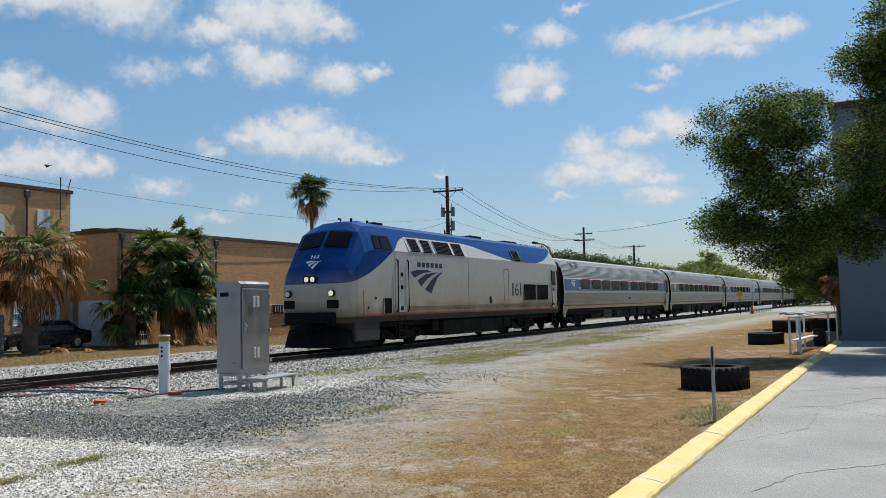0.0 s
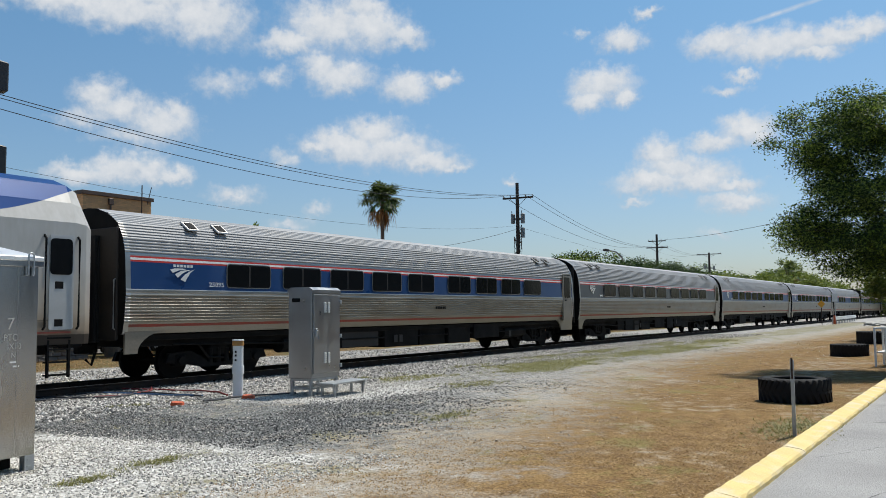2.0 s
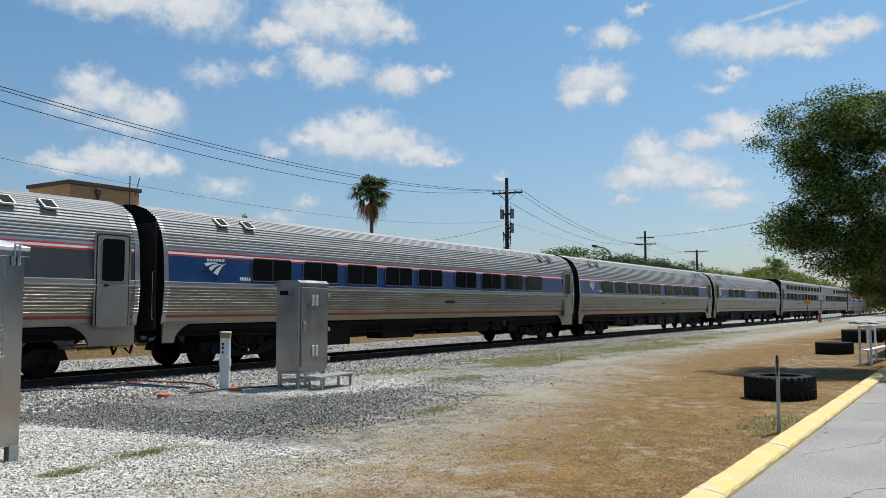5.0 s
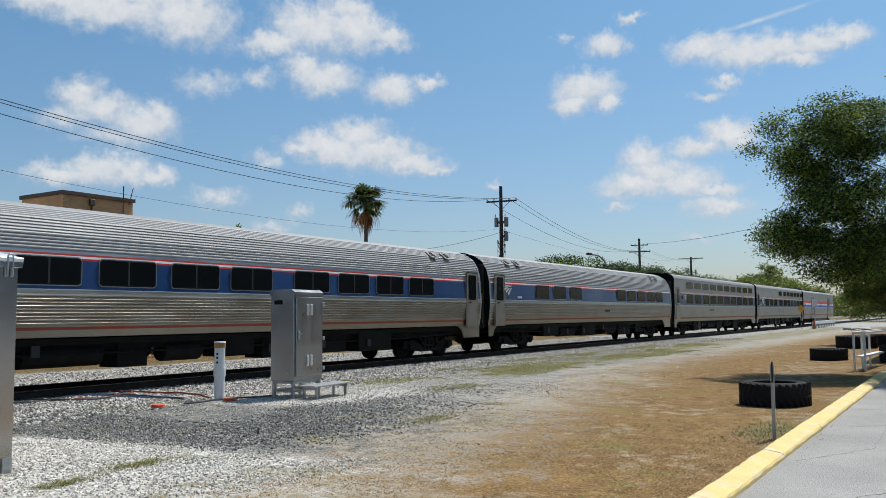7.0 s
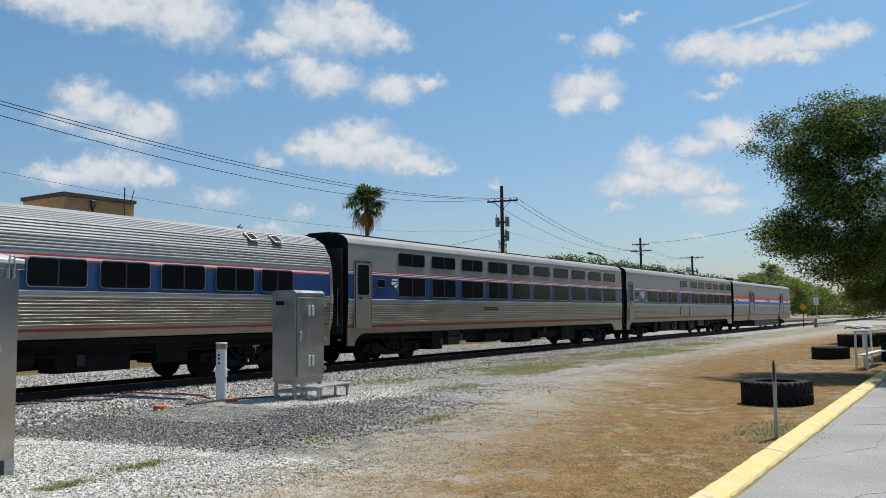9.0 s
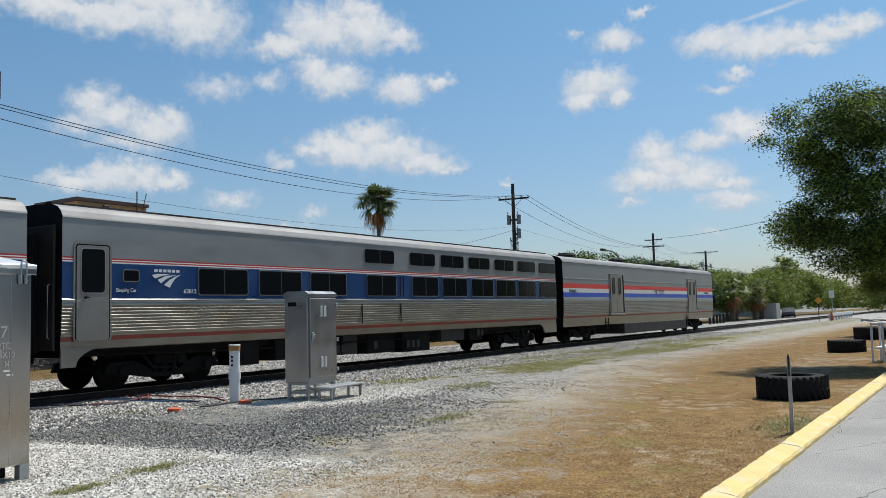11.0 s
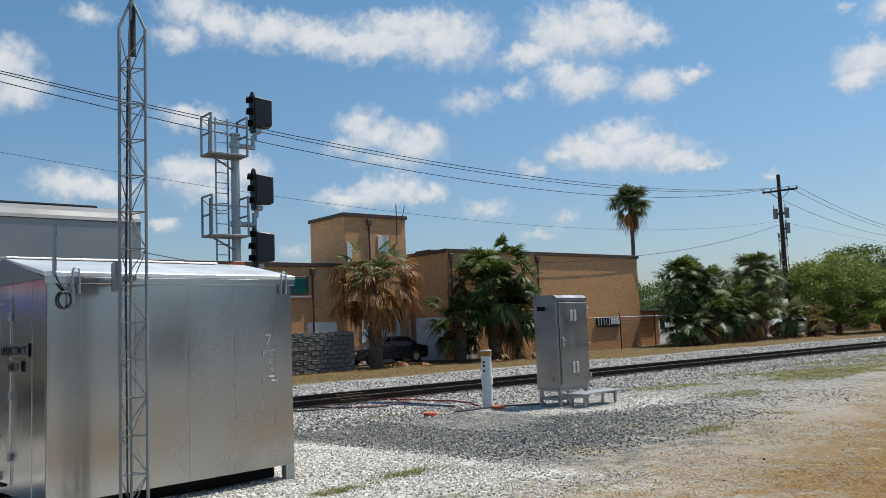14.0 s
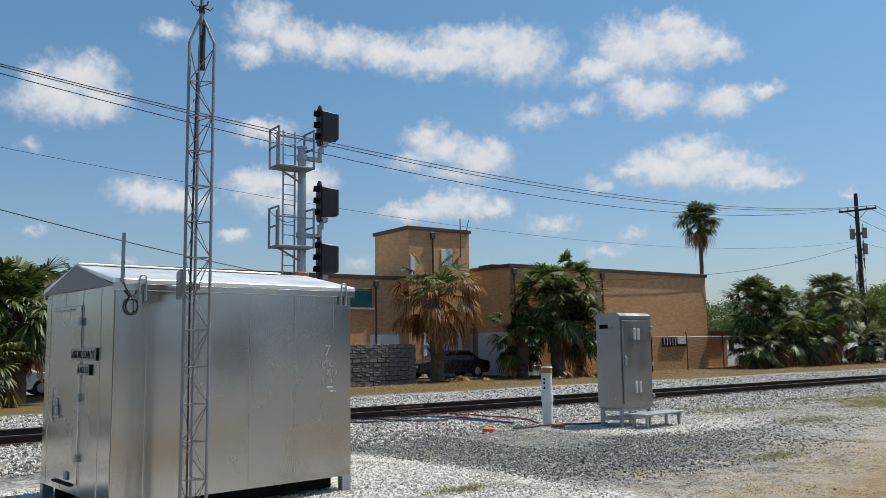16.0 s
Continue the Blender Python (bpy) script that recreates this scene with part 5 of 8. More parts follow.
def locomotive():
    c = thing("diesel_locomotive", "silver diesel locomotive with blue nose, numbered 161", "locomotive")
    L = 21.0
    # sections from the nose back: place, half width, shoulder, half width on top, height of the top edge, crown
    secs = [(0.00, 1.150, 2.15, 1.06, 2.30, 2.34), (0.08, 1.320, 2.30, 1.20, 2.52, 2.58), (0.40, 1.500, 2.70, 1.30, 3.06, 3.15), (0.78, 1.560, 3.10, 1.33, 3.66, 3.80), (1.20, 1.575, 3.55, 1.28, 4.36, 4.52),
            (1.60, 1.575, 3.70, 1.18, 4.62, 4.84), (2.20, 1.575, 3.74, 1.13, 4.67, 4.92), (3.30, 1.575, 3.74, 1.12, 4.66, 4.90), (20.60, 1.575, 3.74, 1.12, 4.63, 4.86), (20.86, 1.560, 3.70, 1.10, 4.50, 4.70), (21.00, 1.520, 3.60, 1.02, 4.22, 4.40)]
    bm = bmesh.new()
    rings = []
    for x, w, zs, wt, zt, zc in secs:
        half = [(w * 0.985, 1.02), (w, 1.30), (w, 1.9), (w, zs), ((w + wt * 1.0) / 2 + 0.02, (zs + zt) / 2 + 0.02), (wt, zt), (wt * 0.55, zt + (zc - zt) * 0.8), (0, zc)]
        sect = [(-a, z) for a, z in half] + [(a, z) for a, z in half[::-1][1:]]
        rings.append([bm.verts.new((x - (0.10 * (1 - abs(y) / w) if x < 1.2 else 0), y, z)) for y, z in sect])
    for a, d in zip(rings, rings[1:]):
        for k in range(len(a) - 1):
            bm.faces.new((a[k], a[k + 1], d[k + 1], d[k]))
    bm.faces.new(rings[0][::-1]), bm.faces.new(rings[-1])
    bmesh.ops.bevel(bm, geom=[e for e in bm.edges if e.is_manifold and e.calc_face_angle(0) > 0.35 and e.verts[0].co.z > 1.1 and e.verts[1].co.z > 1.1 and max(v.co.x for v in e.verts) < 2.5], offset=0.05, segments=2, affect="EDGES")
    paint = loco_paint()
    part("body", bm, paint, c, "silver body with a blue nose and roof")
    bm = bmesh.new()
    box(bm, 3.2, -1.50, 1.0, 20.6, 1.50, 1.03)
    for s in (-1, 1):
        box(bm, 0.9, s * 1.583 - 0.006, 1.27, 20.5, s * 1.583 + 0.006, 1.31, mi=1)
        box(bm, 3.4, s * 1.58 - 0.012, 1.55, 20.1, s * 1.58 + 0.012, 1.57, mi=2)
    pieces("side_sill", bm, [BLACK, DULL_RED, GRIME], c)
    # windscreen
    for s in (-1, 1):
        bm = bmesh.new()
        q = [Vector((0.71, s * 0.10, 3.86)), Vector((0.785, s * 1.12, 3.755)), Vector((1.16, s * 1.08, 4.335)), Vector((1.13, s * 0.10, 4.435))]
        nrm = Vector((-0.79, 0, 0.61))
        lo = [bm.verts.new(v + nrm * 0.01) for v in q]
        hi = [bm.verts.new(v + nrm * 0.045) for v in q]
        bm.faces.new(lo[::-1]), bm.faces.new(hi)
        for i in range(4):
            bm.faces.new((lo[i], lo[(i + 1) % 4], hi[(i + 1) % 4], hi[i]))
        bmesh.ops.recalc_face_normals(bm, faces=bm.faces[:])
        part("windscreen", bm, GLASS, c)
        bm = bmesh.new()
        pipe(bm, [q[0] + nrm * 0.06, (q[0] + q[1]) / 2 + nrm * 0.07, (q[1] + q[2]) / 2 + nrm * 0.06 - Vector((0.2, s * 0.25, 0.2))], 0.012)
        part("wiper", bm, BLACK, c)
        # cab side windows, in the leaning upper side
        for x, w in ((1.90, 0.42), (2.38, 0.74)):
            m = pose(x, s * 1.545, 3.74, 90 + (-s * 0), 0, 0)
            bm = bmesh.new()
            y0, y1 = s * 1.572, s * 1.352
            quad = [(x, y0, 3.78), (x + w, y0, 3.78), (x + w, y1, 4.30), (x + 0.05, y1, 4.30)]
            nv = Vector((0, s * 0.87, 0.5))
            lo = [bm.verts.new(Vector(v)) for v in quad]
            hi = [bm.verts.new(Vector(v) + nv * 0.014) for v in quad]
            bm.faces.new(lo), bm.faces.new(hi[::-1])
            for i in range(4):
                bm.faces.new((lo[i], lo[(i + 1) % 4], hi[(i + 1) % 4], hi[i]))
            bmesh.ops.recalc_face_normals(bm, faces=bm.faces[:])
            part("cab_window", bm, GLASS, c)
    # headlights, ditch lights, dark boxes on the nose
    def lamp(x, y, z, r, glow):
        bm = bmesh.new()
        rod(bm, (x + 0.3, y, z), (x - 0.03, y, z), r * 1.25, n=16)
        o = part("headlamp", bm, BLACK, c)
        bm = bmesh.new()
        rod(bm, (x - 0.02, y, z), (x - 0.045, y, z), r, n=16)
        part("lens", bm, HEAD_GLOW if glow else LAMP_GLASS, o)

    lamp(-0.045, -0.14, 2.62, 0.095, True), lamp(-0.045, 0.14, 2.62, 0.095, True)
    lamp(-0.08, -0.98, 2.10, 0.10, True), lamp(-0.08, 0.98, 2.10, 0.10, False)
    for y in (-0.98, 0.98):
        bm = bmesh.new()
        box(bm, -0.05, y - 0.24, 1.56, 0.3, y + 0.24, 1.86, 0.02)
        part("step_box", bm, BLACK, c)
        bm = bmesh.new()
        rod(bm, (0.5, y * 0.95, 2.72), (0.16, y * 0.95, 2.66), 0.06, n=10)
        part("marker_lamp", bm, BLACK, c)
    o = swoosh(c, 0, 0, 0.70, 0.36, WHITE, -1, 0)
    o.matrix_basis = pose(0.055, 0.36, 3.0, 62, 0, -90)
    for ch, off, wide in (("1", 0.0, 0.055), ("6", 0.11, 0.13), ("1", 0.29, 0.055)):
        words("digit", ch, 0.20, pose(0.26, 0.18 - off, 3.40, 62, 0, -90), WHITE, c, wide)
    bm = bmesh.new()
    box(bm, -0.14, -1.12, 1.0, 0.5, 1.12, 1.42, 0.04)
    part("buffer_beam", bm, BLACK, c)
    bm = bmesh.new()
    box(bm, -0.05, -0.32, 2.49, 0.25, 0.32, 2.75, 0.03)
    part("headlamp_housing", bm, BLACK, c)
    # number and emblem on the side, bars for the name
    for s in (-1, 1):
        swoosh(c, 4.46, 2.08, 2.76, 0.98, DARK_BLUE, s, 1.574)
        bars(c, 5.02, 3.16, 2.2, 0.20, 6, DARK_BLUE, s, 1.574)
    for ch, off, wide in (("1", 0.08, 0.16), ("6", 0.42, 0.46), ("1", 1.06, 0.16)):
        words("digit", ch, 0.92, pose(14.42 + off, -1.577, 1.99, 90, 0, 0), DARK_BLUE, c, wide)
    for x, z, w, h, n in ((15.9, 1.76, 1.70, 0.82, 14), (17.68, 1.76, 1.72, 0.82, 14), (2.42, 1.32, 0.62, 0.58, 10)):
        grille(c, x, z, w, h, n)
    lean = 26
    for x, w in ((4.5, 0.80), (5.52, 0.80), (6.6, 1.5), (8.25, 0.98)):
        grille(c, x, 3.78, w, 0.60, 9, -1.585, lean)
    grille(c, 14.7, 3.80, 0.98, 0.54, 8, -1.58, lean)
    for x in (4.36, 5.38, 6.42, 8.12, 9.28):
        bm = bmesh.new()
        box(bm, 0, 0, 0, 0.09, 0.68, 0.035, 0.01, pose(x, -1.582, 3.75, 90 - lean, 0, 0))
        part("grille_post", bm, WHITE, c)
    # doors with long hand rails and ladders, front and rear
    for x in (3.42, 19.85):
        bm = bmesh.new()
        slab(bm, round_rect(0.58, 2.1, 0.05), 0.015, pose(x + 0.12, -1.578, 1.35, 90, 0, 0))
        d = part("cab_door", bm, SILVER, c)
        for q in (x, x + 0.80):
            bm = bmesh.new()
            pipe(bm, [(q, -1.57, 1.36), (q, -1.64, 1.42), (q, -1.64, 3.35), (q, -1.57, 3.42)], 0.028)
            part("hand_rail", bm, BLACK, d)
        bm = bmesh.new()
        for q in (x + 0.12, x + 0.62):
            box(bm, q, -1.56, 0.30, q + 0.05, -1.50, 1.30)
        for z in (0.34, 0.62, 0.9, 1.15):
            box(bm, x + 0.12, -1.58, z, x + 0.67, -1.40, z + 0.035)
        pieces("ladder_rung", bm, BLACK, c)
        for z in (1.42, 2.25, 2.75):
            bm = bmesh.new()
            box(bm, x + 0.25, -1.60, z, x + 0.45, -1.575, z + 0.16, 0.005)
            part("door_latch", bm, BLACK, d)
    bm = bmesh.new()
    slab(bm, round_rect(0.52, 0.80, 0.09), 0.02, pose(19.98, -1.593, 2.56, 90, 0, 0))
    part("rear_door_window", bm, GLASS, c)
    bm = bmesh.new()
    box(bm, 11.8, -1.59, 1.62, 12.02, -1.575, 1.95, 0.01)
    for x, z in ((1.9, 1.9), (1.4, 1.55)):
        rod(bm, (x, -1.57, z), (x, -1.59, z), 0.05, n=10)
    rod(bm, (12.15, -1.57, 1.75), (12.15, -1.59, 1.75), 0.03, n=8)
    pieces("filler_flap", bm, BLACK, c)
    bm = bmesh.new()
    for x in (14.05, 13.5):
        box(bm, x, -1.582, 1.74, x + 0.012, -1.57, 3.3)
    box(bm, 13.5, -1.582, 3.29, 14.06, -1.57, 3.302)
    for x in (1.10, 3.3, 9.6):
        box(bm, x, -1.582, 1.3, x + 0.01, -1.573, 2.2 if x < 2 else 3.72)
    pieces("panel_seam", bm, UNDER_GREY, c)
    # pilot, coupler, hoses
    bm = bmesh.new()
    out = [(-0.18, 0.0), (0.2, -1.40), (1.9, -1.5), (1.9, 1.5), (0.2, 1.40)]
    lo = [bm.verts.new((x, y, 0.13)) for x, y in out]
    hi = [bm.verts.new((x + 0.25 if x < 0.5 else x, y * 0.98, 0.78)) for x, y in out]
    bm.faces.new(lo), bm.faces.new(hi[::-1])
    for i in range(5):
        bm.faces.new((lo[i], hi[i], hi[(i + 1) % 5], lo[(i + 1) % 5]))
    part("pilot", bm, BLACK, c, "blackened steel snow plough")
    bm = bmesh.new()
    box(bm, -0.55, -0.16, 0.68, 0.4, 0.16, 1.02, 0.04)
    box(bm, 0.02, -0.62, 0.78, 0.3, 0.62, 1.16, 0.02)
    for s in (-1, 1):
        pipe(bm, [(0.05, s * 0.5, 0.95), (-0.25, s * 0.5, 0.88), (-0.32, s * 0.5, 0.5), (-0.12, s * 0.62, 0.45)], 0.04)
        pipe(bm, [(0.05, s * 0.75, 1.0), (-0.2, s * 0.85, 1.0), (-0.2, s * 1.15, 0.95)], 0.03)
        box(bm, 0.05, s * 1.05 - 0.16, 1.0, 0.4, s * 1.05 + 0.16, 1.24, 0.02)
    part("coupler", bm, BLACK, c)
    bm = bmesh.new()
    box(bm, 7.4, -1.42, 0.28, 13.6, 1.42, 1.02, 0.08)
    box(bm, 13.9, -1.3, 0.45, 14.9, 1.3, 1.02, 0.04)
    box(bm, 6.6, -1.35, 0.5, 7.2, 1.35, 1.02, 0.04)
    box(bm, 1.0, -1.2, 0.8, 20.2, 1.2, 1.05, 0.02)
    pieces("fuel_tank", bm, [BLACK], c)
    bm = bmesh.new()
    box(bm, 0.62, -1.53, 0.34, 2.25, 1.53, 1.24, 0.05)
    part("pilot_skirt", bm, GRIME_GREY, c, "dust-grey steel skirt beside the pilot")
    bm = bmesh.new()
    for x in (3.0, 1.9):
        rod(bm, (x, -0.5, 4.64), (x, -0.5, 4.82), 0.05, n=8)
    box(bm, 3.4, -0.6, 4.66, 4.0, -0.2, 4.79, 0.03)
    box(bm, 2.5, -0.3, 4.67, 2.8, 0.2, 4.79, 0.02)
    pipe(bm, [(2.2, 0.2, 4.66), (2.2, 0.2, 4.86), (2.05, 0.2, 4.86)], 0.04)
    box(bm, 12.0, -0.55, 4.60, 13.2, 0.55, 4.80, 0.05)
    box(bm, 16.0, -0.55, 4.60, 17.6, 0.55, 4.77, 0.05)
    for v in bm.verts:
        v.co.z += 0.16
    pieces("roof_equipment", bm, BLACK, c)
    bm = bmesh.new()
    box(bm, L - 0.02, -0.7, 0.9, L + 0.4, 0.7, 3.2, 0.05)
    part("gangway", bm, RUBBER, c)
    for x in (4.3, 16.6):
        bogie(c, x, 2.75)
    return c


TRAIN = [(locomotive(), 23.70)]
labels = ("stainless steel passenger coach with blue window band, behind the locomotive", "stainless steel passenger coach with charcoal grey window band", "stainless steel passenger coach with long row of windows and blue band", "stainless steel passenger coach with blue band and white emblem", "stainless steel cafe car with a gap between its windows")
for i, (lab, wins, dx) in enumerate(zip(labels, (COACH_WINS, COACH_WINS, LONG_WINS, LONG_WINS, CAFE_WINS), (24.02, 24.02, 24.02, 24.02, 0.4))):
    TRAIN.append((day_coach(lab, wins, dx, {0: "25095", 3: "25041"}.get(i, ""), 20 + i, i == 1), 45.60 + 26.0 * i))
full_rows = [(0.7 + 2.18 * i, 1.68) for i in range(11)]
TRAIN.append((sleeper_car("two-tier windowed sleeping car with blue band and grey upper side", full_rows[1:], full_rows[1:], 0.35, 31), 45.60 + 130.0))
TRAIN.append((sleeper_car("sleeping car lettered Sleeping Car, upper windows over half its length", [(3.88, 1.7), (6.04, 1.7), (8.17, 1.65), (10.9, 1.6), (13.5, 1.62), (15.47, 1.7), (17.56, 1.68), (19.55, 1.64), (21.48, 1.62), (23.55, 1.66)], [(10.8, 1.62), (13.36, 1.6), (15.36, 1.62), (17.36, 1.64), (19.43, 1.64), (21.45, 1.66), (23.52, 1.66)], 0.32, 32, True), 45.60 + 156.0))
TRAIN.append((baggage_car(), 45.60 + 182.0))

# ---- signal hut, mast and track-side equipment ----
def ring_lug(name, parent, x, z):
    """A bolted lifting plate with a shackle."""
    bm = bmesh.new()
    box(bm, x - 0.055, -0.035, z - 0.11, x - 0.025, -0.005, z + 0.11, 0.006)
    box(bm, x + 0.025, -0.035, z - 0.11, x + 0.055, -0.005, z + 0.11, 0.006)
    pts = [(x - 0.035, -0.045, z - 0.10)] + [(x + 0.035 * math.cos(a), -0.045, z + 0.13 + 0.035 * math.sin(a)) for a in np.linspace(math.pi, 0, 7)] + [(x + 0.035, -0.045, z - 0.10)]
    pipe(bm, pts, 0.010)
    for q in (-0.07, 0.0, 0.07):
        rod(bm, (x - 0.04, -0.05, z + q), (x - 0.04, -0.03, z + q), 0.010, n=6)
        rod(bm, (x + 0.04, -0.05, z + q), (x + 0.04, -0.03, z + q), 0.010, n=6)
    return part(name, bm, GALV, parent)


def signal_hut():
    h = thing("signal_hut", "bright aluminium signal hut with a low gable roof, on short feet", "hut", m=pose(2.20, 9.11, 0.0, 0, 0, 6.4))
    L, W, Z0, Z1 = 3.0, 2.28, 0.18, 2.50
    ZR = 2.735
    bm = bmesh.new()
    prof = [(0, Z0), (0, Z1), (W / 2, ZR - 0.03), (W, Z1), (W, Z0)]
    lo = [bm.verts.new((0, y, z)) for y, z in prof]
    hi = [bm.verts.new((L, y, z)) for y, z in prof]
    bm.faces.new(lo), bm.faces.new(hi[::-1])
    for i in range(5):
        bm.faces.new((lo[i], hi[i], hi[(i + 1) % 5], lo[(i + 1) % 5]))
    bmesh.ops.recalc_face_normals(bm, faces=bm.faces[:])
    bmesh.ops.bevel(bm, geom=[e for e in bm.edges if abs(e.verts[0].co.z - e.verts[1].co.z) > 1.5], offset=0.012, segments=2, affect="EDGES")
    part("wall_shell", bm, ALU, h, "mill-finish aluminium sheet walls with upright seams")
    # shallow standing seams between the sheets
    for x in (0.02, 0.36, 0.95, 1.58, 2.18, 2.74):
        bm = bmesh.new()
        box(bm, x - 0.012, -0.006, Z0 + 0.02, x + 0.012, 0.002, Z1 - 0.03, 0.002)
        part("wall_seam", bm, ALU, h)
    for y in (0.38, 0.95, 1.55, 2.1):
        bm = bmesh.new()
        box(bm, -0.005, y - 0.01, Z0 + 0.02, 0.002, y + 0.01, Z1, 0.002)
        part("wall_seam", bm, ALU, h)
    o = 0.045
    bm = bmesh.new()
    out = [(-o, Z1 - 0.03), (-o, Z1 + 0.02), (W / 2, ZR + 0.02), (W + o, Z1 + 0.02), (W + o, Z1 - 0.03), (W / 2, ZR - 0.03)]
    lo = [bm.verts.new((-0.035, y, z)) for y, z in out]
    hi = [bm.verts.new((L + 0.035, y, z)) for y, z in out]
    bm.faces.new(lo), bm.faces.new(hi[::-1])
    for i in range(6):
        bm.faces.new((lo[i], hi[i], hi[(i + 1) % 6], lo[(i + 1) % 6]))
    bmesh.ops.recalc_face_normals(bm, faces=bm.faces[:])
    bmesh.ops.bevel(bm, geom=bm.edges[:], offset=0.006, segments=1, affect="EDGES")
    roof = part("roof", bm, ALU_BRIGHT, h, "bright low gable roof sheet")
    bm = bmesh.new()
    box(bm, -0.04, W / 2 - 0.10, ZR + 0.012, L * 0.86, W / 2 + 0.10, ZR + 0.03, 0.005)
    part("ridge_cap", bm, ALU_BRIGHT, roof)
    # folded caps that close the gables, and the fascia under the eaves
    for x0, x1 in ((-0.04, -0.002), (L + 0.002, L + 0.04)):
        bm = bmesh.new()
        tri = [(-o, Z1 - 0.045), (W / 2, ZR + 0.01), (W + o, Z1 - 0.045)]
        a_, b_g = [bm.verts.new((x0, y, z)) for y, z in tri], [bm.verts.new((x1, y, z)) for y, z in tri]
        bm.faces.new(a_), bm.faces.new(b_g[::-1])
        for i in range(3):
            bm.faces.new((a_[i], b_g[i], b_g[(i + 1) % 3], a_[(i + 1) % 3]))
        bmesh.ops.recalc_face_normals(bm, faces=bm.faces[:])
        # duller grey than the walls: the gable's shade is put into the colour
        part("gable_cap", bm, MAST_GALV, roof)
    for y0, y1 in ((-o, -o + 0.03), (W + o - 0.03, W + o)):
        bm = bmesh.new()
        box(bm, -0.03, y0, Z1 - 0.10, L + 0.03, y1, Z1 - 0.03, 0.004)
        part("fascia", bm, ALU, roof)
    for x in (0.28, 2.86):
        ring_lug("lifting_lug", h, x, Z1 - 0.10)
    # end door with hinges, latch and stiffening creases
    bm = bmesh.new()
    box(bm, -0.022, 0.95, Z0 + 0.12, 0.0, 1.95, Z1 - 0.22, 0.008)
    d = part("door", bm, ALU, h, "flush aluminium door")
    bm = bmesh.new()
    box(bm, -0.05, 1.20, Z1 - 0.27, -0.02, 1.75, Z1 - 0.25)
    for z in (0.55, 1.2, 2.05):
        box(bm, -0.04, 0.93, z, -0.01, 0.99, z + 0.09, 0.004)
    pieces("hinge", bm, GALV, d)
    bm = bmesh.new()
    box(bm, -0.05, 1.62, 1.14, -0.02, 1.76, 1.22, 0.006)
    pipe(bm, [(-0.05, 1.69, 1.35), (-0.07, 1.69, 1.30), (-0.07, 1.69, 1.0), (-0.05, 1.69, 0.96)], 0.012)
    box(bm, -0.06, 1.60, 1.02, -0.02, 1.70, 1.14, 0.01)
    box(bm, -0.045, 1.20, 0.33, -0.02, 1.30, 0.42, 0.006)
    pieces("latch", bm, GALV, d)
    bm = bmesh.new()
    box(bm, -0.03, 1.15, 0.26, -0.002, 1.75, 0.285)
    part("kick_plate", bm, RUBBER, h)
    bm = bmesh.new()
    box(bm, -0.034, 0.42, 1.66, -0.024, 1.20, 1.80)
    box(bm, -0.034, 0.62, 1.50, -0.024, 0.98, 1.62)
    plate = part("name_plate", bm, CAB_GREY, h, "pale grey name plate with black letters")
    words("lettering", "LAKELAND CONN. \"A\"", 0.125, pose(-0.036, 1.18, 1.685, 90, 0, -90), BLACK, plate, 0.74, 0.001)
    words("lettering", "A-851.15", 0.10, pose(-0.036, 0.97, 1.525, 90, 0, -90), BLACK, plate, 0.34, 0.001)
    # chalk marks on the long wall
    for txt, x, z, s, w in (("7", 2.60, 1.66, 0.20, 0.09), ("PTC", 2.56, 1.53, 0.11, 0.17), ("8X10", 2.58, 1.43, 0.10, 0.20), ("N", 2.66, 1.33, 0.09, 0.05)):
        words("chalk_mark", txt, s, pose(x, -0.004, z, 90, 0, 0), CONCRETE, h, w, 0.0008)
    for i, (x, z) in enumerate(((2.64, 1.27), (2.68, 1.22))):
        bm = bmesh.new()
        box(bm, x, -0.005, z, x + 0.08, -0.003, z + 0.02, 0, pose(0, 0, 0))
        part("chalk_mark", bm, WHITE, h)
    # feet and skids
    for x, y in ((0.0, 0.0), (L - 0.13, 0.0), (0.0, W - 0.10), (L - 0.13, W - 0.10)):
        bm = bmesh.new()
        box(bm, x, y, 0.0, x + 0.13, y + 0.10, Z0 + 0.01, 0.006)
        for z in (0.04, 0.12):
            box(bm, x + 0.03, y - 0.004, z, x + 0.10, y + 0.002, z + 0.018)
        part("foot", bm, GALV, h)
    bm = bmesh.new()
    for y in (0.22, W - 0.4):
        box(bm, 0.1, y, 0.02, L - 0.15, y + 0.16, Z0, 0.01)
    pieces("skid", bm, BLACK, h)
    # whip aerial with its coil of cable
    bm = bmesh.new()
    rod(bm, (0.06, -0.05, Z1 - 0.02), (0.06, -0.05, Z1 + 0.14), 0.022, n=8)
    rod(bm, (0.06, -0.05, Z1 + 0.10), (0.06, -0.05, Z1 + 0.50), 0.020, n=8)
    ant = part("aerial", bm, CAB_GREY, h)
    bm = bmesh.new()
    pts = [(0.06, -0.05, Z1), (0.10, -0.04, Z1 - 0.08), (0.16, -0.03, Z1 - 0.16)]
    for k in range(25):
        a = k / 24 * 4 * math.pi
        pts.append((0.17 + 0.065 * math.sin(a), -0.03 - 0.004 * (k % 3), Z1 - 0.27 + 0.085 * math.cos(a)))
    pipe(bm, pts, 0.011)
    part("cable_coil", bm, WIRE, ant)
    bm = bmesh.new()
    box(bm, 0.20, -0.03, Z1 - 0.32, 0.28, 0.0, Z1 - 0.14, 0.004)
    part("cable_bracket", bm, GALV, ant)
    return h


signal_hut()


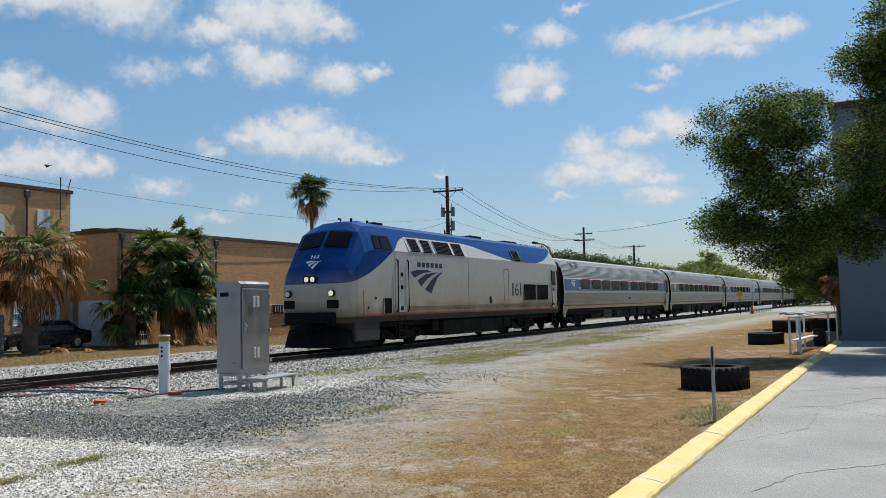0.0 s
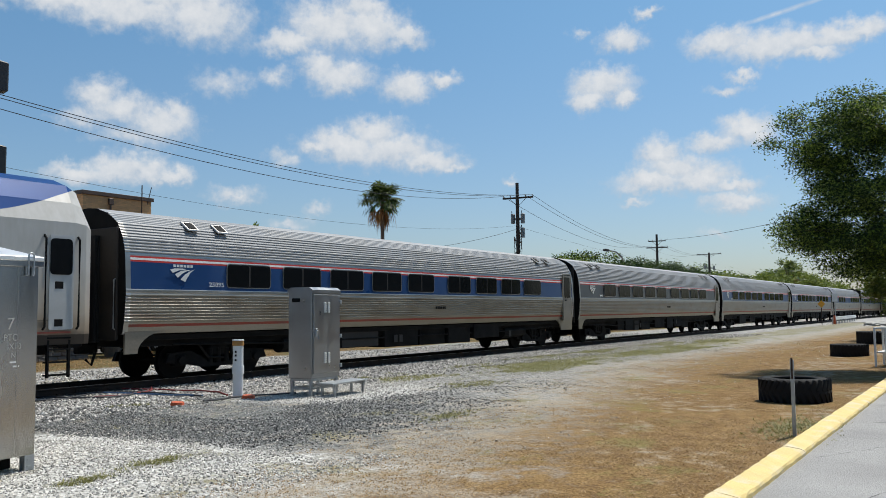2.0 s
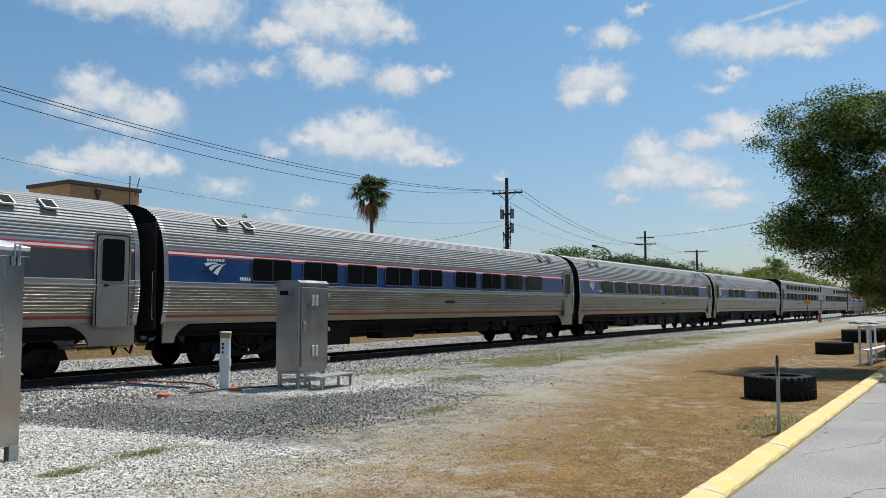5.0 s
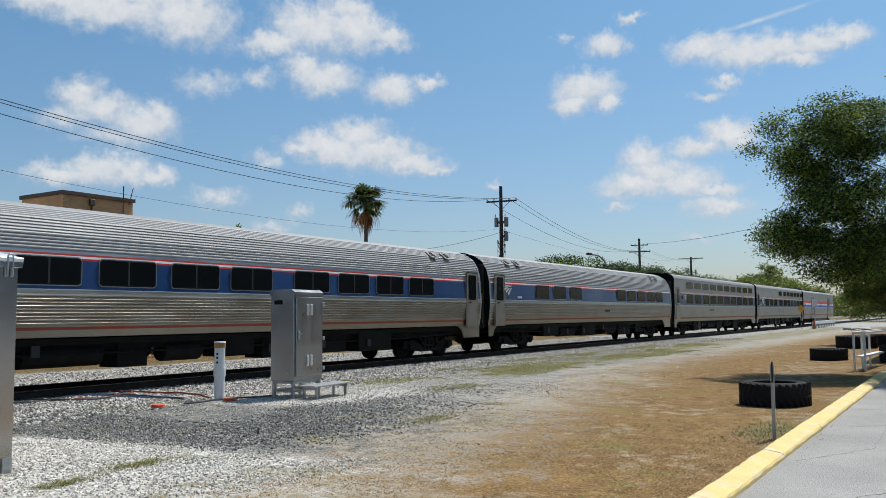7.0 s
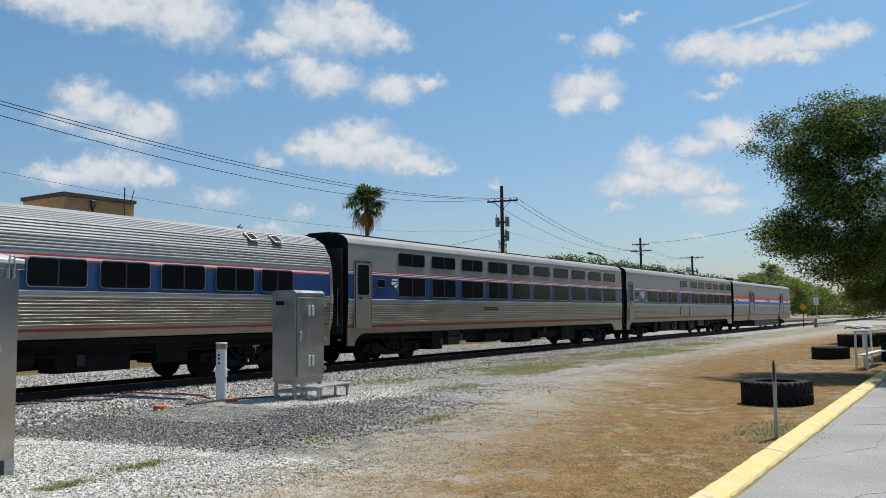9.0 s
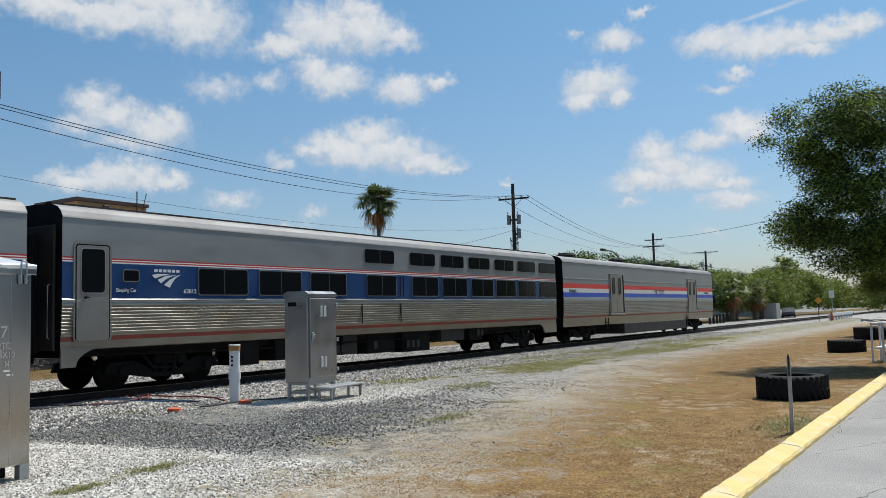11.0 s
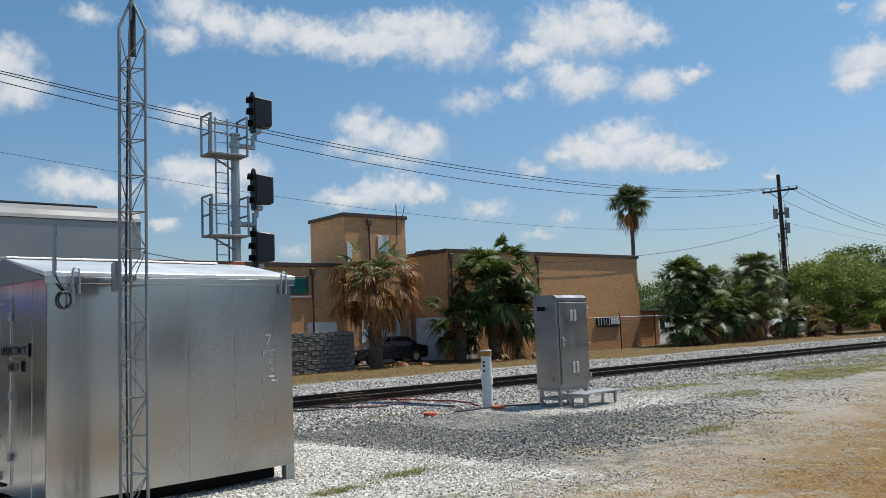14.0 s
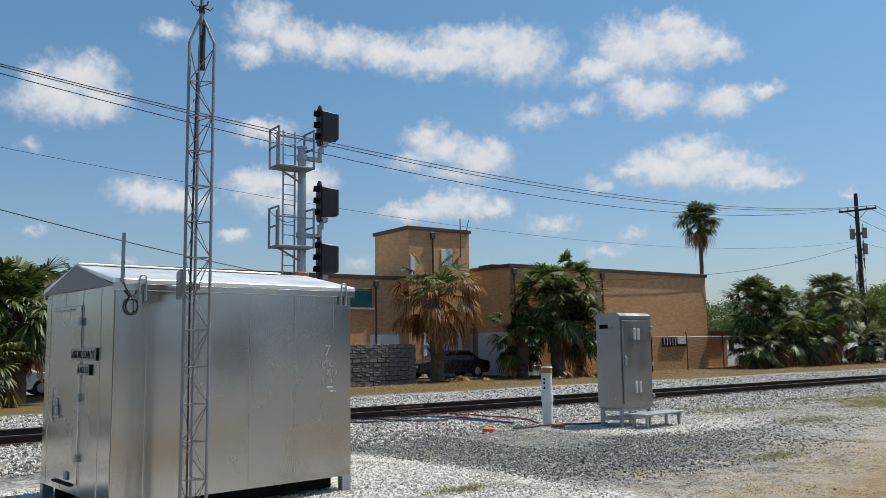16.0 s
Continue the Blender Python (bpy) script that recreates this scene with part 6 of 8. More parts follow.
def lattice_mast():
    """Slim three-legged lattice mast beside the hut, with a bracket to its eave."""
    t = thing("lattice_mast", "galvanised three-legged lattice mast with zigzag bracing", "mast", m=pose(2.86, 8.50, 0.0, 0, 0, -12))
    H = 5.0
    legs = [(-0.125, -0.03), (0.125, -0.06), (0.0, 0.16)]
    for x, y in legs:
        bm = bmesh.new()
        rod(bm, (x, y, 0), (x, y, H), 0.016, n=8)
        rod(bm, (x, y, H), (x * 0.15, y * 0.15 + 0.01, H + 0.28), 0.014, n=8)
        part("leg", bm, MAST_GALV, t)
    n = 13
    for k in range(n):
        z0, z1 = 0.1 + k * (H - 0.15) / n, 0.1 + (k + 1) * (H - 0.15) / n
        bm = bmesh.new()
        for i in range(3):
            a, b = legs[i], legs[(i + 1) % 3]
            rod(bm, (*a, z0), (*b, z0), 0.007, n=5)
            if (k + i) % 2:
                a, b = b, a
            rod(bm, (*a, z0), (*b, z1), 0.006, n=5)
        pieces("bracing", bm, MAST_GALV, t)
    bm = bmesh.new()
    rod(bm, (0, 0.01, H + 0.1), (0, 0.01, H + 0.85), 0.025, n=8)
    part("pole", bm, MAST_GALV, t)
    bm = bmesh.new()
    rod(bm, (0.015, 0.01, 4.72), (0.015, 0.01, 5.25), 0.028, n=8)
    box(bm, -0.03, -0.02, H + 0.34, 0.03, 0.04, H + 0.42, 0.01)
    for a in range(4):
        dx, dy = math.cos(a * 1.57 + 0.4), math.sin(a * 1.57 + 0.4)
        pipe(bm, [(0, 0.01, H + 0.42), (dx * 0.10, dy * 0.10, H + 0.40), (dx * 0.13, dy * 0.13, H + 0.44)], 0.008)
    part("aerial", bm, UNDER_GREY, t)
    bm = bmesh.new()
    pipe(bm, [(-0.05, 0.05, 0.1), (-0.06, 0.05, 2.3), (-0.03, 0.06, 4.7)], 0.012)
    part("cable", bm, WIRE, t)
    bm = bmesh.new()
    box(bm, -0.16, 0.05, 2.30, -0.10, 0.45, 2.60, 0.006)
    box(bm, -0.06, 0.18, 2.40, 0.06, 0.50, 2.46, 0.006)
    part("wall_bracket", bm, MAST_GALV, t)


lattice_mast()


def signal_head(parent, z, case_mat):
    """Oval black background with three hooded lenses facing -x, and the case behind."""
    hd = put("signal_head", share("oval_back", lambda: slab(bmesh.new(), [(0.33 * math.cos(a), (0.36 if math.sin(a) > 0 else -0.36) + 0.28 * math.sin(a)) for a in np.linspace(0, 2 * math.pi, 29)[:-1]], 0.035), SIGNAL_BLACK), parent, pose(0.62, 0.05, z, 90, 0, -103))
    for k in (-0.36, 0.0, 0.36):
        bm = bmesh.new()
        for i in range(9):
            a0, a1 = radians(-20 + i * 24.4), radians(-20 + (i + 1) * 24.4)
            r = 0.125
            vs = [bm.verts.new((r * math.cos(a), k + r * math.sin(a), zz)) for a, zz in ((a0, 0.03), (a1, 0.03), (a1, 0.17), (a0, 0.17))]
            bm.faces.new(vs)
        bmesh.ops.solidify(bm, geom=bm.faces[:], thickness=0.006)
        part("hood", bm, SIGNAL_BLACK, hd)
        bm = bmesh.new()
        rod(bm, (0, k, 0.03), (0, k, 0.05), 0.10, n=14)
        part("lens", bm, GLASS, hd)
    bm = bmesh.new()
    box(bm, -0.21, -0.46, -0.56, 0.21, 0.46, 0.0, 0.035)
    for v in bm.verts:
        if v.co.z < -0.3:
            v.co.x *= 0.86
            v.co.y = v.co.y * 0.90 - 0.02
    part("case", bm, case_mat, hd)
    bm = bmesh.new()
    box(bm, -0.14, -0.64, -0.24, 0.14, -0.50, -0.05, 0.02)
    rod(bm, (0, -0.64, -0.06), (0, -0.85, -0.06), 0.07, n=12)
    part("mount", bm, GALV, hd)
    return hd


def signal_mast():
    s = thing("railway_signal", "galvanised signal mast with three black signal heads and caged platforms", "signal", m=pose(10.78, 22.7, 0.0))
    bm = bmesh.new()
    rod(bm, (0, 0, 0), (0, 0, 7.72), 0.135, 0.125, n=18)
    rod(bm, (0, 0, 7.70), (0, 0, 7.76), 0.16, n=18)
    rod(bm, (0, 0, 0), (0, 0, 0.1), 0.28, n=18)
    part("mast", bm, GALV, s)
    for z in (8.50, 6.14, 4.40):
        hd = signal_head(s, z, SIGNAL_CASE)
        bm = bmesh.new()
        rod(bm, (0, 0.05, z - 1.08), (0.66, 0.05, z - 1.08), 0.075, n=12)
        rod(bm, (0.62, 0.05, z - 1.14), (0.62, 0.05, z - 0.72), 0.07, n=12)
        rod(bm, (0, 0, z - 1.16), (0, 0, z - 1.0), 0.165, n=16)
        part("bracket_arm", bm, GALV, s)
    for z in (6.98, 4.62):
        bm = bmesh.new()
        box(bm, -1.0, -0.55, z, 0.16, 0.15, z + 0.06, 0.006)
        rod(bm, (-0.85, -0.2, z), (-0.1, -0.1, z - 0.35), 0.03, n=8)
        p = part("platform", bm, MAST_GALV, s)
        bm = bmesh.new()
        for x, y in ((-0.98, -0.53), (-0.98, 0.13), (-0.74, 0.13), (0.14, -0.53), (0.14, 0.13)):
            box(bm, x - 0.025, y - 0.025, z, x + 0.025, y + 0.025, z + 1.18)
        for zz in (z + 0.60, z + 1.15):
            box(bm, -1.0, -0.55, zz, -0.96, 0.15, zz + 0.045)
            box(bm, 0.12, -0.55, zz, 0.16, 0.15, zz + 0.045)
        box(bm, -0.98, -0.55, z + 0.86, 0.14, -0.51, z + 0.90)
        pipe(bm, [(-0.95, 0.13, z + 1.1)] + [(-0.95 + k * 0.135, 0.13, z + 1.1 - 0.28 * math.sin(k / 8 * math.pi)) for k in range(1, 8)] + [(0.13, 0.13, z + 1.1)], 0.012)
        pieces("railing", bm, MAST_GALV, p)
    bm = bmesh.new()
    for x in (-0.50, -0.12):
        box(bm, x - 0.02, 0.22, 0.4, x + 0.02, 0.26, 8.25)
    pieces("ladder_rail", bm, GALV, s)
    for k in range(26):
        bm = bmesh.new()
        rod(bm, (-0.5, 0.24, 0.5 + k * 0.305), (-0.12, 0.24, 0.5 + k * 0.305), 0.014, n=6)
        part("rung", bm, GALV, s)
    bm = bmesh.new()
    box(bm, -0.55, -0.35, 0, 0.1, 0.3, 0.25, 0.03)
    box(bm, -0.25, -0.2, 3.72, 0.15, 0.2, 3.95, 0.02, mi=1)
    pieces("junction_box", bm, [CONCRETE, ORANGE], s)


signal_mast()


def case_cabinet():
    """Tall equipment cabinet on a welded stand, louvred door, step plate in front."""
    c = thing("equipment_cabinet", "tall weathered aluminium equipment cabinet on a steel stand, louvred door", "cabinet", m=pose(13.20, 12.365, 0.0, 0, 0, 6.4))
    W, D, Z0, Z1 = 1.10, 0.62, 0.38, 2.28
    bm = bmesh.new()
    box(bm, 0, 0, Z0, W, D, Z1, 0.012)
    part("body", bm, CAB_GREY, c)
    bm = bmesh.new()
    out = [(-0.03, Z1 - 0.02), (-0.03, Z1 + 0.05), (0.06, Z1 + 0.11), (D - 0.06, Z1 + 0.11), (D + 0.03, Z1 + 0.05), (D + 0.03, Z1 - 0.02)]
    lo = [bm.verts.new((0.0, y, z)) for y, z in out]
    hi = [bm.verts.new((W + 0.0, y, z)) for y, z in out]
    bm.faces.new(lo), bm.faces.new(hi[::-1])
    for i in range(6):
        bm.faces.new((lo[i], hi[i], hi[(i + 1) % 6], lo[(i + 1) % 6]))
    bmesh.ops.recalc_face_normals(bm, faces=bm.faces[:])
    part("top", bm, CAB_GREY, c)
    bm = bmesh.new()
    box(bm, 0.06, -0.03, Z0 + 0.10, W - 0.03, 0.0, Z1 - 0.05, 0.010)
    d = part("door", bm, CAB_GREY, c, "grey door with two pairs of louvres")
    for z in (Z0 + 0.32, Z1 - 0.46):
        for x in (0.44, 0.58):
            bm = bmesh.new()
            box(bm, x, -0.045, z, x + 0.075, -0.03, z + 0.24, 0.004)
            for k in range(5):
                box(bm, x + 0.006, -0.058, z + 0.02 + k * 0.045, x + 0.069, -0.044, z + 0.045 + k * 0.045)
            part("louvre", bm, ALU_BRIGHT, d)
    bm = bmesh.new()
    box(bm, 0.10, -0.06, 1.30, 0.16, -0.03, 1.48, 0.006)
    pipe(bm, [(0.13, -0.06, 1.43), (0.13, -0.10, 1.42), (0.13, -0.10, 1.25)], 0.014)
    part("handle", bm, GALV, d)
    for z in (Z0 + 0.2, 1.25, Z1 - 0.25):
        bm = bmesh.new()
        box(bm, W - 0.05, -0.06, z, W + 0.02, -0.02, z + 0.08, 0.006)
        part("hinge", bm, GALV, d)
    bm = bmesh.new()
    box(bm, -0.012, 0.30, Z1 - 0.22, 0.0, 0.52, Z1 - 0.13, 0.003)
    part("vent_plate", bm, BLACK, c)
    bm = bmesh.new()
    for x, y in ((0.03, 0.03), (W - 0.10, 0.03), (0.03, D - 0.1), (W - 0.10, D - 0.1)):
        box(bm, x, y, 0.0, x + 0.07, y + 0.07, Z0, 0.006)
    for z in (0.14, Z0 - 0.055):
        for y in (0.04, D - 0.09):
            box(bm, 0.03, y, z, W - 0.03, y + 0.05, z + 0.05)
        for x in (0.04, W - 0.09):
            box(bm, x, 0.03, z, x + 0.05, D - 0.03, z + 0.05)
    pieces("stand", bm, GALV, c)
    bm = bmesh.new()
    box(bm, 0.10, -0.50, 0.255, 1.50, -0.06, 0.29, 0.006)
    for x in (0.2, 1.40):
        box(bm, x, -0.48, 0.20, x + 0.05, -0.08, 0.255)
    for x in (0.22, 1.38):
        for y in (-0.46, -0.14):
            box(bm, x, y, 0.0, x + 0.05, y + 0.05, 0.23)
    part("step_plate", bm, GALV, c, "galvanised step plate")
    return c


case_cabinet()

# vent pipe standing in the ballast
vp = thing("vent_pipe", "white plastic pipe with a tan cap standing in the ballast", "pipe", m=pose(12.26, 13.635, 0.0))
bm = bmesh.new()
rod(bm, (0, 0, -0.1), (0, 0, 1.15), 0.112, n=24)
rod(bm, (0, 0, 0.52), (0, 0, 0.70), 0.128, n=24)
part("tube", bm, PVC, vp, smooth=False)
bm = bmesh.new()
rod(bm, (0, 0, 1.13), (0, 0, 1.24), 0.122, n=24)
rod(bm, (0, 0, 1.24), (0, 0, 1.265), 0.128, 0.12, n=24, mi=1)
part("cap", bm, [RUST_CAP, PVC], vp, "tan cap")
bm = bmesh.new()
for z in (0.98, 0.90, 0.80):
    box(bm, -0.118, -0.06, z, -0.10, -0.02, z + 0.045)
pieces("mark", bm, SIGNAL_BLACK, vp)

for nm, pts, m, r in (
        ("black_cable", [(10.0, 17.9), (10.3, 17.2), (10.6, 16.5), (11.0, 16.3), (11.6, 16.4), (12.2, 16.7), (12.5, 17.3)], WIRE, 0.022),
        ("red_cable", [(10.8, 16.6), (11.3, 16.35), (11.8, 16.5), (12.4, 16.7), (12.9, 17.4)], RED_WIRE, 0.020),
        ("blue_cable", [(11.4, 17.4), (11.7, 16.5), (11.8, 15.8), (11.9, 15.0), (11.95, 14.4)], BLUE_WIRE, 0.018),
        ("black_cable", [(11.0, 17.6), (11.9, 16.9), (12.1, 16.0), (12.0, 15.2), (11.9, 14.4)], WIRE, 0.020),
        ("red_cable", [(12.3, 17.7), (12.8, 16.6), (13.0, 15.6), (12.7, 14.8), (12.3, 14.0)], RED_WIRE, 0.020),
        ("black_cable", [(11.2, 13.5), (11.7, 13.45), (12.4, 13.5), (12.9, 13.2), (13.4, 13.0)], WIRE, 0.020),
        ("black_cable", [(8.9, 18.0), (9.3, 17.2), (9.9, 16.8), (10.6, 16.9), (11.4, 17.5)], WIRE, 0.020)):
    line = []
    for (x0, y0), (x1, y1) in zip(pts, pts[1:]):
        for k in range(6):
            f = k / 6
            line.append((x0 + (x1 - x0) * f, y0 + (y1 - y0) * f))
    line.append(pts[-1])
    sm = line[:]
    for _ in range(4):
        sm = [sm[0]] + [((a[0] + b[0] + c[0]) / 3, (a[1] + b[1] + c[1]) / 3) for a, b, c in zip(sm, sm[1:], sm[2:])] + [sm[-1]]
    bm = bmesh.new()
    pipe(bm, [(x, y, lie(x, y) + 0.045 + 0.02 * noise.noise((x * 2, y * 2, 1))) for x, y in sm], r)
    tagged(part(nm, bm, m), "loose " + nm.replace("_", " ") + " lying across the ballast", "cable", "loose cables")
for x, y in ((10.75, 13.75), (12.25, 13.30)):
    bm = bmesh.new()
    rod(bm, (0, 0, -0.02), (0, 0, 0.07), 0.15, 0.13, n=9)
    o = tagged(part("marker_disc", bm, ORANGE), "orange painted lump among the ballast stones", "marker", "orange markers")
    o.matrix_basis = pose(x, y, lie(x, y), 4, 0, 0)


# ---- tyres, post and rack along the kerb ----
def tyre(label, x, y, r, w, spin):
    t = thing("tractor_tyre", label, "tyre", "old tyres on the grass", m=pose(x, y, lie(x, y) - 0.01, 0, 0, spin))
    sec = [(r * 0.62, 0.10 * w), (r * 0.60, 0.04 * w), (r * 0.70, 0.0), (r * 0.90, 0.02 * w), (r * 0.985, 0.16 * w), (r, 0.35 * w), (r, 0.65 * w), (r * 0.985, 0.84 * w), (r * 0.90, 0.98 * w), (r * 0.70, w), (r * 0.60, 0.96 * w), (r * 0.62, 0.90 * w)]
    bm = bmesh.new()
    n = 44
    rings = [[bm.verts.new((a * math.cos(2 * math.pi * k / n), a * math.sin(2 * math.pi * k / n), z)) for a, z in sec] for k in range(n)]
    for k in range(n):
        a, b = rings[k], rings[(k + 1) % n]
        for i in range(len(sec) - 1):
            bm.faces.new((a[i], b[i], b[i + 1], a[i + 1]))
    part("carcass", bm, RUBBER, t, smooth=True)
    bm = bmesh.new()
    for k in range(30):
        for s in (0, 1):
            a = 2 * math.pi * (k + 0.5 * s) / 30
            m = pose(0, 0, 0, 0, 0, math.degrees(a)) @ pose(r, 0, w * (0.75 if s else 0.25), -28 if s else 28, 0, 0)
            box(bm, -0.05, -r * 0.05, -w * 0.24, 0.012, r * 0.05, w * 0.24, 0.006, m)
    part("tread", bm, RUBBER, t)
    return t


tyre("worn black tractor tyre lying flat on dry grass", 17.05, 3.20, 0.655, 0.46, 10)
tyre("black tractor tyre lying flat at the edge of a sandy patch", 34.35, 4.52, 0.655, 0.46, 40)
tyre("wide black tyre lying flat near a white rack", 45.75, 4.77, 0.93, 0.62, 70)
tyre("black tyre lying flat beside a wider one", 48.05, 3.57, 0.80, 0.66, 20)

bm = bmesh.new()
box(bm, -0.055, -0.022, -0.1, -0.045, 0.022, 1.07)
box(bm, -0.055, 0.016, -0.1, 0.03, 0.024, 1.07)
box(bm, -0.055, -0.024, -0.1, 0.03, -0.016, 1.07)
post = thing("sign_post", "bare grey steel channel post standing in the grass", "post", m=pose(12.13, 2.28, 0.0, 0, 1.0, 8))
part("channel", bm, GALV, post)
bm = bmesh.new()
box(bm, -0.062, -0.012, 0.80, -0.054, 0.012, 1.10)
rod(bm, (-0.05, 0, 1.04), (-0.075, 0, 1.04), 0.014, n=6)
part("rusty_bolt_strip", bm, RAIL_SIDE, post)

rk = thing("steel_rack", "white painted steel rack with a lower shelf beside the kerb", "rack", m=pose(27.75, 2.90, 0.0, 0, 0, -4.0))
for x, y in ((0.0, 0.0), (1.3, 0.0), (2.6, 0.0), (7.9, -0.02), (0.0, -0.30), (7.9, -0.32)):
    bm = bmesh.new()
    box(bm, x, y, 0.0, x + 0.06, y + 0.06, 1.16, 0.006)
    part("leg", bm, WHITE, rk)
bm = bmesh.new()
box(bm, 0, 0, 1.13, 7.96, 0.06, 1.19, 0.006)
box(bm, 0, -0.32, 1.13, 7.96, -0.26, 1.19, 0.006)
box(bm, 0, -0.255, 1.13, 0.06, -0.005, 1.19, 0.006)
pieces("top_rail", bm, WHITE, rk)
bm = bmesh.new()
box(bm, 0.07, -0.26, 0.42, 3.6, -0.01, 0.46, 0.006)
part("shelf", bm, WHITE, rk)
bm = bmesh.new()
box(bm, 0, 0, 0, 0.5, 0.42, 0.62, 0.05)
o = tagged(part("black_bin", bm, RUBBER), "dark plastic bin standing at the end of the kerb", "bin")
o.matrix_basis = pose(32.65, 2.24, 0, 0, 0, 5)

# ---- plants ----
def raw(name, V, F, material, parent=None, label="", kind=""):
    me = bpy.data.meshes.new(name)
    me.from_pydata(np.asarray(V).tolist(), [], F.tolist() if isinstance(F, np.ndarray) else F)
    me.materials.append(material)
    ob = new(name, me)
    if parent:
        ob.parent = parent
    return tagged(ob, label, kind=kind)


def fan_fronds(rng, n, centre, elev, reach, blade, droop, leaflets=24, spread=100, stem_w=0.020, hang=1.0, wide=1.0):
    """Fan-shaped palm leaves: a curved stalk, then narrow leaflets that radiate and hang at their tips."""
    V, F = [], []
    k = 0
    down = np.array([0, 0, -1.0])
    for i in range(n):
        az_, e = rng.uniform(0, 2 * math.pi), radians(rng.uniform(*elev))
        out = np.array([math.cos(az_), math.sin(az_), 0.0])
        side = np.array([-math.sin(az_), math.cos(az_), 0.0])
        L = reach * rng.uniform(0.75, 1.1)
        pts = []
        p = np.array(centre, float) + rng.normal(0, 0.06, 3)
        ang = e
        for s in range(5):
            pts.append(p.copy())
            p = p + (out * math.cos(ang) + np.array([0, 0, math.sin(ang)])) * L / 4
            ang -= droop * rng.uniform(0.6, 1.2) / 4
        for a, b in zip(pts, pts[1:]):
            V += [a - side * stem_w, a + side * stem_w, b + side * stem_w * 0.8, b - side * stem_w * 0.8]
            F.append((k, k + 1, k + 2, k + 3))
            k += 4
        hub = pts[-1]
        fwd = (pts[-1] - pts[-2]) / np.linalg.norm(pts[-1] - pts[-2])
        nrm = np.cross(side, fwd)
        roll = rng.normal(0, 0.35)
        side2 = side * math.cos(roll) + nrm * math.sin(roll)
        bl = blade * rng.uniform(0.8, 1.15)
        sag = hang * rng.uniform(0.7, 1.3)
        for j in range(leaflets):
            th = radians((j / (leaflets - 1) - 0.5) * 2 * spread + rng.normal(0, 3))
            d = fwd * math.cos(th) + side2 * math.sin(th)
            ln = bl * (1 - 0.25 * abs(th) / radians(spread)) * rng.uniform(0.85, 1.1)
            w = (0.030 * bl / 0.9 + 0.006) * wide
            q = np.cross(d, nrm)
            q /= np.linalg.norm(q) + 1e-9
            s_ = sag * rng.uniform(0.8, 1.25)
            m0 = hub + d * ln * 0.30 + down * 0.03 * s_ * ln
            m1 = hub + d * ln * (0.58 - 0.05 * s_) + down * 0.14 * s_ * ln
            m2 = hub + d * ln * (0.82 - 0.14 * s_) + down * 0.38 * s_ * ln
            m3 = hub + d * ln * (0.98 - 0.28 * s_) + down * 0.72 * s_ * ln
            V += [hub - q * w * 0.4, hub + q * w * 0.4, m0 + q * w, m0 - q * w, m1 + q * w, m1 - q * w, m2 + q * w * 0.7, m2 - q * w * 0.7, m3]
            F += [(k, k + 1, k + 2, k + 3), (k + 3, k + 2, k + 4, k + 5), (k + 5, k + 4, k + 6, k + 7), (k + 7, k + 6, k + 8)]
            k += 9
    return V, F


def trunk_mesh(name, base, top, r0, r1, material, parent, seed, rings_n=9, boots=True):
    rng = random.Random(seed)
    bm = bmesh.new()
    pts, rs = [], []
    for i in range(rings_n + 1):
        f = i / rings_n
        pts.append((base[0] + (top[0] - base[0]) * f + rng.uniform(-0.03, 0.03), base[1] + (top[1] - base[1]) * f + rng.uniform(-0.03, 0.03), base[2] + (top[2] - base[2]) * f))
        rs.append((r0 + (r1 - r0) * f) * rng.uniform(0.92, 1.1))
    pipe(bm, pts, rs, 10)
    if boots:
        for i in range(46):
            f = rng.uniform(0.25, 1.0)
            a = rng.uniform(0, 6.28)
            r = r0 + (r1 - r0) * f
            p = Vector((base[0] + (top[0] - base[0]) * f, base[1] + (top[1] - base[1]) * f, base[2] + (top[2] - base[2]) * f))
            d = Vector((math.cos(a), math.sin(a), 0))
            rod(bm, p + d * r * 0.7, p + d * (r + 0.16) + Vector((0, 0, 0.30)), 0.05, 0.02, n=4)
    return part(name, bm, material, parent)


def palm(label, x, y, h, reach, blade, seed, green=34, dead=20, green_mat=FROND, dead_mat=DEAD_FROND, low=(-10, 80), trunk_r=0.20, leaflets=26, name="palm_tree", dead_elev=(-85, -25), base_z=0.0):
    rng = np.random.default_rng(seed)
    t = thing(name, label, "palm tree", "palm trees", m=pose(x, y, base_z))
    trunk_mesh("trunk", (0, 0, -0.1), (rng.uniform(-0.2, 0.2), rng.uniform(-0.2, 0.2), h), trunk_r * 1.25, trunk_r, BOOT if h < 8 else BARK, t, seed, 9, h < 8)
    if green:
        V, F = fan_fronds(rng, int(green * 0.9), (0, 0, h), low, reach, blade * 0.86, 0.6, int(leaflets * 0.8), 95, hang=0.32)
        v2, f2 = fan_fronds(rng, int(green * 0.35), (0, 0, h), (10, 88), reach * 0.4, blade * 0.85, 0.4, int(leaflets * 0.8), 95, hang=0.30)
        F = list(F) + [tuple(i + len(V) for i in q) for q in f2]
        V = list(V) + list(v2)
        raw("crown", V, F, green_mat, t, "green fan fronds")
    if dead:
        V, F = fan_fronds(rng, dead, (0, 0, h - 0.15), dead_elev, reach * 0.95, blade * 0.86, 0.6, leaflets, 75, hang=0.8, wide=0.55)
        raw("dead_skirt", V, F, dead_mat, t, "hanging brown dead fronds")
    return t


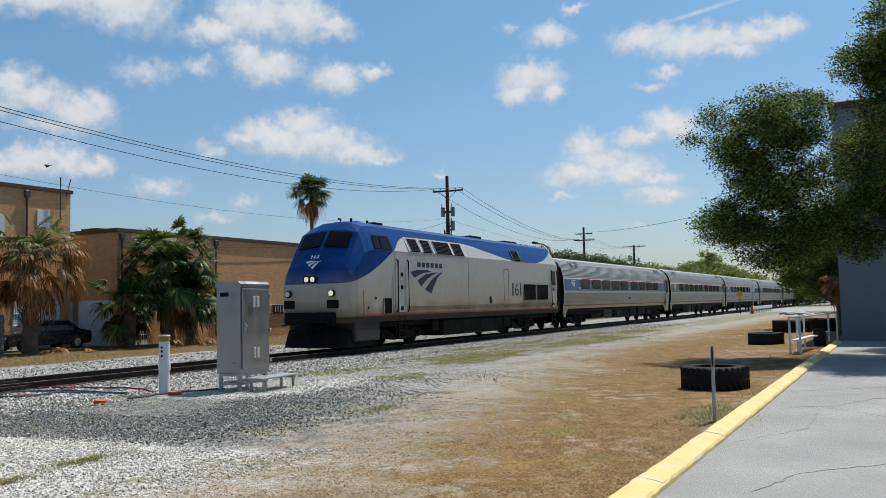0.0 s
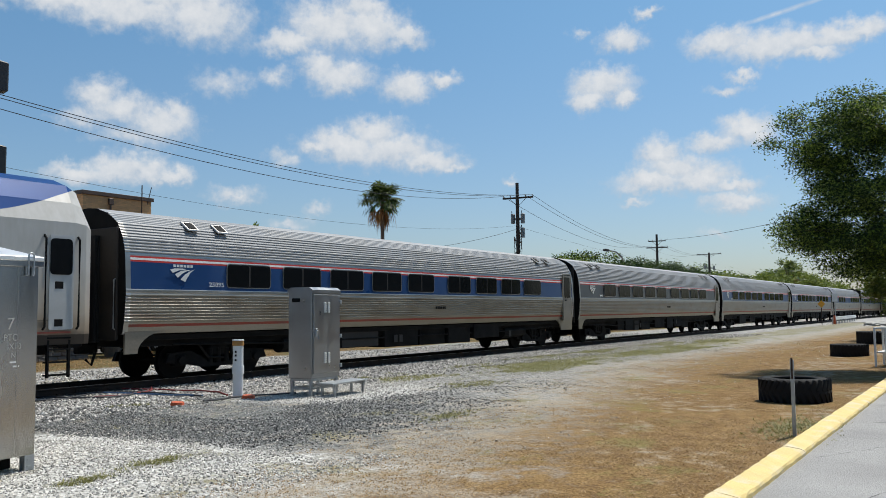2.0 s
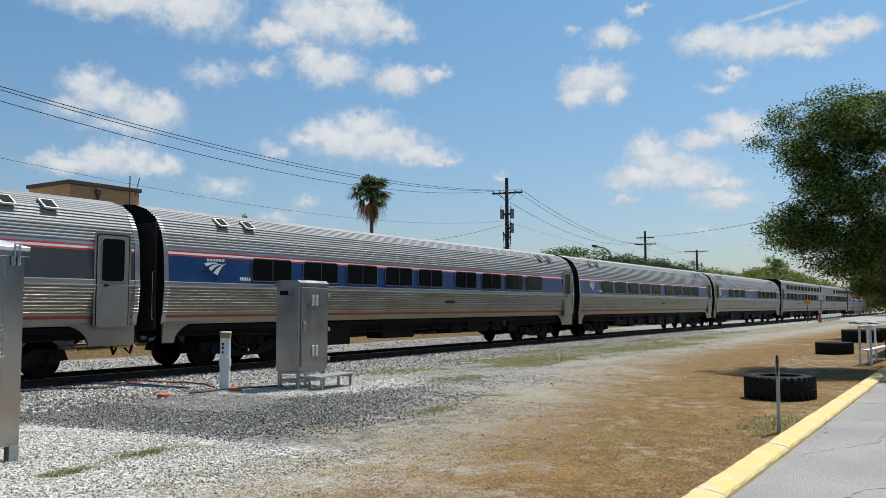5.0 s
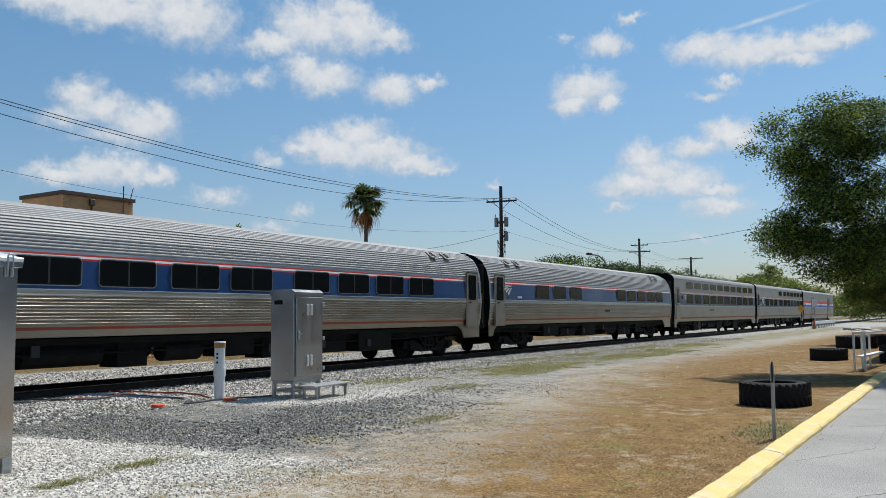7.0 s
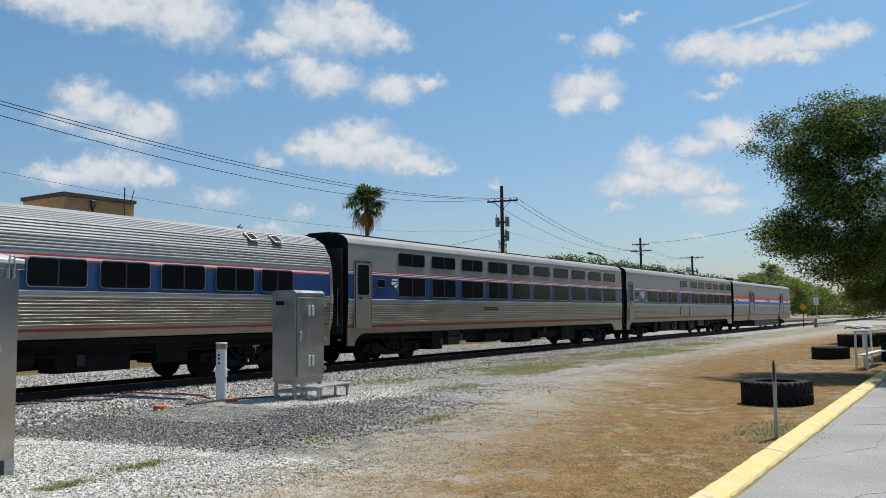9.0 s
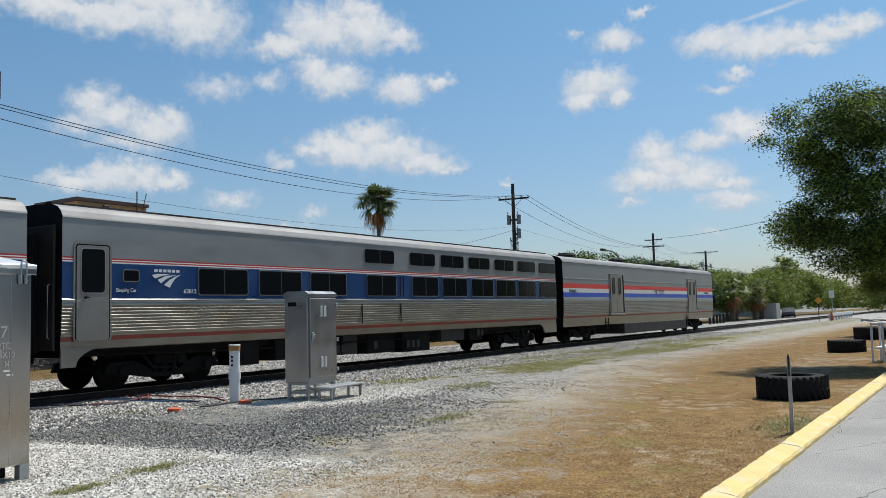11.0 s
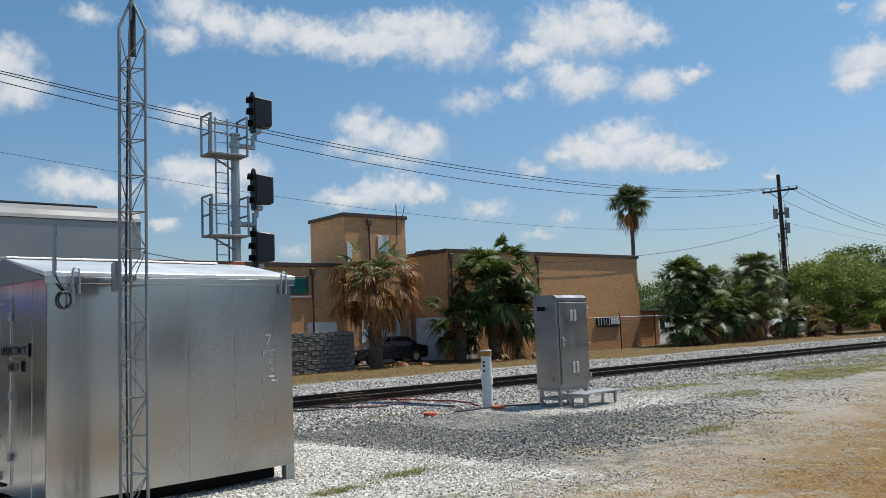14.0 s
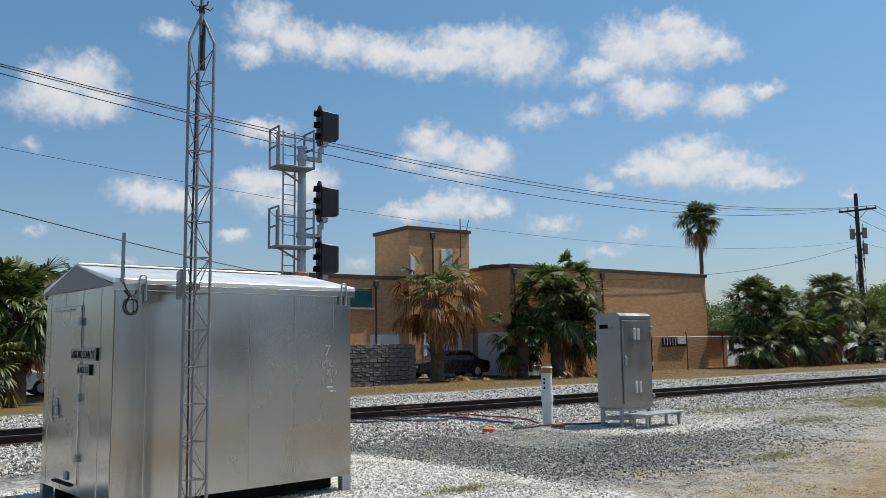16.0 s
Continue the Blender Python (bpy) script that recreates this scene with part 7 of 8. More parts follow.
def leaf_cloud(rng, lobes, clumps, per, spread, size, flat=0.55):
    """Small leaves gathered in twig-end clumps over lobes (x, y, z, rx, ry, rz)."""
    lob = np.array(lobes, float)
    wt = lob[:, 3] * lob[:, 4] + lob[:, 4] * lob[:, 5]
    pick = rng.choice(len(lob), clumps, p=wt / wt.sum())
    d = rng.normal(size=(clumps, 3))
    d /= np.linalg.norm(d, axis=1)[:, None]
    rad = rng.uniform(0.35, 1.08, clumps) ** 0.6
    cen = lob[pick, :3] + d * lob[pick, 3:6] * rad[:, None]
    n = clumps * per
    c = np.repeat(cen, per, 0) + rng.normal(size=(n, 3)) * np.array([spread, spread, spread * flat])
    a = rng.normal(size=(n, 3))
    a[:, 2] *= 0.6
    a /= np.linalg.norm(a, axis=1)[:, None]
    b = np.cross(a, rng.normal(size=(n, 3)))
    b /= np.linalg.norm(b, axis=1)[:, None]
    s = size * rng.uniform(0.6, 1.4, n)[:, None]
    V = np.stack([c - a * s, c - b * s * 0.42, c + a * s, c + b * s * 0.42], 1).reshape(-1, 3)
    F = np.arange(n * 4).reshape(-1, 4)
    return V, F, cen


def limbs(rng, root, cen, count, r, parent, material=BARK):
    bm = bmesh.new()
    root = Vector(root)
    for i in rng.choice(len(cen), min(count, len(cen)), replace=False):
        tip = Vector(cen[i])
        mid = root.lerp(tip, 0.5) + Vector(rng.normal(0, 0.25, 3)) + Vector((0, 0, 0.15))
        q = root.lerp(mid, 0.5) + Vector(rng.normal(0, 0.1, 3))
        pipe(bm, [root, q, mid, mid.lerp(tip, 0.55) + Vector(rng.normal(0, 0.1, 3)), tip], [r, r * 0.7, r * 0.45, r * 0.25, r * 0.1], 5)
    return part("branches", bm, material, parent)


def tree(label, root, lobes, clumps, per, spread, size, material, seed, trunk=0.2, branch=0.06, branches=26, name="tree", fork=None, group="trees and bushes"):
    rng = np.random.default_rng(seed)
    t = thing(name, label, "tree" if name == "tree" else "bush", group, m=pose(*root))
    rel = [(a - root[0], b - root[1], c - root[2], *r) for a, b, c, *r in lobes]
    V, F, cen = leaf_cloud(rng, rel, clumps, per, spread, size)
    raw("crown", V, F, material, t)
    zf = fork if fork is not None else min(l[2] for l in rel) * 0.8
    bm = bmesh.new()
    pipe(bm, [(0, 0, -0.2), (0.05, 0.03, zf * 0.4), (0.0, 0.0, zf)], [trunk * 1.2, trunk, trunk * 0.8], 9)
    part("trunk", bm, BARK, t)
    limbs(rng, (0, 0, zf * 0.9), cen, branches, branch, t)
    return t


# tree over the end of the car park
def tufts(lobes, count, share_, seed):
    """Break each large lobe of a crown into smaller overhanging tufts near its surface."""
    rng = np.random.default_rng(seed)
    out = []
    for x, y, z, a, b, c in lobes:
        for _ in range(count):
            d = rng.normal(size=3)
            d /= np.linalg.norm(d)
            k = rng.uniform(0.45, 0.95)
            f = share_ * rng.uniform(0.7, 1.3)
            out.append((x + d[0] * a * k, y + d[1] * b * k, z + d[2] * c * k, a * f, b * f, c * f * 1.05))
    return out


tree("large fine-leaved green tree spreading over the kerb", (28.6, -3.0, 0.0),
     tufts([(26.05, 3.4, 6.7, 1.7, 1.6, 1.5), (25.85, 3.8, 5.3, 1.6, 1.6, 1.1), (25.95, 4.0, 3.95, 1.6, 1.3, 0.95), (26.3, 2.9, 3.35, 1.4, 1.1, 0.6), (26.45, 2.6, 7.2, 1.2, 1.0, 1.0), (26.45, 2.0, 4.6, 1.7, 1.7, 1.6), (26.25, 1.6, 3.7, 1.3, 1.2, 0.6), (26.9, -0.6, 5.4, 1.8, 1.6, 1.3),
      (26.65, 0.1, 9.4, 1.7, 1.7, 1.5), (26.85, -1.0, 7.2, 1.9, 1.5, 1.4), (27.05, 0.1, 4.2, 1.6, 1.5, 1.1), (27.05, -2.4, 9.0, 2.4, 2.4, 1.9), (27.25, -3.4, 6.0, 2.4, 2.2, 1.9), (27.85, -1.8, 4.2, 1.6, 1.6, 1.0),
      (30.6, 0.2, 6.4, 2.0, 1.8, 1.3), (33.0, -0.4, 6.0, 1.8, 1.6, 1.1)], 9, 0.44, 4),
     2400, 145, 0.20, 0.040, LEAF, 5, 0.24, 0.05, 90, fork=3.6)

# sabal palms along the far side of the track
palm("shaggy palm with mostly dead brown hanging fronds", 22.9, 33.2, 4.2, 1.85, 1.30, 11, green=20, dead=62, low=(20, 85), dead_elev=(-60, 45), trunk_r=0.27, green_mat=PALE_FROND)
palm("bushy green sabal palm with drooping fan fronds", 30.0, 32.4, 4.0, 1.95, 1.3, 12, green=90, dead=8, low=(-45, 80), trunk_r=0.3)
palm("low bushy sabal palm beside a taller one", 31.8, 32.7, 2.6, 1.5, 1.15, 13, green=60, dead=5, low=(-45, 70), trunk_r=0.25)
palm("low bushy sabal palm with fallen fronds at its foot", 27.9, 32.9, 2.3, 1.4, 1.1, 14, green=44, dead=6, low=(-45, 60), trunk_r=0.25)
palm("dense green sabal palm beside the brick building", 47.6, 32.7, 4.0, 1.5, 1.2, 15, green=72, dead=10, low=(-60, 80), trunk_r=0.3)
palm("low palmetto thicket in front of dense palms", 46.2, 31.9, 1.6, 1.4, 1.15, 91, green=50, dead=20, low=(-30, 70))
palm("low palmetto thicket beside a leaning palm", 49.0, 31.8, 2.0, 1.4, 1.15, 92, green=60, dead=24, low=(-40, 70))
palm("palmetto growing out of dry scrub", 51.8, 32.0, 2.2, 1.4, 1.15, 93, green=50, dead=30, low=(-50, 70))
palm("leaning green sabal palm in a cluster", 50.6, 33.2, 3.9, 1.5, 1.2, 16, green=66, dead=12, low=(-50, 75), trunk_r=0.3)
palm("tall sabal palm with pale green fronds", 56.0, 32.3, 4.5, 1.6, 1.25, 17, green=60, dead=10, low=(-35, 80), trunk_r=0.28, green_mat=PALE_FROND)
palm("low palmetto at the foot of a utility pole", 57.8, 31.3, 1.7, 1.2, 1.1, 18, green=34, dead=8, low=(-35, 70), green_mat=PALE_FROND)
palm("yellowing palmetto among the weeds", 60.5, 30.6, 1.3, 1.1, 1.0, 19, green=18, dead=16, low=(-20, 70), green_mat=YELLOW_FROND)
palm("green palmetto at the edge of the verge", 53.5, 31.6, 2.3, 1.3, 1.1, 20, green=34, dead=18, low=(-50, 65))
palm("sabal palm beyond the track with green crown", 4.4, 31.0, 3.2, 1.4, 1.2, 21, green=72, dead=20, low=(-45, 80), trunk_r=0.28)
palm("low yellowing palmetto under a taller palm", 3.4, 29.6, 1.2, 1.1, 1.05, 22, green=16, dead=26, low=(-30, 60), green_mat=PALE_FROND, dead_mat=YELLOW_FROND)
palm("green sabal palm seen beside the hut", 1.2, 30.5, 3.0, 1.4, 1.2, 23, green=69, dead=18, low=(-45, 80), trunk_r=0.28)
palm("sabal palm with low crown beyond the track", 7.2, 33.0, 3.2, 1.3, 1.15, 24, green=60, dead=18, low=(-45, 80), trunk_r=0.28)
palm("tall fan palm on a slender trunk behind the building", 59.3, 45.9, 12.1, 1.2, 1.5, 25, green=52, dead=12, low=(-25, 85), trunk_r=0.16, leaflets=22)
for i, (x, y, h) in enumerate(((70.0, 29.4, 2.7), (73.2, 28.6, 2.0), (76.5, 29.8, 2.6), (104, 26.4, 4.0), (109, 27.2, 3.8), (114, 26.0, 3.6), (120, 26.5, 3.8), (96, 29.4, 4.6), (140, 27.0, 7.6))):
    palm("green sabal palm in the line of growth beside the track", x, y, h, 1.6, 1.3, 40 + i, green=34, dead=16, low=(-45, 80), trunk_r=0.3, leaflets=18, green_mat=PALE_FROND if i in (0, 2, 5) else FROND)

# fallen fronds and litter under the palms
rng_ = np.random.default_rng(3)
V, F = [], []
for cx, cy in ((24.5, 32.6), (28.3, 31.8), (31.0, 31.6), (49.0, 31.6), (55, 30.9), (59, 30.0)):
    v, f = fan_fronds(rng_, 7, (cx, cy, 0.12), (-4, 14), 1.1, 0.8, 0.2, 12, 60)
    f = [tuple(i + len(V) for i in q) for q in f]
    V += [np.array(p) + np.array([0, 0, 0]) for p in v]
    F += f
V = [np.array([p[0], p[1], max(p[2], 0.03)]) for p in V]
tagged(raw("fallen_fronds", V, F, DEAD_FROND), "dry fallen palm fronds on the verge", "plant litter", kind="stuff")

tree("leafy light green tree over palmettos beside the track", (66, 31.5, 0), [(63.0, 31.5, 4.0, 2.6, 2.2, 1.6), (67, 31, 4.6, 3.0, 2.4, 1.7), (71, 30.5, 3.6, 2.8, 2.2, 1.7), (66, 30.3, 2.2, 4.2, 2.0, 1.6), (72, 29.8, 1.8, 2.4, 1.8, 1.5)], 340, 120, 0.34, 0.105, BRIGHT_LEAF, 6, 0.25, 0.07, 36, fork=1.4)
tree("dark green tree standing over parked vehicles", (80, 30.5, 0), [(76.5, 30.5, 4.4, 3.0, 2.6, 2.0), (81, 30, 4.9, 3.4, 2.8, 2.0), (86, 29.6, 4.7, 3.6, 2.8, 2.1), (80, 29.4, 2.6, 4.2, 2.2, 1.5)], 360, 120, 0.38, 0.115, DARK_LEAF, 7, 0.3, 0.08, 36, fork=1.6)
tree("dark green tree in a row beside the track", (92, 30, 0), [(90.5, 29.6, 4.4, 3.2, 2.8, 2.2), (95, 29.2, 4.4, 3.2, 2.8, 1.9), (99.5, 28.6, 3.6, 3.0, 2.4, 1.7)], 300, 110, 0.40, 0.13, DARK_LEAF, 8, 0.3, 0.08, 30, fork=1.6)
tree("light green scrub behind the sleepers' end", (108, 28, 0), [(103, 28.6, 3.4, 3, 2.4, 2.4), (109, 28.4, 3.8, 3.4, 2.6, 2.4), (116, 28, 3.4, 3.6, 2.6, 2.2), (124, 27, 3.4, 4, 2.6, 2.4)], 360, 110, 0.46, 0.14, BRIGHT_LEAF, 9, 0.3, 0.08, 30, fork=1.2)
tree("tall bright green tree beyond the level crossing", (150, 29, 0), [(135, 28, 4.0, 5, 3, 3.2), (146, 29, 5.6, 6, 4, 3.8), (158, 28, 4.6, 6, 4, 3.2), (172, 26, 4.0, 8, 4, 2.8)], 380, 100, 0.65, 0.20, BRIGHT_LEAF, 10, 0.4, 0.1, 30, fork=2)
tree("sunlit yellow-green trees across the road", (190, 12, 0), [(175, 17, 3.6, 6, 5, 3.2), (186, 12, 5.4, 8, 6, 4.2), (200, 5, 6.0, 9, 7, 4.8), (215, -4, 6.5, 9, 8, 5.2), (228, -14, 6.5, 9, 8, 5.2)], 480, 110, 0.9, 0.24, BRIGHT_LEAF, 11, 0.5, 0.12, 30, fork=2.5)
tree("small sunlit tree behind the stucco building", (52, 2.6, 0), [(52, 4.0, 4.6, 2.4, 1.7, 1.8), (54, 2.8, 5.0, 2.6, 2.0, 1.8), (51, 5.0, 3.4, 1.8, 1.3, 1.1), (53, 3.4, 2.8, 2.0, 1.6, 1.0)], 260, 90, 0.3, 0.09, BRIGHT_LEAF, 12, 0.14, 0.05, 24, fork=1.3)
for i, (lab, root, lobes, n_) in enumerate((
        ("distant round-topped tree behind the track", (150, 66, 0), [(150, 66, 8.5, 9, 8, 4.6), (140, 68, 6.5, 7, 6, 3.6)], 130),
        ("distant green tree above the carriage roofs", (172, 62, 0), [(172, 62, 8.5, 8, 8, 4.4), (162, 64, 7, 7, 6, 3.6)], 120),
        ("distant green tree in a tree line", (190, 55, 0), [(190, 55, 7.4, 9, 8, 4.2), (202, 52, 6.2, 8, 7, 3.5)], 120),
        ("distant pale green tree by the crossing", (205, 44, 0), [(205, 44, 6.0, 9, 8, 3.6), (216, 40, 5.2, 9, 8, 3.2)], 120),
        ("distant green tree on the horizon", (135, 78, 0), [(135, 78, 6.0, 8, 8, 3.6)], 80),
        ("distant dark tree on the horizon", (118, 86, 0), [(118, 86, 5.0, 8, 8, 3.4)], 80),
        ("distant tree rising behind the palm", (104, 62, 0), [(104, 62, 4.2, 3, 3, 1.6)], 50))):
    tree(lab, root, lobes, n_, 130, 0.85, 0.22, BUSH_LEAF if i % 2 else LEAF, 60 + i, 0.4, 0.12, 14, fork=3)

# far woods that close the horizon
rng_ = np.random.default_rng(8)
lob = []
for i in range(110):
    a = radians(-75 + i * 2.35)
    r = rng_.uniform(330, 420)
    lob.append((r * math.cos(a), r * math.sin(a), 2.5, 14, 14, rng_.uniform(4, 8)))
V, F, _ = leaf_cloud(rng_, lob, 1500, 26, 2.2, 1.5)
V[:, 2] = np.maximum(V[:, 2], 0)
tagged(raw("far_woods", V, F, BUSH_LEAF), "distant band of green woodland on the horizon", "woods", kind="stuff")

# dry scrub at the foot of the palms
rng_ = np.random.default_rng(4)
V, F = [], []
for k in range(900):
    cx = rng_.choice([48, 52, 63, 64.5, 78, 30.5]) + rng_.normal(0, 1.1)
    cy = 31.2 + rng_.normal(0, 0.5)
    h = rng_.uniform(0.3, 1.5)
    a = rng_.uniform(0, 6.28)
    d = np.array([math.cos(a) * 0.5, math.sin(a) * 0.5, 1.0]) * h
    w = 0.012
    V += [(cx - w, cy, 0), (cx + w, cy, 0), (cx + d[0], cy + d[1], d[2])]
    F.append((3 * k, 3 * k + 1, 3 * k + 2))
tagged(raw("dry_scrub", V, F, DEAD_FROND), "thin dry twigs and scrub below the palms", "scrub", kind="stuff")


# ---- brick building beyond the track ----
def brick_material():
    m = BRICK
    t = m.node_tree
    b = t.nodes["Principled BSDF"]
    old = b.inputs["Base Color"].links[0].from_socket
    tc = t.nodes.new("ShaderNodeTexCoord")
    sp = t.nodes.new("ShaderNodeSeparateXYZ")
    t.links.new(tc.outputs["Object"], sp.inputs[0])
    ad = t.nodes.new("ShaderNodeMath")
    ad.operation = "ADD"
    t.links.new(sp.outputs[0], ad.inputs[0]), t.links.new(sp.outputs[1], ad.inputs[1])
    cm = t.nodes.new("ShaderNodeCombineXYZ")
    t.links.new(ad.outputs[0], cm.inputs[0]), t.links.new(sp.outputs[2], cm.inputs[1])
    br = t.nodes.new("ShaderNodeTexBrick")
    br.inputs["Scale"].default_value = 1.0
    br.inputs["Brick Width"].default_value, br.inputs["Row Height"].default_value, br.inputs["Mortar Size"].default_value = 0.22, 0.078, 0.006
    br.inputs["Color1"].default_value, br.inputs["Color2"].default_value, br.inputs["Mortar"].default_value = (0.86, 0.86, 0.86, 1), (1.12, 1.1, 1.06, 1), (0.92, 0.98, 1.05, 1)
    t.links.new(cm.outputs[0], br.inputs["Vector"])
    mx = t.nodes.new("ShaderNodeMix")
    mx.data_type, mx.blend_type = "RGBA", "MULTIPLY"
    mx.inputs["Factor"].default_value = 1.0
    t.links.new(old, mx.inputs["A"]), t.links.new(br.outputs["Color"], mx.inputs["B"])
    t.links.new(mx.outputs["Result"], b.inputs["Base Color"])
    return m


BRICKWORK = brick_material()
bld = thing("brick_building", "tan orange brick commercial building with flat roofs and a square tower", "building")


def wing(name, x0, y0, x1, y1, h):
    bm = bmesh.new()
    box(bm, x0, y0, -0.2, x1, y1, h)
    w = part(name, bm, BRICKWORK, bld)
    bm = bmesh.new()
    o = 0.10
    for a in ((x0 - o, y0 - o, x1 + o, y0 + 0.15), (x0 - o, y1 - 0.15, x1 + o, y1 + o), (x0 - o, y0 + 0.15, x0 + 0.15, y1 - 0.15), (x1 - 0.15, y0 + 0.15, x1 + o, y1 - 0.15)):
        box(bm, a[0], a[1], h - 0.06, a[2], a[3], h + 0.14, 0.01)
    pieces("roof_edge", bm, BROWN_TRIM, w, "dark metal roof edge")
    bm = bmesh.new()
    box(bm, x0 + 0.15, y0 + 0.15, h + 0.0, x1 - 0.15, y1 - 0.15, h + 0.03)
    part("flat_roof", bm, CONCRETE, w)
    return w


w1 = wing("east_wing", 29.0, 35.0, 45.6, 52.0, 5.92)
w2 = wing("tower", 24.4, 38.0, 28.5, 41.6, 8.05)
w3 = wing("west_wing", 8.0, 38.4, 29.0, 52.0, 5.30)


def wall_box(name, mat_, parent, x0, z0, x1, z1, y, proud=0.05, label=""):
    bm = bmesh.new()
    box(bm, x0, y - proud, z0, x1, y + 0.02, z1, 0.008)
    return part(name, bm, mat_, parent, label)


# openings
for x0, x1, y, z1, wg in ((28.45, 28.98, 38.4, 2.3, w3), (25.3, 27.9, 38.0, 2.35, w2), (29.35, 31.0, 35.0, 2.1, w1), (22.2, 24.0, 38.4, 2.3, w3)):
    d = wall_box("roller_door", DOOR_WHITE, wg, x0, 0.0, x1, z1, y, 0.03, "dull white roller door")
    for k in range(1, 4):
        wall_box("door_rib", DOOR_WHITE, d, x0, z1 * k / 4 - 0.03, x1, z1 * k / 4, y - 0.03, 0.03)
bm = bmesh.new()
box(bm, 28.96, 35.35, 0.0, 29.02, 37.9, 2.35, 0.008)
d = part("roller_door", bm, DOOR_WHITE, w1, "dull white roller door")
for k in range(1, 4):
    bm = bmesh.new()
    box(bm, 28.93, 35.35, 0.58 * k - 0.03, 28.96, 37.9, 0.58 * k)
    part("door_rib", bm, DOOR_WHITE, d)
fr = wall_box("window", BROWN_TRIM, w3, 19.0, 3.70, 22.3, 4.72, 38.4, 0.06, "wide window with teal glass")
wall_box("pane", TEAL, fr, 19.1, 3.82, 20.6, 4.62, 38.36, 0.04)
wall_box("pane", TEAL, fr, 20.7, 3.82, 22.2, 4.62, 38.36, 0.04)
wall_box("window_sill", CONCRETE, fr, 18.9, 3.60, 22.4, 3.70, 38.4, 0.14)
for x, y, h, wg in ((36.0, 35.0, 5.85, w1), (25.95, 38.0, 7.95, w2), (22.55, 38.4, 5.2, w3), (29.25, 35.0, 5.85, w1)):
    bm = bmesh.new()
    rod(bm, (x, y - 0.07, 0.2), (x, y - 0.07, h - 0.2), 0.055, n=8)
    box(bm, x - 0.14, y - 0.16, h - 0.38, x + 0.14, y, h - 0.05, 0.02)
    part("downpipe", bm, BROWN_TRIM, wg)
wall_box("wall_panel", DOOR_WHITE, w2, 26.55, 6.1, 27.25, 7.0, 38.0, 0.04, "white louvred panel")
wall_box("wall_panel", DOOR_WHITE, w2, 24.5, 5.5, 24.8, 6.6, 38.0, 0.04, "white louvred panel")
bm = bmesh.new()
rod(bm, (27.75, 37.8, 6.6), (27.75, 37.8, 8.8), 0.03, n=6)
rod(bm, (28.1, 37.8, 7.8), (28.35, 37.8, 8.75), 0.025, n=6)
part("roof_aerial", bm, BROWN_TRIM, w2)
bm = bmesh.new()
box(bm, 29.6, 37.2, 5.9, 31.4, 38.6, 6.25, 0.03)
part("roof_unit", bm, UNDER_GREY, w1)
ac = wall_box("air_conditioner", UNDER_GREY, w1, 41.1, 1.40, 43.4, 2.02, 35.0, 0.10, "grey louvred window unit")
for k in range(9):
    wall_box("louvre", BLACK if k % 2 else DOOR_WHITE, ac, 41.2 + k * 0.13, 1.5, 41.26 + k * 0.13, 1.92, 34.9, 0.02)
wall_box("white_panel", DOOR_WHITE, ac, 42.45, 1.55, 43.3, 1.95, 34.9, 0.02)
bm = bmesh.new()
box(bm, 46.6, 36.5, -0.1, 49.6, 40, 2.3)
o = tagged(part("brick_shed", bm, BRICKWORK), "small reddish brick outbuilding beside the larger one", "shed")
bm = bmesh.new()
box(bm, 46.4, 36.3, 2.3, 49.8, 40.2, 2.45, 0.01)
part("roof", bm, BROWN_TRIM, o)

# rough stone wall with separate blocks
sw = tagged(new("stone_wall"), "low dark split-stone wall", "wall", kind="structure")
bm = bmesh.new()
box(bm, 13.0, 32.05, -0.1, 20.9, 32.35, 1.74)
part("core", bm, STONE, sw)
stone_meshes = []
for s in range(5):
    bm = bmesh.new()
    box(bm, -0.2, -0.06, -0.095, 0.2, 0.05, 0.095, 0.025)
    for v in bm.verts:
        v.co += Vector((random.uniform(-0.012, 0.012), random.uniform(-0.03, 0.01), random.uniform(-0.012, 0.012)))
    me = bpy.data.meshes.new("stone")
    bm.to_mesh(me)
    bm.free()
    me.materials.append(STONE)
    stone_meshes.append(me)
for r in range(9):
    for k in range(19):
        put("stone", random.choice(stone_meshes), sw, pose(13.1 + k * 0.41 + (r % 2) * 0.2, 32.03, 0.09 + r * 0.2, 0, 0, 0))

# chain-link fence
fc = tagged(new("wire_fence"), "rusty chain-link fence with thin posts", "fence", kind="structure")
for x in (33.9, 37.4, 40.5, 43.9, 46.8):
    bm = bmesh.new()
    rod(bm, (x, 32.6, 0), (x, 32.6, 2.02), 0.035, n=8)
    rod(bm, (x, 32.6, 2.0), (x - 0.28, 32.45, 2.28), 0.022, n=6)
    part("fence_post", bm, RAIL_SIDE, fc)
bm = bmesh.new()
rod(bm, (33.9, 32.6, 1.98), (46.8, 32.6, 1.98), 0.022, n=6)
part("top_rail", bm, GALV, fc)
bm = bmesh.new()
for k in range(130):
    x = 33.9 + k * 0.1
    for a, c in ((0, 1), (1, 0)):
        rod(bm, (x + a * 0.9, 32.6, 0.05), (x + c * 0.9, 32.6, 1.95), 0.0035, n=3)
tagged(part("mesh_wire", bm, RAIL_SIDE, fc), kind="stuff")


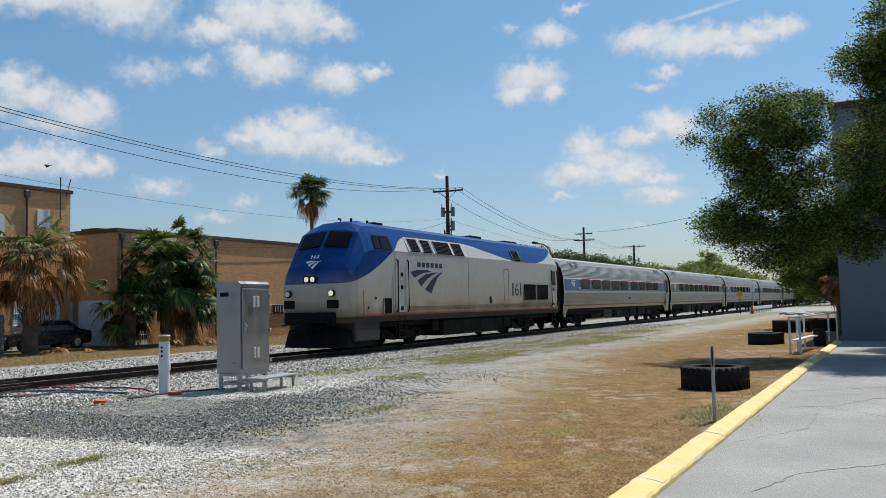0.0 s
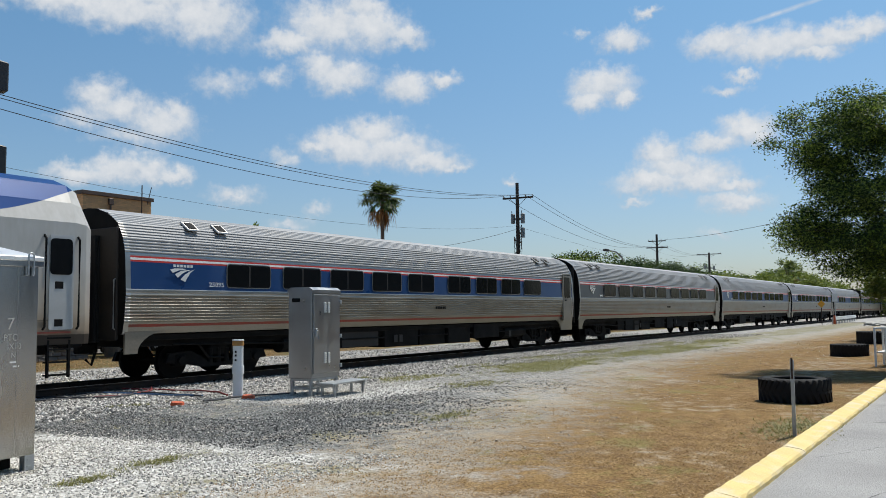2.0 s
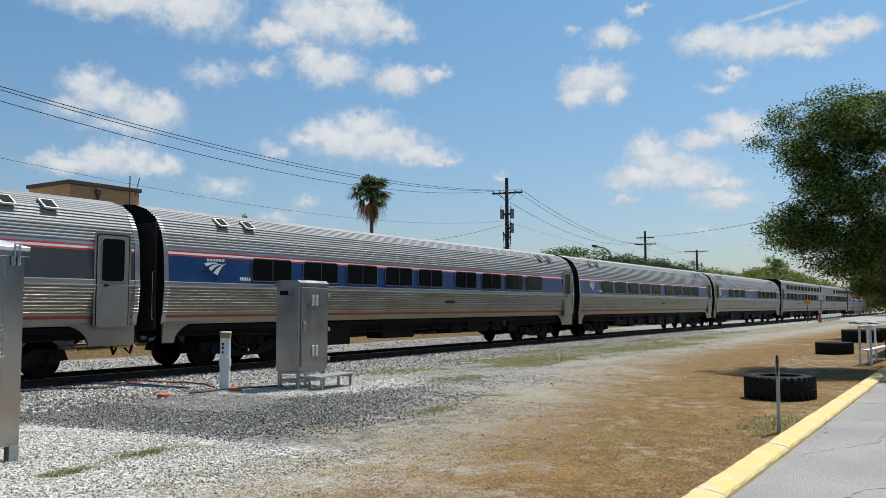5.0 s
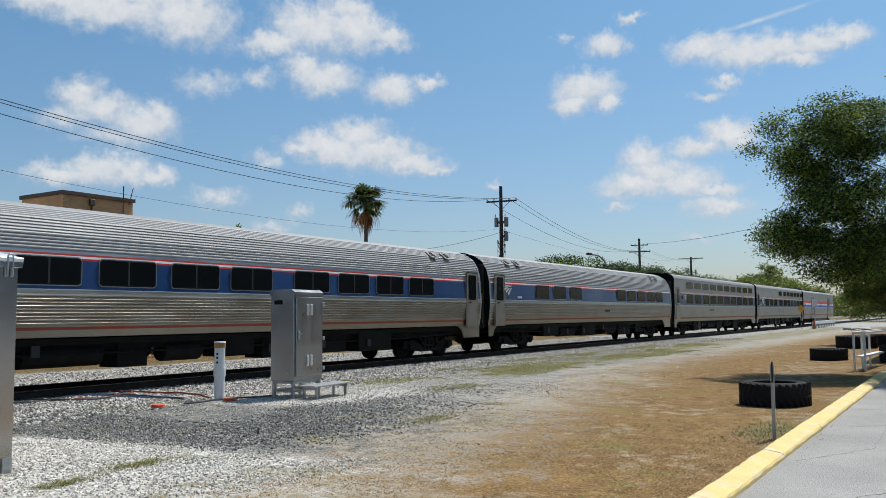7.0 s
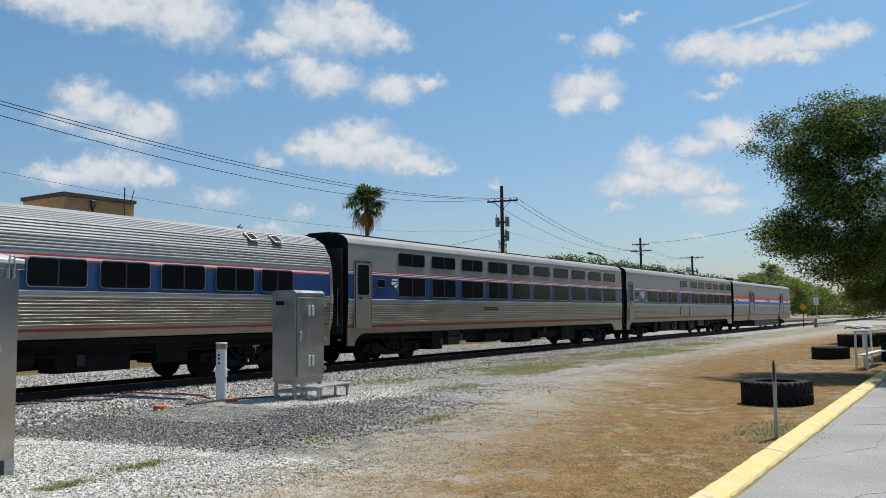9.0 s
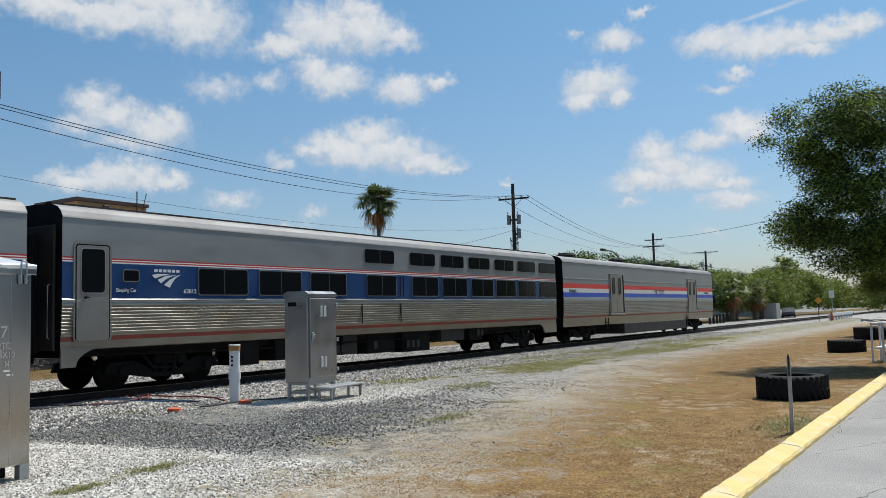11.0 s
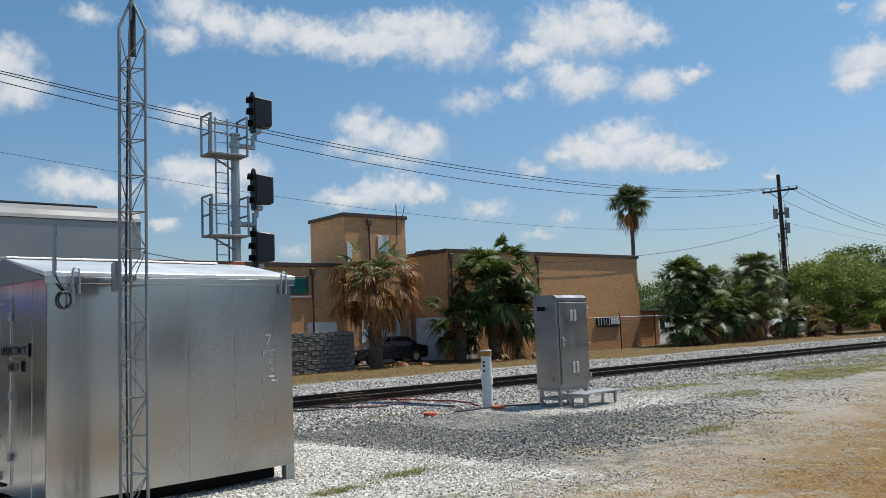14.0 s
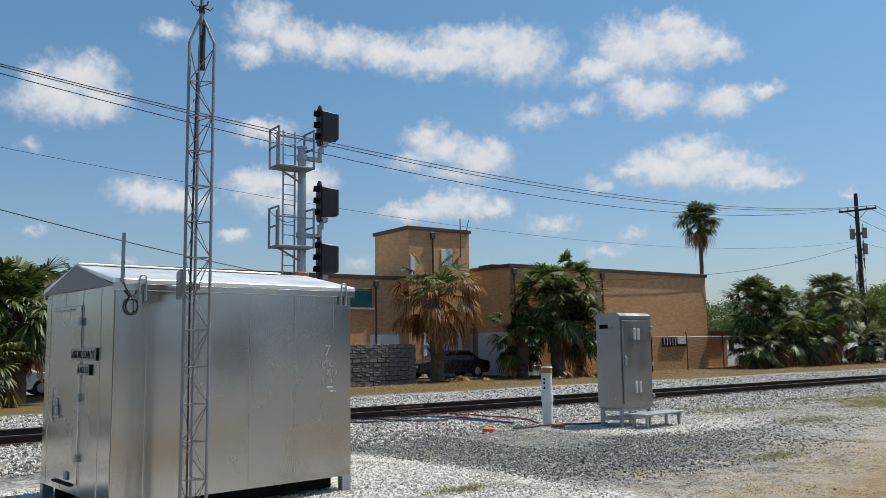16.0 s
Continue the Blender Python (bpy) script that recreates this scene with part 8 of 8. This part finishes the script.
# ---- parked vehicles ----
def car(label, x, y, turn, body_mat, length=4.5, height=1.42, van=False):
    c = thing("parked_car", label, "car", "parked vehicles", m=pose(x, y, 0.0, 0, 0, turn))
    hl = length / 2
    if van:
        side = [(-hl, 0.35), (-hl, 1.75), (-hl + 0.2, 1.9), (hl - 1.6, 1.9), (hl - 0.9, 1.15), (hl - 0.05, 1.0), (hl, 0.4)]
    else:
        side = [(-hl, 0.42), (-hl + 0.02, 0.85), (-hl + 0.7, 0.97), (-hl + 1.25, height), (hl - 1.9, height), (hl - 1.15, 0.95), (hl - 0.1, 0.78), (hl, 0.45), (hl - 0.1, 0.25), (-hl + 0.1, 0.25)]
    bm = bmesh.new()
    lo = [bm.verts.new((a, -0.86 * (0.86 if z > 1.1 else 1), z)) for a, z in side]
    hi = [bm.verts.new((a, 0.86 * (0.86 if z > 1.1 else 1), z)) for a, z in side]
    bm.faces.new(lo), bm.faces.new(hi[::-1])
    n = len(side)
    for i in range(n):
        bm.faces.new((lo[i], hi[i], hi[(i + 1) % n], lo[(i + 1) % n]))
    bmesh.ops.recalc_face_normals(bm, faces=bm.faces[:])
    bmesh.ops.bevel(bm, geom=bm.edges[:], offset=0.05, segments=2, affect="EDGES")
    part("body", bm, body_mat, c)
    for s in (-1, 1):
        bm = bmesh.new()
        if van:
            pts = [(hl - 2.6, 1.15), (hl - 1.15, 1.15), (hl - 1.65, 1.75), (hl - 2.6, 1.75)]
        else:
            pts = [(-hl + 0.95, 0.98), (hl - 1.4, 0.97), (hl - 1.95, height - 0.06), (-hl + 1.3, height - 0.06)]
        slab(bm, pts, 0.02, pose(0, s * 0.80 + (0.01 if s > 0 else 0), 0, 90, 0, 0))
        part("side_window", bm, GLASS, c)
    for q in (-hl + 0.85, hl - 0.9):
        for s in (-1, 1):
            bm = bmesh.new()
            rod(bm, (q, s * 0.72, 0.32), (q, s * 0.90, 0.32), 0.32, n=20)
            w = part("wheel", bm, RUBBER, c)
            bm = bmesh.new()
            rod(bm, (q, s * 0.895, 0.32), (q, s * 0.91, 0.32), 0.19, n=14)
            part("rim", bm, GALV, w)
    for s in (-1, 1):
        bm = bmesh.new()
        box(bm, -hl - 0.01, s * 0.62 - 0.14, 0.66, -hl + 0.12, s * 0.62 + 0.14, 0.80, 0.01)
        part("tail_light", bm, RED, c)
        bm = bmesh.new()
        box(bm, hl - 0.14, s * 0.62 - 0.14, 0.56, hl + 0.01, s * 0.62 + 0.14, 0.68, 0.01)
        part("headlight", bm, LAMP_GLASS, c)
    return c


CAR_DARK = mat("dark_blue_car_paint", (0.018, 0.022, 0.032), 0.25, 0.1, 0.1, coat=0.6)
CAR_WHITE = mat("white_car_paint", (0.62, 0.63, 0.64), 0.3, 0, 0.05, coat=0.4)
CAR_SILVER = mat("silver_car_paint", (0.40, 0.42, 0.44), 0.3, 0.5, 0.05, coat=0.4)
car("dark sedan parked by the garage doors", 25.6, 36.3, 178, CAR_DARK)
car("white van parked under dark trees", 87.5, 32.5, 185, CAR_WHITE, 4.9, van=True)
car("silver car parked behind the scrub", 94.5, 31.5, 5, CAR_SILVER)
car("silver car half hidden behind palmettos", 57.0, 34.5, 0, CAR_SILVER)
car("pale car parked beyond the palmettos", 63.5, 34.0, 2, CAR_WHITE)
car("dark car waiting by the level crossing", 128.0, 24.5, 10, CAR_DARK)
car("white car parked behind the signal hut", 4.6, 36.0, 0, CAR_WHITE)
bm = bmesh.new()
box(bm, 79.5, 35, -0.1, 89, 41, 2.6)
tagged(part("red_shed", bm, BRICKWORK), "reddish brick wall of a low shed behind trees", "shed")


# ---- utility poles, wires, lamps ----
def utility_pole(label, x, y, h, turn, arms, cans, r=0.17):
    p = thing("utility_pole", label, "utility pole", "utility poles", m=pose(x, y, 0, 0, 0, turn))
    bm = bmesh.new()
    rod(bm, (0, 0, -0.3), (0, 0, h), r * 1.25, r * 0.8, n=12)
    part("pole", bm, WOOD_POLE, p)
    for z, w in arms:
        bm = bmesh.new()
        box(bm, -w, -0.20, z - 0.07, w, -0.08, z + 0.07, 0.01)
        for s in (-1, 1):
            rod(bm, (s * w * 0.55, -0.12, z - 0.05), (0, -0.12, z - 0.75), 0.022, n=6)
        a = part("crossarm", bm, WOOD_POLE, p)
        for q in (-0.95, -0.5, 0.5, 0.95):
            bm = bmesh.new()
            rod(bm, (q * w, -0.14, z + 0.07), (q * w, -0.14, z + 0.22), 0.045, 0.06, n=8)
            part("insulator", bm, CAB_GREY, a)
    for dx, z in cans:
        bm = bmesh.new()
        rod(bm, (dx, -0.1, z - 0.38), (dx, -0.1, z + 0.38), 0.18, n=14)
        rod(bm, (dx, -0.1, z + 0.38), (dx, -0.1, z + 0.45), 0.20, 0.15, n=14)
        rod(bm, (dx + 0.1, -0.1, z + 0.5), (dx + 0.1, -0.1, z + 0.7), 0.035, n=6)
        box(bm, min(dx, 0), -0.14, z - 0.1, max(dx, 0), -0.06, z + 0.1)
        part("transformer", bm, MAST_GALV, p)
    return p


p1 = utility_pole("dark wooden utility pole with crossarm and three transformers", 61.25, 33.0, 12.6, 99, [(11.35, 1.35)], [(-0.42, 9.55), (0.45, 9.55), (-0.4, 8.35)])
utility_pole("dark wooden utility pole with two crossarms", 122.9, 42.3, 13.2, 99, [(12.2, 1.3), (11.2, 1.6)], [], 0.2)
utility_pole("dark wooden utility pole with two large transformers", 173.3, 48.7, 13.4, 99, [(13.1, 2.4)], [(-0.9, 10.2), (0.9, 10.4)], 0.24)
utility_pole("dark wooden utility pole beyond the signal", -2.6, 23.4, 10.8, 9, [(9.9, 2.0)], [])
bm = bmesh.new()
rngv = random.Random(3)
for k in range(90):
    z = rngv.uniform(1, 8.8)
    a = rngv.uniform(0, 6.28)
    pipe(bm, [(0.2 * math.cos(a), 0.2 * math.sin(a), z), (0.34 * math.cos(a), 0.34 * math.sin(a), z + 0.2), (0.3 * math.cos(a + 0.3), 0.3 * math.sin(a + 0.3), z - 0.5)], 0.02, 3)
part("vine", bm, BARK, p1)


def wire(a, c, sag, r=0.014, label="black overhead wire between utility poles"):
    bm = bmesh.new()
    a, c = Vector(a), Vector(c)
    r *= 0.72
    pipe(bm, [a.lerp(c, k / 28) - Vector((0, 0, sag * 4 * (k / 28) * (1 - k / 28))) for k in range(29)], r, 5)
    return tagged(part("overhead_wire", bm, WIRE), label, "wire", "overhead wires")


def arm_end(x, y, z, k):
    """A point on a crossarm, k metres from the pole."""
    return (x + k * math.cos(radians(99)), y + k * math.sin(radians(99)), z)


for k, end in ((-1.28, (-4.4, 23.2, 9.84)), (-0.68, (-3.4, 23.3, 9.72)), (1.28, (-0.8, 23.6, 9.34))):
    wire(arm_end(61.25, 33.0, 11.55, k), end, 1.95, 0.020)
wire((61.2, 32.8, 9.0), (-2.6, 23.2, 7.42), 1.72, 0.009, "thin overhead wire sagging between poles")
wire((61.2, 32.8, 8.75), (45.6, 34.9, 6.05), 0.35, 0.020, "cable from a utility pole to the brick building")
wire((45.6, 34.88, 6.05), (29.2, 34.9, 5.35), 0.25, 0.016, "cable slung along the brick building")
wire((-2.6, 23.2, 6.5), (18.6, 38.2, 5.0), 0.25, 0.026, "thick black cable to the brick building")
for k in (-1.28, -0.68, 1.28):
    wire(arm_end(61.25, 33.0, 11.55, k), arm_end(122.9, 42.3, 11.4, k * 1.2), 1.6, 0.024)
    wire(arm_end(122.9, 42.3, 11.4, k * 1.2), arm_end(173.3, 48.7, 13.3, k * 1.7), 1.0, 0.020)
wire(arm_end(122.9, 42.3, 12.4, -1.2), (65.6, 13.5, 8.2), 0.25, 0.026, "overhead wire crossing towards the tree")
wire((61.25, 33.0, 8.9), (173.3, 48.7, 10.4), 0.9, 0.012, "thin overhead wire sagging between poles")
lamp_ = thing("street_lamp", "grey street lamp with a curved arm above the trees", "street lamp", m=pose(96.0, 37.2, 0))
bm = bmesh.new()
pipe(bm, [(0, 0, 0), (0, 0, 7.4), (-0.4, 0.1, 8.2), (-1.4, 0.45, 8.8), (-2.6, 0.9, 8.95)], [0.14, 0.12, 0.10, 0.09, 0.08], 8)
part("pole", bm, MAST_GALV, lamp_)
bm = bmesh.new()
box(bm, -3.5, 0.80, 8.80, -2.5, 1.20, 9.08, 0.05)
part("lamp_head", bm, UNDER_GREY, lamp_)

# ---- level crossing in the distance ----
rl = thing("guard_rail", "galvanised guard rail beside the track", "guard rail", m=pose(99.0, 14.6, 0, 0, 0, 1.5))
for k in range(9):
    bm = bmesh.new()
    box(bm, k * 2.6, 0.04, 0, k * 2.6 + 0.15, 0.2, 0.75, 0.01)
    part("post", bm, GALV, rl)
bm = bmesh.new()
for z in (0.48, 0.66):
    box(bm, -0.4, -0.04, z, 21.4, 0.05, z + 0.13, 0.03)
box(bm, -0.4, -0.0, 0.44, 21.4, 0.03, 0.82)
part("beam", bm, ALU_BRIGHT, rl)
sg = thing("warning_sign", "orange-yellow diamond sign on a thin post", "sign", m=pose(97.0, 15.5, 0, 0, 0, 14))
bm = bmesh.new()
rod(bm, (0, 0, 0), (0, 0, 2.1), 0.04, n=6)
part("post", bm, RAIL_SIDE, sg)
bm = bmesh.new()
box(bm, -0.03, -0.28, -0.28, 0.0, 0.28, 0.28, 0.01, pose(-0.05, 0, 2.2, 45, 0, 0))
part("panel", bm, SIGN_YELLOW, sg)
mk = thing("marker_post", "orange marker post at the end of a guard rail", "post", m=pose(98.0, 14.4, 0))
bm = bmesh.new()
rod(bm, (0, 0, 0), (0, 0, 0.95), 0.14, 0.10, n=8)
part("tube", bm, ORANGE, mk)
ws = thing("white_sign", "white rectangular sign on a tall post", "sign", m=pose(109.0, 15.9, 0, 0, 0, 10))
bm = bmesh.new()
rod(bm, (0, 0, 0), (0, 0, 3.3), 0.05, n=6)
part("post", bm, GALV, ws)
bm = bmesh.new()
box(bm, -0.06, -0.3, 2.5, -0.02, 0.3, 3.4)
part("panel", bm, WHITE, ws)
bm = bmesh.new()
box(bm, 0, 0, 0, 2.4, 3.0, 2.1, 0.03)
o = tagged(part("relay_box", bm, CONCRETE), "pale grey equipment box beside the level crossing", "equipment box")
o.matrix_basis = pose(120, 24.5, 0)
bm = bmesh.new()
box(bm, 110, 2.4, -0.02, 150, 17.2, 0.016)
tagged(part("road", bm, ASPHALT), "pale asphalt road meeting the level crossing", "road", kind="structure")
bm = bmesh.new()
for k in range(5):
    rod(bm, (88 + k * 1.7, 24.6 + 0.1 * k, 0), (88 + k * 1.7, 24.6 + 0.1 * k, 1.0), 0.14, n=8)
o = tagged(part("bollards", bm, UNDER_GREY), "row of short dark posts beyond the track", "posts", kind="stuff")
# heap of pale gravel beyond the tyres
bm = bmesh.new()
bmesh.ops.create_icosphere(bm, subdivisions=4, radius=1.0)
for v in bm.verts:
    r = 1 + 0.25 * noise.noise(v.co * 2.2) + 0.08 * noise.noise(v.co * 9)
    v.co = Vector((v.co.x * 3.4 * r, v.co.y * 2.2 * r, max(v.co.z, -0.05) * 0.75 * r))
o = tagged(part("stone_heap", bm, SPALL), "low heap of pale gravel", "heap")
o.matrix_basis = pose(92.0, 9.6, 0) @ Matrix.Diagonal((0.62, 0.62, 0.62, 1))

# ---- stucco building closing the car park ----
sb = thing("stucco_building", "tall blue-grey stucco building at the end of the car park", "building")
bm = bmesh.new()
box(bm, 37.05, -30, -0.2, 61.4, 1.97, 9.55)
part("wall", bm, GREY_WALL, sb)
bm = bmesh.new()
box(bm, 36.9, -30.1, 9.45, 61.6, 2.10, 9.75, 0.02)
part("parapet", bm, BROWN_TRIM, sb, "dark metal coping")
bm = bmesh.new()
box(bm, 36.97, -29.9, 0.02, 37.06, 1.97, 0.55)
part("plinth", bm, GREY_WALL, sb)
dp = palm("dead brown drooping palm beside the stucco building", 43.95, 2.4, 2.6, 0.7, 0.7, 77, green=0, dead=30, dead_elev=(-70, 40), trunk_r=0.12)

# houses and sheds that close the far side
bm = bmesh.new()
box(bm, 150, 34, -0.1, 162, 46, 4.2)
o = tagged(part("low_building", bm, CONCRETE), "pale low building half hidden behind trees", "building")
bm = bmesh.new()
box(bm, 149.6, 33.6, 4.2, 162.4, 46.4, 4.5)
part("roof", bm, BROWN_TRIM, o)


# unseen wall added behind the camera to darken reflections in hut and train
bm = bmesh.new()
box(bm, -45, -19, -0.2, 37.0, -16, 3.4)
rear = tagged(part("wall_rear", bm, CONCRETE), "plain pale concrete wall, unseen, added to darken reflections", "wall", kind="structure")
bm = bmesh.new()
box(bm, -45.1, -19.1, 3.4, 37.0, -15.8, 3.6)
part("coping", bm, BROWN_TRIM, rear)
# tall dark wall out of view, added so the hut's door end reflects darkness
bm = bmesh.new()
box(bm, -34, -16, -0.2, -31, 60, 7.0)
tagged(part("wall_end", bm, STONE), "plain dark stone wall, unseen, added to darken the hut end's reflection", "wall", kind="structure")


# ---- a bird over the roof ----
bird = thing("bird", "small dark bird flying with beating wings", "bird")
bm = bmesh.new()
rings = []
for x, r in ((-0.095, 0.006), (-0.07, 0.02), (-0.03, 0.032), (0.03, 0.028), (0.08, 0.014), (0.14, 0.008)):
    rings.append([bm.verts.new((x, r * math.cos(a), r * math.sin(a))) for a in np.linspace(0, 2 * math.pi, 9)[:-1]])
for a, c in zip(rings, rings[1:]):
    for k in range(8):
        bm.faces.new((a[k], a[(k + 1) % 8], c[(k + 1) % 8], c[k]))
bm.faces.new(rings[0][::-1]), bm.faces.new(rings[-1])
part("body", bm, SIGNAL_BLACK, bird)
BIRD_WINGS = []
for side in (1, -1):
    bm = bmesh.new()
    slab(bm, [(-0.04, 0), (-0.05, 0.09 * side), (-0.01, 0.19 * side), (0.03, 0.14 * side), (0.06, 0.07 * side), (0.05, 0)][::side], 0.008)
    BIRD_WINGS.append((part("wing", bm, SIGNAL_BLACK, bird), side))


# ---- what moves ----
def motions():
    way = ((0, -0.12), (0.5, 8.42), (1, 16.76), (1.5, 25.2), (2, 33.72), (2.5, 42.15), (3, 50.58), (4.25, 71.72), (5.5, 92.9), (6, 101.6), (6.5, 110.3), (7, 119.15), (7.5, 128.0), (8, 136.95), (9.25, 159.6), (10.5, 182.3), (11, 191.27), (11.5, 200.18), (12, 209.15), (12.5, 218.82), (13, 228.1), (13.5, 237.9), (14.5, 256.6), (16, 285.3))
    # the bird crosses to the left and away behind the yard
    walk(bird, [(0, pose(17.95, 25.39, 6.85, 0, 0, -36)), (1, pose(8.45, 32.26, 7.0, 0, 0, -36)), (16, pose(-134.0, 135.3, 30.0, 0, 0, -36))])
    for wing_, side in BIRD_WINGS:
        walk(wing_, [(k * 0.16, pose(0, 0, 0.01, side * (38 if k % 2 else -22))) for k in range(100)] + [(16, pose(0, 0, 0.01))])
    for car, x0 in TRAIN:
        walk(car, [(t, pose(x0 - s, TRACK_Y, RAIL_Z)) for t, s in way])


motions()
